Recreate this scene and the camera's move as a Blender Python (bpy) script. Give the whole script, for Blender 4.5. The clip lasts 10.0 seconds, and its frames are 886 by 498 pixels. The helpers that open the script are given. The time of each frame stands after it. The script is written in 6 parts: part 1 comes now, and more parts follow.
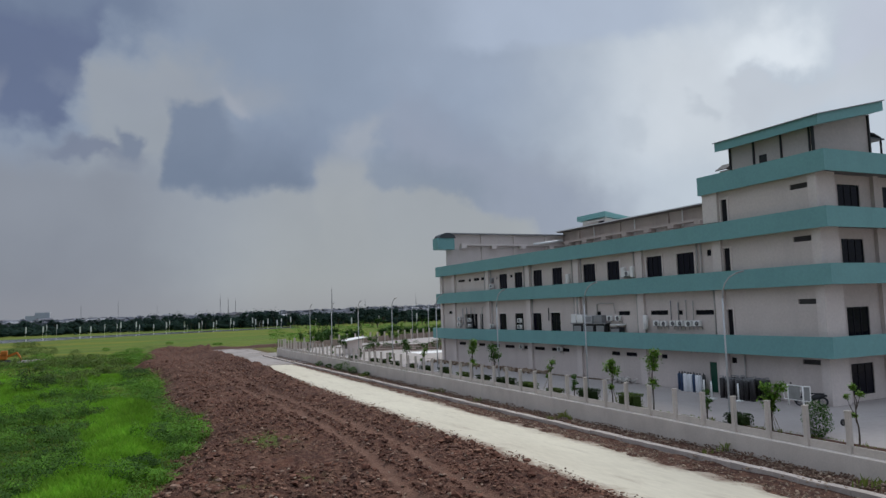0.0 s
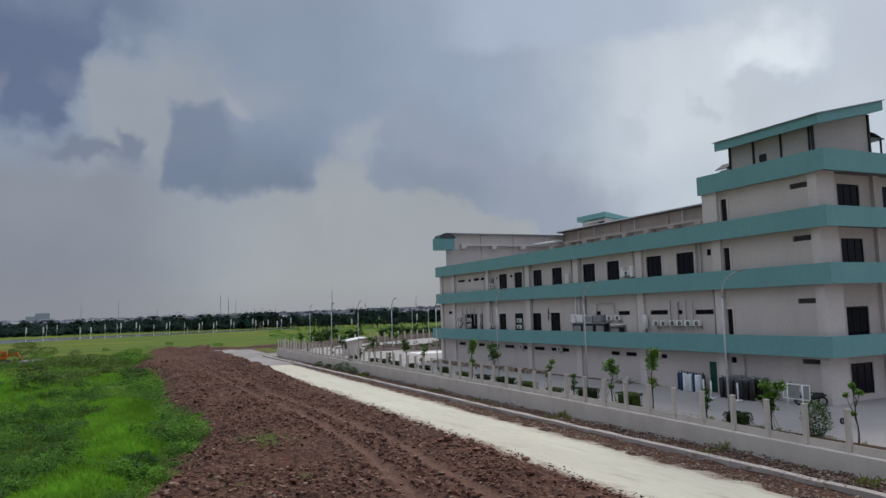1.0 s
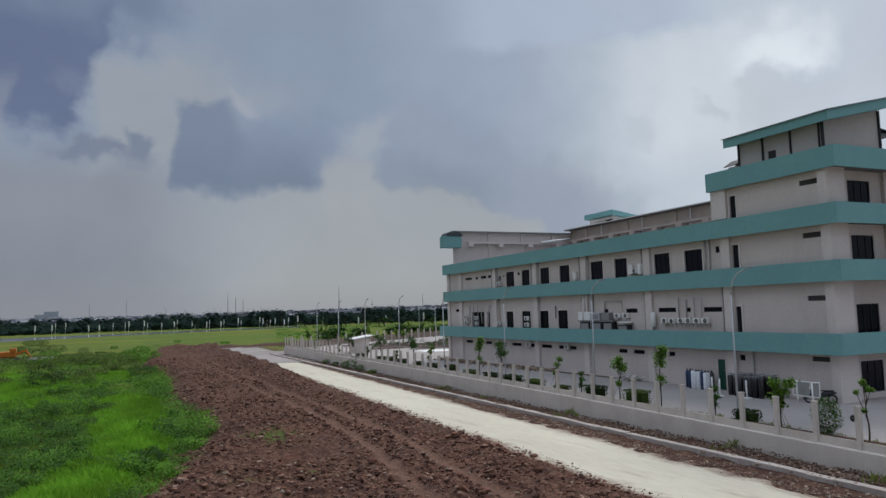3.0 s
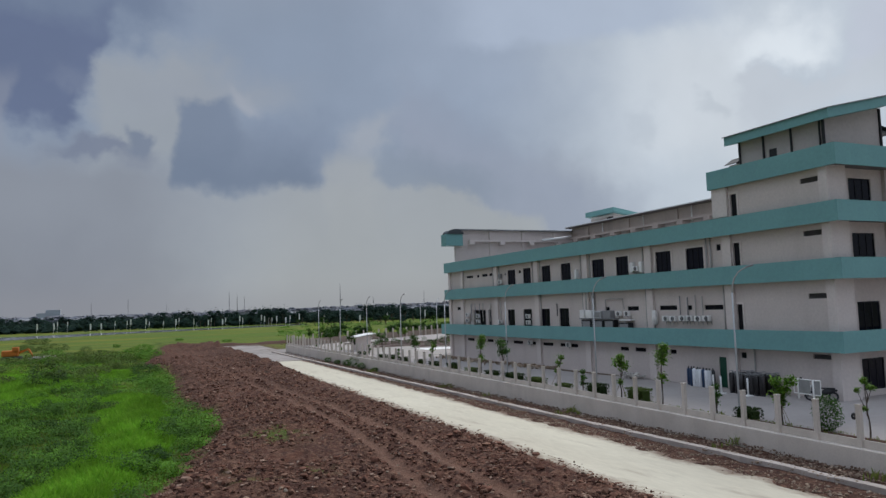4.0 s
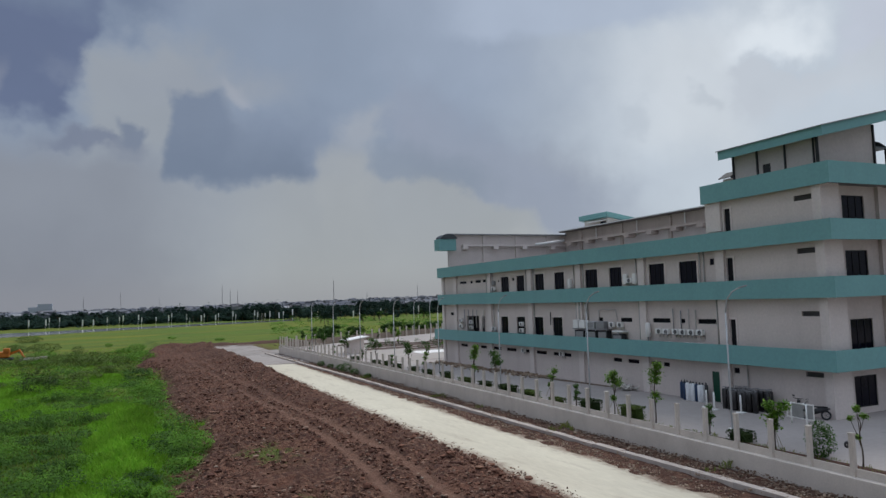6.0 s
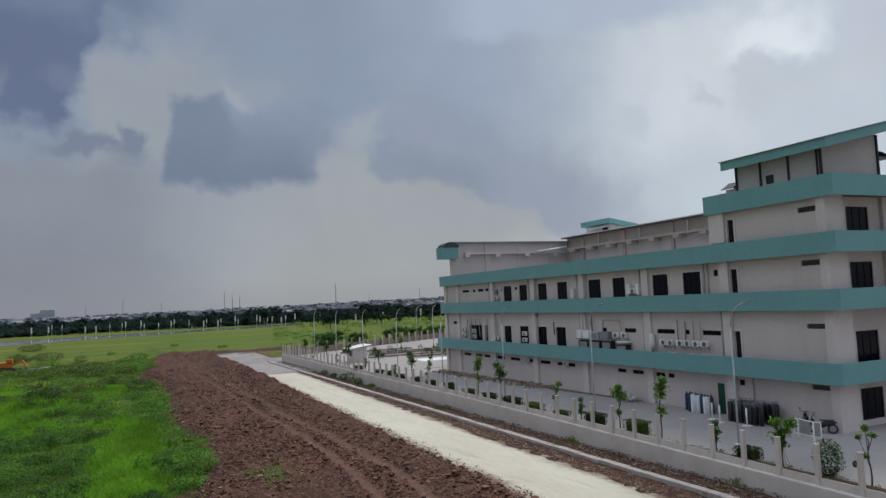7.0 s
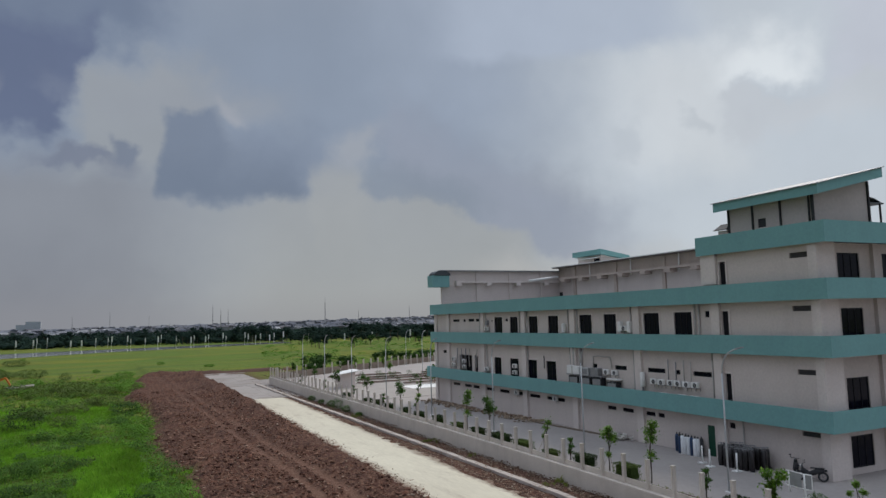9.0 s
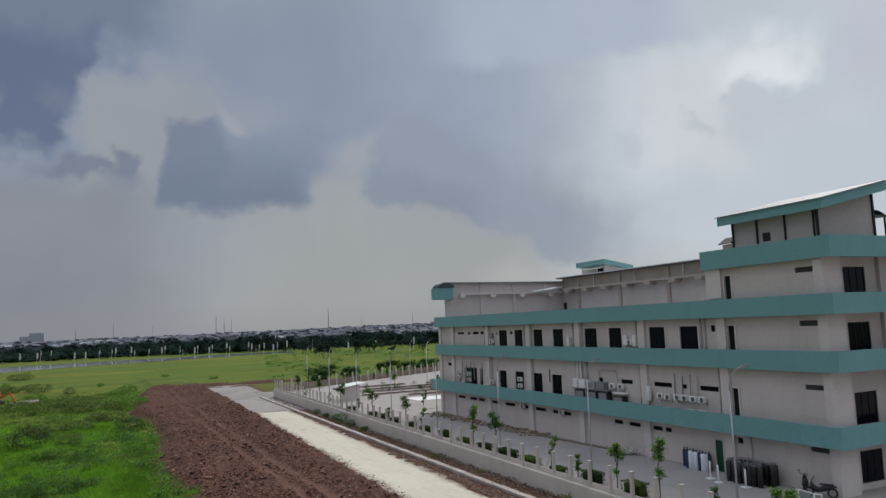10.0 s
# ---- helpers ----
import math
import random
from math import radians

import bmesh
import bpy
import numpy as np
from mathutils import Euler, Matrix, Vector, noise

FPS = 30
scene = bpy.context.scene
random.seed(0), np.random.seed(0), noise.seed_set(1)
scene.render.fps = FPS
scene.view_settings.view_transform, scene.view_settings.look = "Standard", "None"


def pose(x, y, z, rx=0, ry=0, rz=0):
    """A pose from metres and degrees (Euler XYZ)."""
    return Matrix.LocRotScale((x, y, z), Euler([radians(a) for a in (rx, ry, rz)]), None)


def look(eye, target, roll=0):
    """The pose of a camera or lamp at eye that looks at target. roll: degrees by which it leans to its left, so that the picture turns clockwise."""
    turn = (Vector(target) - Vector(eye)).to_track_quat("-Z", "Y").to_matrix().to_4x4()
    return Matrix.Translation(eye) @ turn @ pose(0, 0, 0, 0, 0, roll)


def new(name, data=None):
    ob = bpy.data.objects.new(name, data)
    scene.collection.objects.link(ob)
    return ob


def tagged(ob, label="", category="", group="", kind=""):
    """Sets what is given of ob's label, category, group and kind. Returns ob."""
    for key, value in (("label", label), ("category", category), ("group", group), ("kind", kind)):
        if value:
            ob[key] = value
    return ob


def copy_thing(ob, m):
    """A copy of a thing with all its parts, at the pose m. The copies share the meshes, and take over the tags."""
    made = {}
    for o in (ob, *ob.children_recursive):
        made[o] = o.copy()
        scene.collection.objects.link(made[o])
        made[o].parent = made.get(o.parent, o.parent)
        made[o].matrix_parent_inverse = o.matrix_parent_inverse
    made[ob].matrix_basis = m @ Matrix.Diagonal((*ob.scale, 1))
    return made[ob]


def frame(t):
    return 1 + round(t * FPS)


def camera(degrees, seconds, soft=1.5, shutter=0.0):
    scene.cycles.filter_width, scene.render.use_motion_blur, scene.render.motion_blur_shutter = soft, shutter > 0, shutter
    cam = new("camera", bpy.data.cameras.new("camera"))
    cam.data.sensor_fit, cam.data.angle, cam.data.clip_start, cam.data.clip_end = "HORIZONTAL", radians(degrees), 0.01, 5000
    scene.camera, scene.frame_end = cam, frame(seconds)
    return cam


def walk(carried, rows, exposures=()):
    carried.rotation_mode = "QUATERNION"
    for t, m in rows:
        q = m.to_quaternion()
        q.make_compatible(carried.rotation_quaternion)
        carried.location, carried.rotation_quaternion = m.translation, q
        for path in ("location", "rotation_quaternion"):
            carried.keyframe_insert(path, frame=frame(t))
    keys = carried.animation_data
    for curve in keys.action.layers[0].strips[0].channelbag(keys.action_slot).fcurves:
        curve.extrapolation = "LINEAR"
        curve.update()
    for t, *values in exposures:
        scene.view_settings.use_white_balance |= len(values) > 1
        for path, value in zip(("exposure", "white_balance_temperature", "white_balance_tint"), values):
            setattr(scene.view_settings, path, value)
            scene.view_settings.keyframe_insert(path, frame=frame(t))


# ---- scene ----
cam = camera(63.4, 10.0, soft=1.45)
PATH = [
    (0, (3.916, -0.253, 6.628), (4.765, 1.55, 6.795), -1.9),
    (0.5, (3.939, -0.274, 6.567), (4.79, 1.527, 6.74), -1.8),
    (1, (3.971, -0.249, 6.464), (4.819, 1.554, 6.635), -1.8),
    (1.5, (4.023, -0.176, 6.373), (4.866, 1.629, 6.544), -1.6),
    (2, (4.092, -0.194, 6.383), (4.927, 1.616, 6.554), -1.5),
    (2.5, (4.025, -0.149, 6.334), (4.858, 1.661, 6.505), -1.6),
    (4, (3.876, -0.257, 6.442), (4.705, 1.557, 6.603), -1.9),
    (4.5, (3.92, -0.284, 6.576), (4.754, 1.527, 6.734), -1.7),
    (5, (4.018, -0.264, 6.89), (4.855, 1.546, 7.04), -1.2),
    (6.5, (4.013, -0.12, 8.545), (4.858, 1.688, 8.682), -2.4),
    (7, (4.018, -0.066, 8.933), (4.859, 1.742, 9.077), -2.6),
    (7.5, (3.941, -0.026, 9.166), (4.788, 1.778, 9.336), -2.3),
    (8, (4.012, -0.057, 9.285), (4.868, 1.741, 9.472), -2.7),
    (8.5, (4.031, 0.033, 9.55), (4.901, 1.824, 9.74), -2.7),
    (9, (4.032, 0.049, 10.155), (4.896, 1.842, 10.35), -1.5),
    (9.5, (3.953, 0.085, 10.693), (4.814, 1.88, 10.893), -1.6),
    (10, (3.908, 0.048, 10.962), (4.766, 1.842, 11.174), -2.2),
]
walk(cam, [(t, look(eye, target, roll)) for t, eye, target, roll in PATH], [(0, 0, 6500, 10), (6.5, 0, 6520, 10), (8, -0.03, 6620, 10), (10, -0.04, 6720, 10)])

# ---- light ----
scene.view_settings.exposure = 0.0
world = bpy.data.worlds.new("overcast_sky")
scene.world = world
world.use_nodes = True
wn, wl = world.node_tree.nodes, world.node_tree.links
wn.clear()


def wnode(kind, **inputs):
    n = wn.new(kind)
    for k, v in inputs.items():
        n.inputs[k].default_value = v
    return n


def wmath(op, a, b=None, clamp=False):
    n = wn.new("ShaderNodeMath")
    n.operation, n.use_clamp = op, clamp
    for k, v in enumerate((a, b)):
        if v is None:
            continue
        if isinstance(v, (int, float)):
            n.inputs[k].default_value = v
        else:
            wl.new(v, n.inputs[k])
    return n.outputs[0]


def wmix(fac, a, b):
    n = wn.new("ShaderNodeMix")
    n.data_type = "RGBA"
    for sock, v in ((n.inputs["Factor"], fac), (n.inputs[6], a), (n.inputs[7], b)):
        if isinstance(v, (tuple, float, int)):
            sock.default_value = (*v, 1) if isinstance(v, tuple) else v
        else:
            wl.new(v, sock)
    return n.outputs[2]


def wstep(x, lo, hi):
    n = wn.new("ShaderNodeMapRange")
    n.interpolation_type = "SMOOTHSTEP"
    wl.new(x, n.inputs["Value"])
    n.inputs["From Min"].default_value, n.inputs["From Max"].default_value = lo, hi
    return n.outputs["Result"]


SUN_DIR = Vector((0.55, 0.35, 0.75)).normalized()
sky = wn.new("ShaderNodeTexSky")
sky.sky_type, sky.sun_disc = "NISHITA", False
sky.sun_elevation = math.asin(SUN_DIR.z)
sky.sun_rotation = math.atan2(SUN_DIR.x, SUN_DIR.y)
geo = wn.new("ShaderNodeTexCoord")
# the sky's direction as azimuth and elevation, stirred by noise so that cloud edges are ragged
sep = wn.new("ShaderNodeSeparateXYZ")
wl.new(geo.outputs["Generated"], sep.inputs[0])
height = sep.outputs["Z"]


def stir(scale, detail, rough=0.6):
    t = wnode("ShaderNodeTexNoise", Scale=scale, Detail=detail, Roughness=rough)
    wl.new(geo.outputs["Generated"], t.inputs["Vector"])
    s = wn.new("ShaderNodeSeparateColor")
    wl.new(t.outputs["Color"], s.inputs[0])
    return s.outputs[0], s.outputs[1], t.outputs["Fac"]


wa, we = stir(9.0, 4.0, 0.5)[:2]
va, ve = stir(30.0, 4.0, 0.5)[:2]
RAG_A = wmath("ADD", wmath("SUBTRACT", wa, 0.5), wmath("MULTIPLY", wmath("SUBTRACT", va, 0.5), 0.4))
RAG_E = wmath("ADD", wmath("SUBTRACT", we, 0.5), wmath("MULTIPLY", wmath("SUBTRACT", ve, 0.5), 0.4))
AZ = wmath("ARCTAN2", sep.outputs["X"], sep.outputs["Y"])
EL = wmath("ARCSINE", height)
broad = stir(2.4, 6.0, 0.5)[2]
fine = stir(11.0, 6.0, 0.5)[2]
LIGHT, MID, HAZE = (0.355, 0.40, 0.47), (0.23, 0.27, 0.345), (0.27, 0.285, 0.32)


def tone(*rgb):
    """A sky colour given as the eye sees it, 0 to 255."""
    return tuple(((c * k / 255 + 0.055) / 1.055) ** 2.4 for c, k in zip(rgb, (1.015, 1.0, 0.99)))


cover = wmath("ADD", wmath("MULTIPLY", broad, 0.7), wmath("MULTIPLY", fine, 0.3))
cloud = wmix(wstep(cover, 0.40, 0.62), LIGHT, MID)


def mass(a0, a1, e0, e1, colour, left=0.05, right=0.05, low=0.03, high=0.03, rag=0.08, amount=0.9, lean=0.0, tilt=0.0):
    """A bank of cloud between two azimuths and two elevations; each side has its own softness, rag stirs its edges, lean and tilt slant its sides and its base."""
    global cloud
    u = wmath("ADD", AZ, wmath("MULTIPLY", RAG_A, rag))
    v = wmath("ADD", EL, wmath("MULTIPLY", RAG_E, rag))
    if lean:
        u, plain = wmath("SUBTRACT", u, wmath("MULTIPLY", wmath("SUBTRACT", v, (e0 + e1) / 2), lean)), u
    else:
        plain = u
    if tilt:
        v = wmath("SUBTRACT", v, wmath("MULTIPLY", wmath("SUBTRACT", plain, (a0 + a1) / 2), tilt))
    f = wmath("MULTIPLY", wstep(u, a0 - left, a0 + left), wmath("SUBTRACT", 1.0, wstep(u, a1 - right, a1 + right)))
    g = wmath("MULTIPLY", wstep(v, e0 - low, e0 + low), wmath("SUBTRACT", 1.0, wstep(v, e1 - high, e1 + high)))
    cloud = wmix(wmath("MULTIPLY", wmath("MULTIPLY", f, g), amount), cloud, tone(*colour))


# the broad fields of the sky: blue-grey above, pale to the east, dull haze low down
mass(-0.5, 0.62, 0.16, 0.50, (134, 149, 170), left=0.2, right=0.15, low=0.05, high=0.15, amount=0.95)
mass(0.60, 1.4, 0.0, 0.50, (186, 199, 212), left=0.15, right=0.3, low=0.02, high=0.15, amount=0.95)
mass(-0.6, 0.12, -0.2, 0.205, (132, 139, 151), left=0.1, right=0.12, high=0.035, rag=0.05)
mass(0.13, 0.62, -0.2, 0.19, (153, 160, 166), left=0.12, right=0.08, high=0.035)
mass(-0.6, 0.0, -0.2, 0.10, (124, 131, 146), left=0.1, right=0.10, high=0.06, amount=0.8)
mass(0.36, 0.60, 0.27, 0.52, (154, 169, 190), left=0.08, right=0.08, low=0.06, amount=0.6)
# the pale gap and the dark bank west of it
mass(-0.035, 0.135, 0.195, 0.335, (148, 157, 167), left=0.02, right=0.04, low=0.03, high=0.025, rag=0.10, amount=0.95)
mass(0.0, 0.22, 0.275, 0.315, (147, 156, 168), left=0.05, right=0.06, low=0.02, high=0.025, rag=0.12, amount=0.75)
mass(-0.6, 0.07, 0.352, 0.55, (110, 125, 150), left=0.1, right=0.05, low=0.022, high=0.1, rag=0.12, amount=0.95)
mass(-0.6, -0.034, 0.230, 0.372, (96, 109, 139), left=0.1, right=0.010, low=0.014, high=0.025, rag=0.10, amount=0.97, lean=0.28)
mass(-0.085, -0.04, 0.265, 0.30, (132, 143, 162), left=0.02, right=0.012, low=0.012, high=0.018, rag=0.16, amount=0.25)
mass(-0.6, -0.118, 0.20, 0.285, (138, 146, 162), left=0.1, right=0.006, low=0.02, high=0.02, rag=0.05, amount=0.5)
# ragged scraps under the gap
mass(-0.07, 0.01, 0.203, 0.221, (116, 126, 147), left=0.02, right=0.014, low=0.006, high=0.006, rag=0.10)
mass(0.008, 0.052, 0.206, 0.246, (115, 127, 148), left=0.012, right=0.008, low=0.010, high=0.007, rag=0.11)
mass(0.0, 0.064, 0.184, 0.212, (126, 135, 152), left=0.012, right=0.014, low=0.010, high=0.01, rag=0.12, amount=0.65)
# the square dark cloud
mass(0.13, 0.30, 0.174, 0.258, (122, 136, 158), left=0.03, right=0.06, low=0.014, high=0.03, rag=0.08)
mass(0.082, 0.152, 0.171, 0.282, (117, 131, 153), left=0.007, right=0.014, low=0.012, high=0.008, rag=0.08, amount=0.97, lean=-0.05)
mass(0.078, 0.252, 0.172, 0.215, (108, 122, 144), left=0.008, right=0.014, low=0.010, high=0.035, rag=0.07, amount=0.85)
mass(0.15, 0.185, 0.27, 0.288, (160, 167, 179), left=0.008, right=0.012, low=0.008, high=0.01, rag=0.06, amount=0.6, tilt=-0.6)
# pale wedge, then the dark shelf that falls to the east
mass(0.312, 0.36, 0.212, 0.262, (162, 169, 178), left=0.02, right=0.014, low=0.02, high=0.02, rag=0.09, amount=0.6, lean=0.5)
mass(0.262, 0.345, 0.10, 0.212, (155, 162, 168), left=0.008, right=0.02, low=0.03, high=0.016, rag=0.06, amount=0.85)
mass(0.37, 0.70, 0.130, 0.225, (141, 152, 171), left=0.02, right=0.08, low=0.012, high=0.045, rag=0.09, amount=0.95, tilt=-0.42)
mass(0.352, 0.50, 0.162, 0.208, (129, 142, 160), left=0.014, right=0.05, low=0.010, high=0.025, rag=0.11, amount=0.85, tilt=-0.15)
mass(0.50, 0.80, 0.02, 0.085, (176, 180, 184), left=0.05, right=0.08, low=0.02, high=0.02, rag=0.08, amount=0.5)
# brighter sky to the east, with thin grey wisps before it
mass(0.70, 0.86, 0.19, 0.34, (202, 212, 221), left=0.07, right=0.05, low=0.04, high=0.03, amount=0.8)
mass(0.84, 0.945, 0.290, 0.340, (220, 231, 240), left=0.04, right=0.025, low=0.012, high=0.03, rag=0.10)
mass(0.46, 0.80, 0.352, 0.55, (167, 182, 203), left=0.05, right=0.06, low=0.012, high=0.1, rag=0.05, amount=0.85)
mass(0.835, 1.15, 0.235, 0.280, (187, 197, 208), left=0.012, right=0.05, low=0.015, high=0.008, rag=0.13, amount=0.85)
mass(0.79, 0.822, 0.243, 0.262, (182, 193, 204), left=0.008, right=0.008, low=0.008, high=0.006, rag=0.12, amount=0.6)
mass(0.965, 1.3, 0.275, 0.42, (188, 197, 213), left=0.015, right=0.1, low=0.01, high=0.05, rag=0.10, amount=0.75)
mass(0.685, 0.715, 0.222, 0.255, (170, 182, 195), left=0.012, right=0.012, low=0.012, high=0.01, rag=0.12, amount=0.35)
billow = wn.new("ShaderNodeVectorMath")
billow.operation = "SCALE"
wl.new(cloud, billow.inputs[0])
wl.new(wmath("ADD", 0.84, wmath("MULTIPLY", wmath("ADD", fine, stir(4.5, 7.0, 0.55)[2]), 0.16)), billow.inputs["Scale"])
cloud = billow.outputs[0]
haze = wmath("SUBTRACT", 1.0, wstep(height, 0.0, 0.05))
cloud = wmix(wmath("MULTIPLY", haze, 0.4), cloud, HAZE)
clear = wn.new("ShaderNodeVectorMath")
clear.operation = "SCALE"
wl.new(sky.outputs[0], clear.inputs[0])
clear.inputs["Scale"].default_value = 0.10
# an overcast sky is brightest overhead
up = wn.new("ShaderNodeVectorMath")
up.operation = "SCALE"
wl.new(cloud, up.inputs[0])
wl.new(wmath("ADD", 1.0, wmath("MULTIPLY", wstep(height, 0.42, 0.85), 1.95)), up.inputs["Scale"])
final = wmix(0.94, clear.outputs[0], up.outputs[0])
back = wnode("ShaderNodeBackground", Strength=1.0)
wl.new(final, back.inputs["Color"])
wout = wn.new("ShaderNodeOutputWorld")
wl.new(back.outputs[0], wout.inputs["Surface"])
sun_data = bpy.data.lights.new("sun", "SUN")
sun_data.energy, sun_data.angle, sun_data.color = 2.0, radians(25), (1.0, 0.96, 0.9)
sun = new("sun", sun_data)
sun.matrix_world = look(SUN_DIR * 100, (0, 0, 0))


# ---- materials ----
def material(name, base, second=None, scale=1.0, rough=0.8, bump=0.15, grain=None, metal=0.0, spots=None, per_object=0.0, stretch=(1, 1, 1), spec=0.4, bumpscale=None, streak=0.0):
    """Base colour that drifts towards a second one at a large scale, with grain, relief, optional spots and a shade per object."""
    m = bpy.data.materials.new(name)
    m.use_nodes = True
    nt = m.node_tree
    n, l = nt.nodes, nt.links
    b = n["Principled BSDF"]
    b.inputs["Metallic"].default_value = metal
    b.inputs["Specular IOR Level"].default_value = spec
    second = second or tuple(c * 0.8 for c in base)
    g = n.new("ShaderNodeNewGeometry")
    mp = n.new("ShaderNodeMapping")
    mp.inputs["Scale"].default_value = stretch
    l.new(g.outputs["Position"], mp.inputs["Vector"])

    def tex(s, detail=5, r=0.6):
        t = n.new("ShaderNodeTexNoise")
        t.inputs["Scale"].default_value, t.inputs["Detail"].default_value, t.inputs["Roughness"].default_value = s, detail, r
        l.new(mp.outputs[0], t.inputs["Vector"])
        return t.outputs["Fac"]

    def ramp(fac, lo, hi):
        r = n.new("ShaderNodeMapRange")
        l.new(fac, r.inputs[0])
        r.inputs[1].default_value, r.inputs[2].default_value = lo, hi
        return r.outputs[0]

    def mix(fac, a, c, kind="MIX"):
        x = n.new("ShaderNodeMix")
        x.data_type, x.blend_type = "RGBA", kind
        for sock, v in ((x.inputs["Factor"], fac), (x.inputs[6], a), (x.inputs[7], c)):
            if isinstance(v, tuple):
                sock.default_value = (*v, 1)
            elif isinstance(v, (float, int)):
                sock.default_value = v
            else:
                l.new(v, sock)
        return x.outputs[2]

    col = mix(ramp(tex(scale), 0.35, 0.65), base, second)
    gs = grain or scale * 14
    col = mix(0.22, col, mix(ramp(tex(gs, 4), 0.3, 0.7), tuple(c * 0.7 for c in base), tuple(min(1, c * 1.25) for c in base)))
    if streak:
        sm = n.new("ShaderNodeMapping")
        sm.inputs["Scale"].default_value = (0.7, 0.7, 0.10)
        l.new(g.outputs["Position"], sm.inputs["Vector"])
        st = n.new("ShaderNodeTexNoise")
        st.inputs["Scale"].default_value, st.inputs["Detail"].default_value = 1.3, 6
        l.new(sm.outputs[0], st.inputs["Vector"])
        f = n.new("ShaderNodeMath")
        f.operation = "MULTIPLY"
        l.new(ramp(st.outputs["Fac"], 0.5, 0.75), f.inputs[0])
        f.inputs[1].default_value = streak
        col = mix(f.outputs[0], col, tuple(c * 0.55 for c in base))
    if spots:
        colour, size, lo, hi = spots
        col = mix(ramp(tex(size, 6, 0.7), lo, hi), col, colour)
    if per_object:
        oi = n.new("ShaderNodeObjectInfo")
        hv = n.new("ShaderNodeHueSaturation")
        r = n.new("ShaderNodeMapRange")
        l.new(oi.outputs["Random"], r.inputs[0])
        r.inputs[3].default_value, r.inputs[4].default_value = 1 - per_object, 1 + per_object
        l.new(r.outputs[0], hv.inputs["Value"])
        l.new(col, hv.inputs["Color"])
        col = hv.outputs[0]
    l.new(col, b.inputs["Base Color"])
    rr = n.new("ShaderNodeMapRange")
    l.new(tex(gs * 0.5), rr.inputs[0])
    rr.inputs[3].default_value, rr.inputs[4].default_value = max(0, rough - 0.1), min(1, rough + 0.1)
    l.new(rr.outputs[0], b.inputs["Roughness"])
    if bump:
        bp = n.new("ShaderNodeBump")
        bp.inputs["Strength"].default_value = bump
        bp.inputs["Distance"].default_value = 0.05
        l.new(tex(bumpscale or gs, 6), bp.inputs["Height"])
        l.new(bp.outputs[0], b.inputs["Normal"])
    return m


WALL = material("painted_wall", (0.615, 0.54, 0.505), (0.555, 0.485, 0.455), 0.25, 0.85, 0.08, grain=6, streak=0.14)
WALL_LIGHT = material("painted_column", (0.665, 0.59, 0.555), (0.61, 0.54, 0.51), 0.3, 0.85, 0.08, grain=6, streak=0.12)
TEAL = material("teal_paint", (0.165, 0.355, 0.352), (0.15, 0.325, 0.325), 0.3, 0.6, 0.05, grain=5, streak=0.12)
UPPER = material("weathered_upper_wall", (0.50, 0.41, 0.36), (0.42, 0.345, 0.305), 0.3, 0.88, 0.1, grain=6, streak=0.3)
PENT = material("grey_beige_cladding", (0.49, 0.435, 0.415), (0.44, 0.39, 0.37), 0.3, 0.85, 0.08, grain=6, streak=0.12)
# shade under the canopies is put into this dark grey
SOFFIT = material("shaded_soffit_paint", (0.17, 0.16, 0.155), None, 0.4, 0.9, 0.05)
FRAME = material("dark_aluminium", (0.012, 0.012, 0.016), None, 2, 0.45, 0.0, spec=0.15)
GLASS = material("tinted_glass", (0.004, 0.004, 0.010), (0.008, 0.008, 0.016), 0.8, 0.12, 0.0, spec=0.10)
LOUVRE = material("grey_louvre", (0.12, 0.115, 0.115), None, 2, 0.6, 0.0)
CONCRETE = material("fence_concrete", (0.60, 0.535, 0.475), (0.51, 0.45, 0.395), 0.6, 0.9, 0.2, grain=12, streak=0.3)
KERB = material("kerb_concrete", (0.46, 0.40, 0.36), (0.36, 0.305, 0.265), 0.7, 0.9, 0.25, grain=10, per_object=0.12)
ROAD = material("limestone_road", (0.575, 0.535, 0.425), (0.485, 0.44, 0.345), 0.22, 0.95, 0.3, grain=5, stretch=(1, 0.22, 1), spots=((0.33, 0.275, 0.215), 0.8, 0.56, 0.78))
ROAD_GREY = material("concrete_road", (0.30, 0.27, 0.25), (0.24, 0.215, 0.20), 0.12, 0.92, 0.2, grain=3, per_object=0.08, spots=((0.19, 0.145, 0.115), 0.3, 0.52, 0.72))
YARD = material("concrete_yard", (0.35, 0.314, 0.294), (0.285, 0.257, 0.243), 0.12, 0.9, 0.15, grain=4, spots=((0.25, 0.235, 0.225), 0.5, 0.62, 0.75))
SLAB = material("pale_slab", (0.35, 0.318, 0.29), (0.27, 0.245, 0.225), 0.1, 0.9, 0.15, grain=3)
SHEET = material("roof_sheet", (0.30, 0.30, 0.31), None, 0.5, 0.5, 0.05, metal=0.3)
DARK_SHEET = material("dark_roof_sheet", (0.06, 0.07, 0.075), None, 0.5, 0.55, 0.05)
WHITE = material("white_paint", (0.78, 0.77, 0.75), (0.70, 0.69, 0.67), 1.0, 0.55, 0.05)
GREY_METAL = material("grey_metal", (0.30, 0.30, 0.31), None, 1.5, 0.5, 0.05, metal=0.4)
GALV = material("galvanised_steel", (0.48, 0.49, 0.50), None, 2, 0.5, 0.03, metal=0.3)
BLACK = material("black_plastic", (0.022, 0.022, 0.025), None, 3, 0.6, 0.05)
GREEN_DOOR = material("green_door", (0.012, 0.075, 0.045), None, 1.5, 0.5, 0.03)


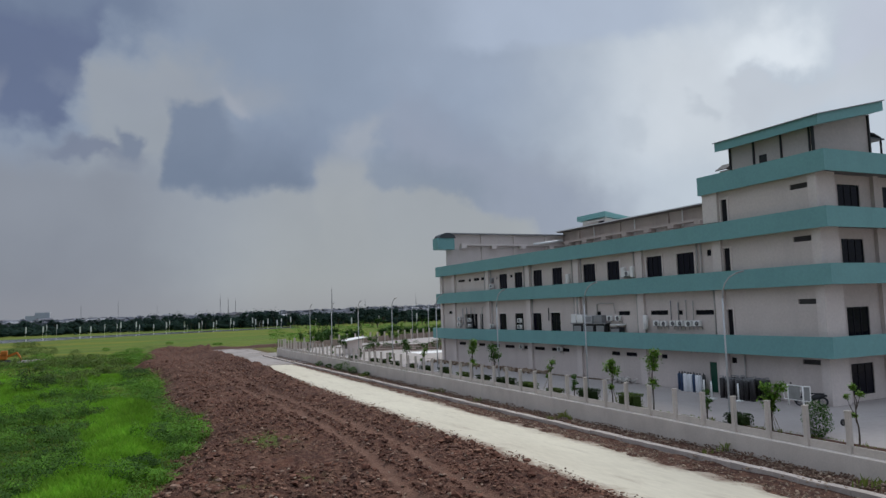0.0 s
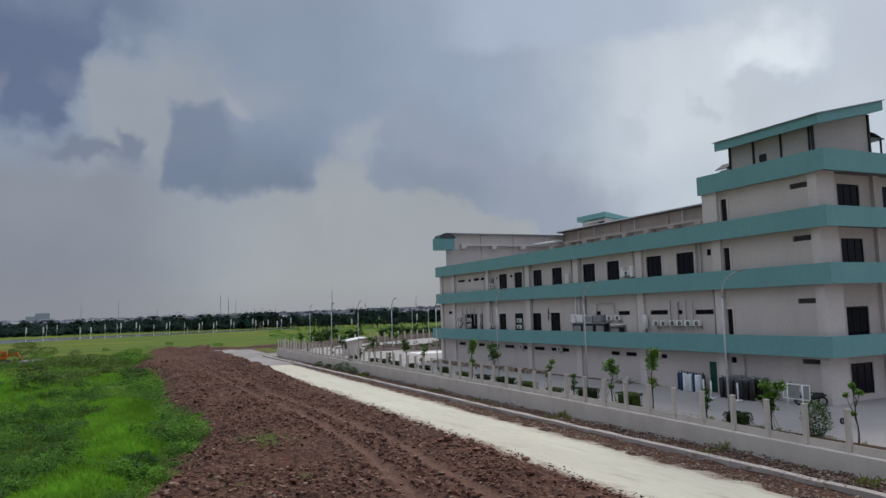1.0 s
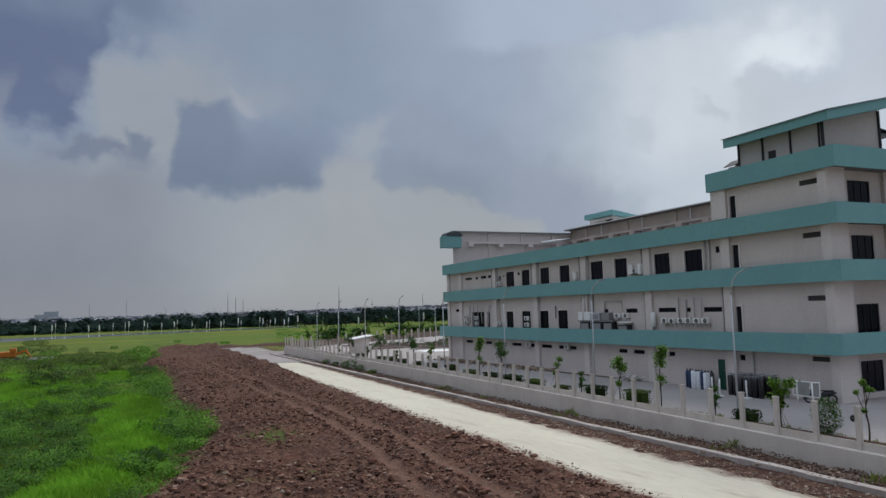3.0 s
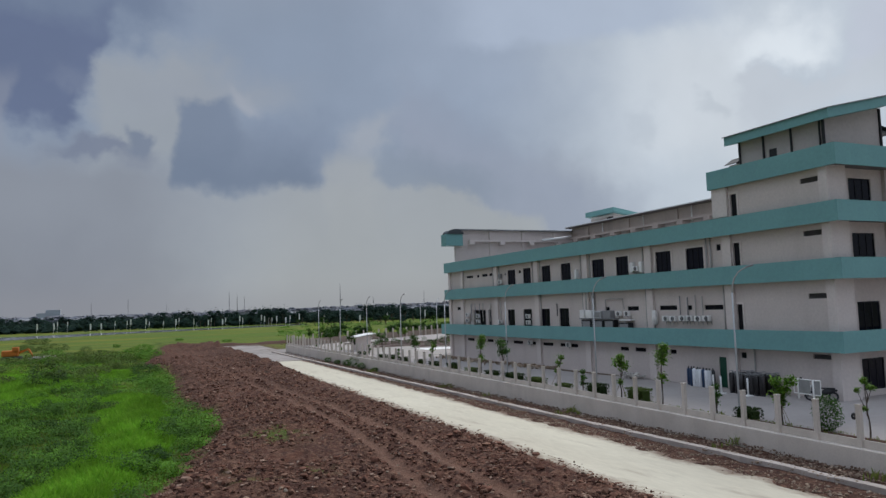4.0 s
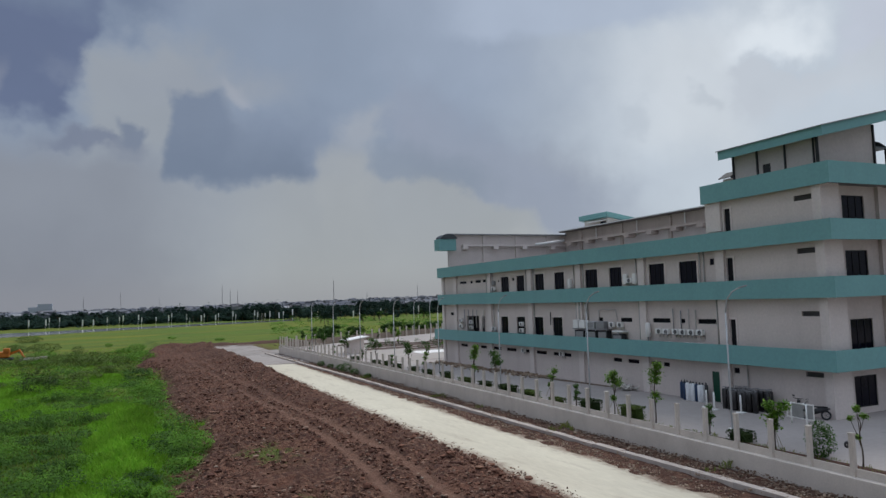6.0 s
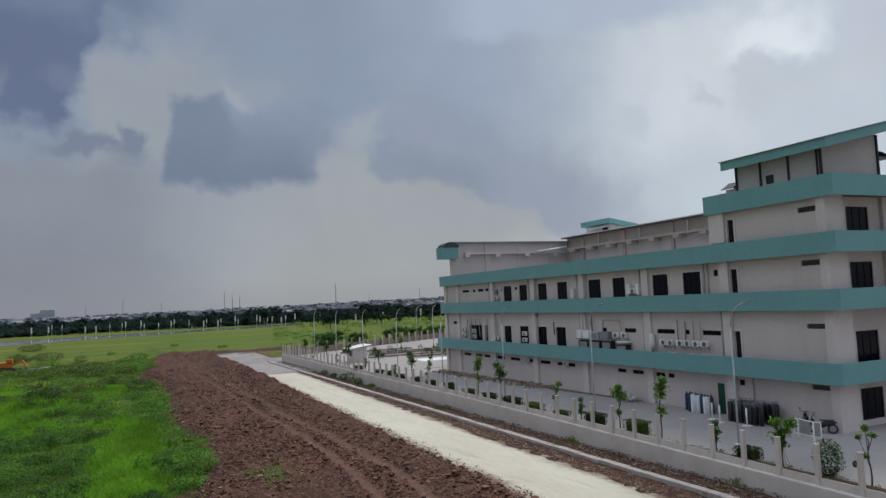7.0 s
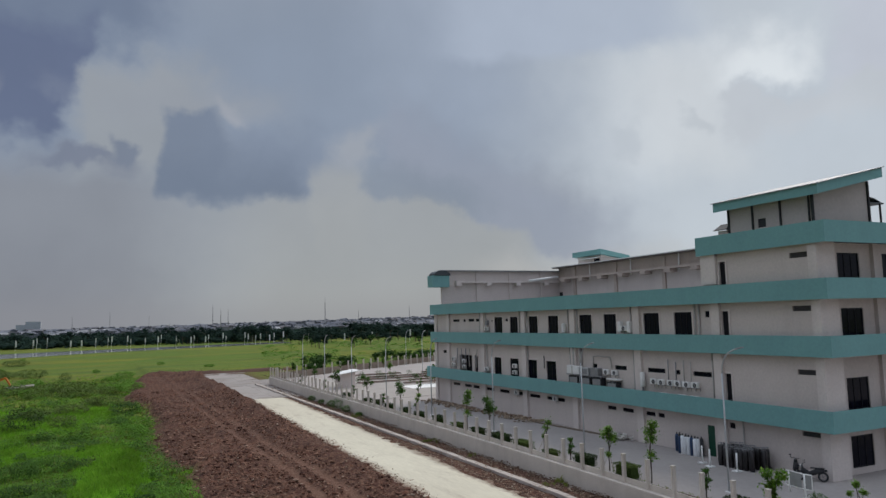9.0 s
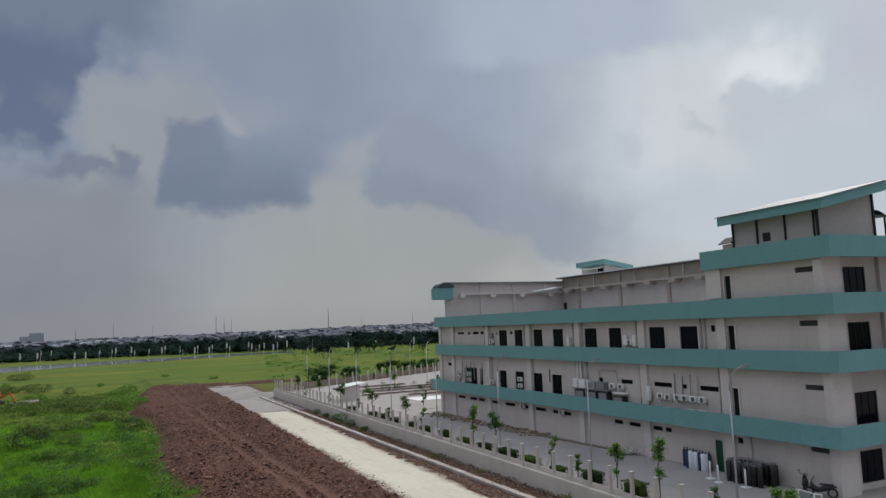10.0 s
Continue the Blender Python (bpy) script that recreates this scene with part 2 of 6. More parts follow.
# ---- building blocks ----
def cube(bm, x0, x1, y0, y1, z0, z1):
    vs = [bm.verts.new((x, y, z)) for z in (z0, z1) for y in (y0, y1) for x in (x0, x1)]
    for f in ((0, 2, 3, 1), (4, 5, 7, 6), (0, 1, 5, 4), (2, 6, 7, 3), (0, 4, 6, 2), (1, 3, 7, 5)):
        bm.faces.new([vs[i] for i in f])


def beam(bm, a, b, w, h, up=(0, 0, 1)):
    """A bar of section w x h from a to b."""
    a, b = Vector(a), Vector(b)
    d = (b - a).normalized()
    s = d.cross(Vector(up))
    s = s.normalized() if s.length > 1e-4 else Vector((1, 0, 0))
    u = s.cross(d)
    rings = []
    for p in (a, b):
        rings.append([bm.verts.new(p + s * (i * w / 2) + u * (j * h / 2)) for i, j in ((-1, -1), (1, -1), (1, 1), (-1, 1))])
    for k in range(4):
        bm.faces.new((rings[0][k], rings[0][(k + 1) % 4], rings[1][(k + 1) % 4], rings[1][k]))
    bm.faces.new(rings[0][::-1])
    bm.faces.new(rings[1])


def tube(bm, points, radii, n=8, cap=True):
    """A round bar along points."""
    rings = []
    for k, p in enumerate(points):
        p = Vector(p)
        d = (Vector(points[min(k + 1, len(points) - 1)]) - Vector(points[max(k - 1, 0)])).normalized()
        s = d.cross(Vector((0.31, 0.95, 0.05))).normalized()
        u = s.cross(d)
        r = radii[k] if isinstance(radii, (list, tuple)) else radii
        rings.append([bm.verts.new(p + (s * math.cos(q) + u * math.sin(q)) * r) for q in (2 * math.pi * i / n for i in range(n))])
    for a, b in zip(rings, rings[1:]):
        for k in range(n):
            bm.faces.new((a[k], a[(k + 1) % n], b[(k + 1) % n], b[k]))
    if cap:
        bm.faces.new(rings[0][::-1])
        bm.faces.new(rings[-1])


def mesh_of(bm, name, mat, smooth=False, bevel=0.0):
    bmesh.ops.recalc_face_normals(bm, faces=bm.faces)
    if bevel:
        bmesh.ops.bevel(bm, geom=[e for e in bm.edges if e.is_manifold and e.calc_face_angle(0) > 0.6], offset=bevel, segments=1, affect="EDGES", clamp_overlap=True)
    me = bpy.data.meshes.new(name)
    bm.to_mesh(me)
    bm.free()
    me.materials.append(mat)
    if smooth:
        for p in me.polygons:
            p.use_smooth = True
    return me


def part(name, bm, mat, parent, label="", smooth=False, bevel=0.0):
    """One mesh, in world coordinates, under a thing or a part."""
    ob = new(name, bm if isinstance(bm, bpy.types.Mesh) else mesh_of(bm, name, mat, smooth, bevel))
    ob.parent = parent
    if parent is not None:
        at = parent.location if parent.parent is None else Vector((0, 0, 0))
        ob.matrix_parent_inverse = Matrix.Translation(-at)
    if label:
        ob["label"] = label
    return ob


def thing(name, x, y, z, label, category, group="", kind=""):
    ob = new(name)
    ob.location = (x, y, z)
    ob.empty_display_size = 0.3
    return tagged(ob, label, category, group, kind)


def solid(name, bm, mat, label, category="", group="", kind="", smooth=False, bevel=0.0):
    return tagged(new(name, mesh_of(bm, name, mat, smooth, bevel)), label, category, group, kind)


def cells(lo, hi, holes):
    """Splits the rectangle lo..hi into cells that leave the holes (u0, u1, v0, v1) open."""
    us = sorted({lo[0], hi[0], *(h[0] for h in holes), *(h[1] for h in holes)})
    vs = sorted({lo[1], hi[1], *(h[2] for h in holes), *(h[3] for h in holes)})
    us = [u for u in us if lo[0] <= u <= hi[0]]
    vs = [v for v in vs if lo[1] <= v <= hi[1]]
    for u0, u1 in zip(us, us[1:]):
        run = None
        for v0, v1 in zip(vs, vs[1:]):
            c = ((u0 + u1) / 2, (v0 + v1) / 2)
            if any(h[0] < c[0] < h[1] and h[2] < c[1] < h[3] for h in holes):
                if run:
                    yield (u0, u1, *run)
                run = None
            else:
                run = (run[0], v1) if run else (v0, v1)
        if run:
            yield (u0, u1, *run)


bm_new = bmesh.new


# ---- ground ----
def lerp(t, a, b):
    return a + (b - a) * min(1, max(0, t))


def ease(t):
    t = min(1, max(0, t))
    return t * t * (3 - 2 * t)


def road_left(y):
    return 22.4 + 0.024 * y


def road_right(y):
    return 27.5 + 0.022 * y


def dirt_left(y):
    x = float(np.interp(y, (10, 20, 34, 44, 51, 57, 62, 67, 75, 94, 108, 118, 130, 150, 175, 190), (-2, 1.2, 4.4, 7.1, 8.9, 9.8, 9.8, 8.6, 8.2, 9.2, 9.8, 8.6, 7.0, 9.0, 11.5, 13)))
    return x + 0.7 * noise.noise((y * 0.2, 3.1, 0)) + 0.5 * noise.noise((y * 0.6, 9.1, 0))


def ridge_x(y):
    """Crest of the overgrown bank along the earth."""
    return float(np.interp(y, (20, 30, 37, 47, 60, 73), (-1.5, 0.9, 2.5, 5.0, 5.4, 6.2)))


def fence_x(y):
    return 32.9 + 0.004 * y


def fence_z(y):
    """Top of the plinth."""
    return float(np.interp(y, (19, 25, 33, 42, 54, 65, 140), (-0.20, -0.14, -0.04, 0.05, 0.13, 0.17, 0.25)))


def post_top(y):
    return float(np.interp(y, (20, 50, 140), (1.67, 1.78, 2.05)))


ROAD_Z = -1.1


def rut_lines(y):
    """The two wheel tracks, which swing round as they come nearer."""
    a = float(np.interp(y, (20, 28, 35, 45, 55, 65, 87, 110), (14.3, 15.5, 16.4, 17.2, 17.4, 17.1, 16.6, 16.1)))
    b = float(np.interp(y, (20, 26, 38, 48, 60, 81, 110), (17.2, 18.0, 19.1, 19.3, 18.9, 18.4, 17.7)))
    wave = 0.16 * noise.noise((y * 0.12, 2, 0)) + 0.10 * noise.noise((y * 0.5, 7, 3))
    return a + wave, b + wave


def rut_share(x, y):
    """1 in the two wheel tracks across the earth, 0 elsewhere."""
    return max(math.exp(-((x - c) / 0.36) ** 4) for c in rut_lines(y)) * ease((y - 15) / 10)


def ground_z(x, y):
    """The lie of the land: verge, graded earth with wheel ruts, and the lower meadow."""
    if x > road_left(y) - 0.3 - 2.6 * ease((y - 116) / 40) and y < 175:
        z = ROAD_Z - 0.06
        if x > road_right(y):
            z += 0.12 * noise.noise((x * 0.9, y * 0.9, 0)) + 0.05
        return z if x < 33.0 or y > 150 else ROAD_Z - 0.35
    dl = dirt_left(y)
    inside = ease((x - dl) / 3.0) * (1 - 0.6 * ease((y - 172) / 12))
    grass = -1.55 + 0.35 * noise.noise((x * 0.09, y * 0.09, 1)) + 0.16 * noise.noise((x * 0.35, y * 0.35, 2))
    grass += 0.65 * math.exp(-((x - ridge_x(y)) / 2.0) ** 2) * ease((78 - y) / 8) * (1 + 0.5 * noise.noise((x * 0.4, y * 0.4, 9)))
    rut = -0.14 * rut_share(x, y)
    earth = -0.92 + 0.20 * noise.noise((x * 0.3, y * 0.22, 5)) + (0.26 * noise.noise((x * 0.9, y * 0.8, 6)) + 0.26 * noise.noise((x * 2.1, y * 1.9, 7))) * (1 - 0.75 * rut_share(x, y)) + rut
    bank = math.exp(-((x - road_left(y) + 2.6) / 1.9) ** 2) * ease((y - 58) / 30) * ease((172 - y) / 12)
    earth += 0.75 * bank * (1 + 0.7 * noise.noise((x * 0.5, y * 0.4, 51)))
    earth += 1.2 * ease((y - 135) / 25) * max(0, 0.35 + 1.3 * noise.noise((x * 0.22, y * 0.16, 50))) + 0.3 * ease((y - 75) / 30) * ease((x - dl) / 3) * ease((road_left(y) - x) / 4)
    edge = ease((road_left(y) - x) / 1.8)
    earth = ROAD_Z - 0.03 + (earth - ROAD_Z + 0.03) * edge + 0.10 * (1 - edge) * noise.noise((x, y, 4)) * edge
    far = ease((math.hypot(x - 10, y - 60) - 140) / 80)
    z = grass + (earth - grass) * inside
    return z * (1 - far) + (-1.6) * far


def steps(stops):
    out = []
    for (a, b, s) in stops:
        k = max(1, round((b - a) / s))
        out += [a + (b - a) * i / k for i in range(k)]
    return out + [stops[-1][1]]


GX = steps([(-3500, -500, 500), (-500, -60, 40), (-60, -20, 2.5), (-20, 33, 0.4), (33, 45, 4), (45, 500, 45), (500, 3500, 500)])
GY = steps([(-2000, -100, 300), (-100, 5, 7), (5, 24, 1.0), (24, 66, 0.34), (66, 130, 0.7), (130, 200, 1.2), (200, 500, 30), (500, 4600, 400)])
verts = [(x, y, ground_z(x, y)) for y in GY for x in GX]
nx = len(GX)
faces = [(j * nx + i, j * nx + i + 1, (j + 1) * nx + i + 1, (j + 1) * nx + i) for j in range(len(GY) - 1) for i in range(nx - 1)]
me = bpy.data.meshes.new("ground")
me.from_pydata(verts, [], faces)
for p in me.polygons:
    p.use_smooth = True


def ground_material():
    """Brown turned earth between the meadow and the road; grass in several greens elsewhere."""
    m = bpy.data.materials.new("earth_and_grass")
    m.use_nodes = True
    n, l = m.node_tree.nodes, m.node_tree.links
    b = n["Principled BSDF"]
    b.inputs["Roughness"].default_value = 0.95
    b.inputs["Specular IOR Level"].default_value = 0.15
    g = n.new("ShaderNodeNewGeometry")

    def tex(s, detail=6, stretch=(1, 1, 1), r=0.62):
        mp = n.new("ShaderNodeMapping")
        mp.inputs["Scale"].default_value = stretch
        l.new(g.outputs["Position"], mp.inputs[0])
        t = n.new("ShaderNodeTexNoise")
        t.inputs["Scale"].default_value, t.inputs["Detail"].default_value, t.inputs["Roughness"].default_value = s, detail, r
        l.new(mp.outputs[0], t.inputs["Vector"])
        return t.outputs["Fac"]

    def ramp(fac, lo, hi, a=0.0, c=1.0):
        r = n.new("ShaderNodeMapRange")
        l.new(fac, r.inputs[0])
        for k, v in enumerate((lo, hi, a, c)):
            r.inputs[k + 1].default_value = v
        return r.outputs[0]

    def mix(fac, a, c):
        x = n.new("ShaderNodeMix")
        x.data_type = "RGBA"
        for sock, v in ((x.inputs["Factor"], fac), (x.inputs[6], a), (x.inputs[7], c)):
            if isinstance(v, tuple):
                sock.default_value = (*v, 1)
            elif isinstance(v, (float, int)):
                sock.default_value = v
            else:
                l.new(v, sock)
        return x.outputs[2]

    at = n.new("ShaderNodeAttribute")
    at.attribute_name = "earth"
    earth = mix(ramp(tex(0.35), 0.35, 0.65), (0.12, 0.053, 0.034), (0.074, 0.031, 0.022))
    # broad darker patches stand in for shading on the mounds
    earth = mix(ramp(tex(0.11), 0.42, 0.58, 0, 0.75), earth, (0.058, 0.027, 0.020))
    earth = mix(ramp(tex(1.3), 0.48, 0.60, 0, 0.85), earth, (0.048, 0.023, 0.017))
    earth = mix(ramp(tex(3.0), 0.47, 0.69), earth, (0.188, 0.104, 0.07))
    earth = mix(ramp(tex(9.0), 0.56, 0.75), earth, (0.16, 0.112, 0.084))
    earth = mix(ramp(tex(5.0), 0.55, 0.68, 0, 0.85), earth, (0.035, 0.019, 0.015))
    grass = mix(ramp(tex(0.05), 0.40, 0.60), (0.12, 0.20, 0.022), (0.20, 0.205, 0.03))
    grass = mix(ramp(tex(0.16), 0.46, 0.66), grass, (0.06, 0.125, 0.02))
    grass = mix(ramp(tex(1.6), 0.45, 0.7, 0, 0.45), grass, (0.06, 0.12, 0.02))
    grass = mix(ramp(tex(0.09, stretch=(0.35, 1.2, 1)), 0.5, 0.62, 0, 0.75), grass, (0.05, 0.085, 0.018))
    grass = mix(ramp(tex(0.6), 0.5, 0.7, 0, 0.5), grass, (0.22, 0.22, 0.038))
    grass = mix(ramp(tex(0.03, stretch=(0.6, 1.6, 1)), 0.55, 0.68, 0, 0.7), grass, (0.21, 0.18, 0.05))
    tr = n.new("ShaderNodeAttribute")
    tr.attribute_name = "track"
    earth = mix(tr.outputs["Fac"], earth, mix(ramp(tex(2.0), 0.3, 0.7), (0.144, 0.076, 0.053), (0.187, 0.108, 0.076)))
    sp = n.new("ShaderNodeSeparateXYZ")
    l.new(g.outputs["Position"], sp.inputs[0])
    field = mix(ramp(tex(0.018, stretch=(0.5, 1.6, 1)), 0.44, 0.58), (0.155, 0.165, 0.020), (0.082, 0.142, 0.018))
    field = mix(ramp(tex(0.07, stretch=(0.4, 1.6, 1)), 0.47, 0.62, 0, 0.85), field, (0.058, 0.092, 0.02))
    field = mix(ramp(tex(0.03, stretch=(0.6, 1.3, 1)), 0.50, 0.60, 0, 0.6), field, (0.075, 0.125, 0.022))
    field = mix(ramp(tex(0.4), 0.5, 0.7, 0, 0.4), field, (0.14, 0.12, 0.028))
    # plant litter, darkened so gaps between near blades read as shade
    shaded_litter = mix(ramp(tex(0.8), 0.4, 0.65), (0.045, 0.095, 0.018), (0.075, 0.15, 0.022))
    grass = mix(ramp(sp.outputs["Y"], 60, 125, 0.75, 0), grass, shaded_litter)
    grass = mix(ramp(sp.outputs["Y"], 110, 200, 0, 0.9), grass, field)
    col = mix(at.outputs["Fac"], grass, earth)
    l.new(col, b.inputs["Base Color"])
    bp = n.new("ShaderNodeBump")
    bp.inputs["Strength"].default_value, bp.inputs["Distance"].default_value = 1.0, 0.2
    l.new(tex(4.0, 8), bp.inputs["Height"])
    l.new(bp.outputs[0], b.inputs["Normal"])
    return m


GROUND = ground_material()
me.materials.append(GROUND)


def earth_share(x, y):
    """1 on turned earth, 0 on grass."""
    if x > road_left(y) - 0.5 and y < 178:
        return 1.0 if x < 34 else 0.3
    wob = 1.2 * noise.noise((x * 0.5, y * 0.5, 12)) + 0.6 * noise.noise((x * 1.7, y * 1.7, 13))
    e = ease((x - dirt_left(y) + wob) / 1.6)
    if y > 120:
        e *= ease((183 - y + 4 * wob - 0.35 * abs(x - 20)) / 5)
    patch = max(math.exp(-((x - 12.8) / 1.6) ** 2 - ((y - 44.5) / 3.2) ** 2), 0.7 * math.exp(-((x - 12.4) / 0.8) ** 2 - ((y - 33.2) / 1.2) ** 2), 0.6 * math.exp(-((x - 9.4) / 1.0) ** 2 - ((y - 33.6) / 1.4) ** 2))
    patch *= ease((patch + 0.9 * noise.noise((x * 1.1, y * 0.9, 31)) + 0.4 * noise.noise((x * 3, y * 3, 32)) - 0.25) / 0.4)
    return e * (1 - 0.7 * patch)


layer = me.attributes.new("earth", "FLOAT", "POINT")
layer.data.foreach_set("value", [earth_share(x, y) for x, y, z in verts])
layer = me.attributes.new("track", "FLOAT", "POINT")
layer.data.foreach_set("value", [0.85 * rut_share(x, y) * (1 - 0.7 * ease((y - 50) / 40)) if 13 < x < 21 and y < 130 else 0.0 for x, y, z in verts])
tagged(new("ground", me), "uneven ground of turned brown earth and rough green grass", "ground", kind="structure")


def ribbon(bm, left, right, y0, y1, z, thick, n):
    rows = []
    for k in range(n + 1):
        y = y0 + (y1 - y0) * k / n
        a, c = left(y), right(y)
        rows.append([bm.verts.new(p) for p in ((a, y, z - thick), (a, y, z), (a * 0.5 + c * 0.5, y, z + 0.03), (c, y, z), (c, y, z - thick))])
    for p, q in zip(rows, rows[1:]):
        for k in range(4):
            bm.faces.new((p[k], p[k + 1], q[k + 1], q[k]))
    bm.faces.new(rows[0])
    bm.faces.new(rows[-1][::-1])


def dusty_road():
    """Compacted limestone whose margins are trodden into the brown earth."""
    n, l = ROAD.node_tree.nodes, ROAD.node_tree.links
    sock = n["Principled BSDF"].inputs["Base Color"]
    before = sock.links[0].from_socket
    at = n.new("ShaderNodeAttribute")
    at.attribute_name = "margin"
    g = n.new("ShaderNodeNewGeometry")
    fac = at.outputs["Fac"]
    for scale, amount, stretch in ((0.55, 1.3, (1, 0.35, 1)), (2.6, 0.9, (1, 0.6, 1))):
        mp = n.new("ShaderNodeMapping")
        mp.inputs["Scale"].default_value = stretch
        l.new(g.outputs["Position"], mp.inputs[0])
        t = n.new("ShaderNodeTexNoise")
        t.inputs["Scale"].default_value, t.inputs["Detail"].default_value, t.inputs["Roughness"].default_value = scale, 7, 0.65
        l.new(mp.outputs[0], t.inputs["Vector"])
        k = n.new("ShaderNodeMath")
        k.operation = "MULTIPLY_ADD"
        l.new(t.outputs["Fac"], k.inputs[0])
        k.inputs[1].default_value = amount
        l.new(fac, k.inputs[2])
        fac = k.outputs[0]
    r = n.new("ShaderNodeMapRange")
    r.inputs[1].default_value, r.inputs[2].default_value = 1.42, 2.0
    l.new(fac, r.inputs[0])
    mx = n.new("ShaderNodeMix")
    mx.data_type = "RGBA"
    l.new(r.outputs[0], mx.inputs["Factor"])
    l.new(before, mx.inputs[6])
    mx.inputs[7].default_value = (0.155, 0.092, 0.064, 1)
    l.new(mx.outputs[2], sock)


dusty_road()
NR = 24
verts, faces, margin = [], [], []
for k in range(461):
    y = -60 + 172 * k / 460
    a = road_left(y) - 0.75 + 0.25 * noise.noise((y * 0.8, 1, 1)) + 0.15 * noise.noise((y * 2.5, 5, 1))
    c = road_right(y) + 0.8 + 0.25 * noise.noise((y * 0.7, 2, 1)) + 0.15 * noise.noise((y * 2.2, 5, 8))
    for i in range(NR + 1):
        s = i / NR
        d = min(s, 1 - s) * (c - a)
        x = a + (c - a) * s
        verts.append((x, y, ROAD_Z - 0.03 * (1 - min(1, d / 1.2)) + 0.03 * noise.noise((x * 0.6, y * 0.5, 15)) - (0.3 if i in (0, NR) else 0)))
        margin.append(1 - min(1, d / 1.9))
for k in range(460):
    for i in range(NR):
        p = k * (NR + 1) + i
        faces.append((p, p + 1, p + NR + 2, p + NR + 1))
me = bpy.data.meshes.new("road")
me.from_pydata(verts, [], faces)
me.materials.append(ROAD)
for p in me.polygons:
    p.use_smooth = True
me.attributes.new("margin", "FLOAT", "POINT").data.foreach_set("value", margin)
tagged(new("road", me), "pale compacted limestone track with ragged edges and faint wheel marks", "road", kind="structure")


# ---- factory building ----
XW, YF, YE, XB = 43.0, 29.6, 83.5, 78.0
building = thing("factory_building", 43, 29, -0.2, "long beige factory building with teal canopy bands and corner tower", "building")


def slab_box(name, mat, x0, x1, y0, y1, z0, z1, label="", parent=None, bevel=0.0):
    b = bm_new()
    cube(b, x0, x1, y0, y1, z0, z1)
    return part(name, b, mat, parent or building, label, bevel=bevel)


def band(x0, y0, y1, z0, z1, back, slab_x, slab_y1):
    """A canopy with a painted upstand along its edges and a slab behind it."""
    t = 0.12
    b = bm_new()
    cube(b, x0, x0 + t, y0, y1, z0, z1)
    cube(b, x0 + t, back, y0, y0 + t, z0, z1)
    cube(b, x0 + t, slab_x, y1 - t, y1, z0, z1)
    part("canopy_fascia", b, TEAL, building, "teal painted canopy fascia")
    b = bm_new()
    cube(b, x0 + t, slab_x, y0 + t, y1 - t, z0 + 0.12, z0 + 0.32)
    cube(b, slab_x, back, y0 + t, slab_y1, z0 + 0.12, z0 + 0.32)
    part("canopy_slab", b, SOFFIT, building, "canopy underside, painted dark for shade")


band(42.25, 28.3, 85.0, 2.98, 4.24, XB, 43.6, 30.4)
band(42.45, 28.2, 84.13, 7.33, 8.59, XB, 43.6, 30.4)
band(42.45, 28.2, 84.13, 10.76, 12.01, XB, 43.6, 30.4)
band(42.6, 28.2, 38.4, 14.15, 15.46, XB, 43.6, 30.4)

# openings in the long wall: along y and up
TALL3 = [(66.75, 68.5), (63.6, 65.2), (59.9, 61.55), (56.4, 58.1), (51.3, 53.1), (48.0, 49.65), (42.9, 44.65), (39.5, 41.3)]
TALL2 = [(67.2, 68.75), (63.7, 65.4), (60.3, 61.9), (57.0, 58.65)]
SMALL3 = [(76.9, 78.7, 9.82, 10.1), (75.3, 75.9, 9.78, 10.1), (73.2, 74.6, 9.8, 10.12), (72.0, 72.8, 9.8, 10.12), (65.65, 66.15, 9.75, 10.05), (68.9, 69.2, 9.7, 9.95), (37.85, 38.25, 9.8, 10.25)]
STRIP2 = [(47.0, 48.45, 5.62, 5.97), (50.85, 51.4, 5.62, 5.97), (42.55, 44.5, 5.62, 5.97), (41.0, 41.5, 5.62, 5.95), (37.95, 39.7, 5.6, 5.95), (80.5, 81.6, 6.0, 6.35)]
STRIP1 = [(77.15, 78.95), (74.25, 75.95), (72.35, 73.85), (69.0, 70.8), (65.8, 67.8), (63.2, 64.65), (60.0, 61.85), (57.5, 58.8), (55.85, 57.05), (48.55, 49.65), (46.4, 47.75), (43.9, 44.95), (42.9, 43.57)]
VENTS = [(29.72, 31.02, 13.38, 13.72), (29.72, 31.05, 10.08, 10.42), (29.72, 31.0, 6.2, 6.52), (29.72, 30.98, 2.5, 2.8)]
DOORS = [(36.12, 36.7, 7.75, 10.2), (36.2, 36.72, 3.35, 5.95), (36.12, 36.68, 11.2, 13.62), (72.5, 73.25, 3.35, 5.95)]
BAY = (74.0, 77.15, 3.35, 5.95)
GREEN = (37.98, 38.66, -0.2, 2.25)
SQUARE1 = (36.15, 36.62, 2.27, 2.66)
west = [(a, b, 8.0, 10.22) for a, b in TALL3] + [(a, b, 3.6, 5.93) for a, b in TALL2] + SMALL3 + STRIP2 + [(a, b, 2.26, 2.58) for a, b in STRIP1] + VENTS[1:] + DOORS[:2] + DOORS[3:] + [BAY, GREEN, SQUARE1]
b = bm_new()
for u0, u1, v0, v1 in cells((YF, -0.6), (YE, 11.4), west):
    cube(b, XW, XW + 0.25, u0, u1, v0, v1)
part("wall", b, WALL, building, "beige painted long side wall")
b = bm_new()
for u0, u1, v0, v1 in cells((YF, 11.4), (37.9, 15.0), [VENTS[0], DOORS[2]]):
    cube(b, XW, XW + 0.25, u0, u1, v0, v1)
cube(b, XW, 56, 37.9, 38.15, 11.2, 15.0)
part("wall", b, WALL, building, "beige painted tower wall")
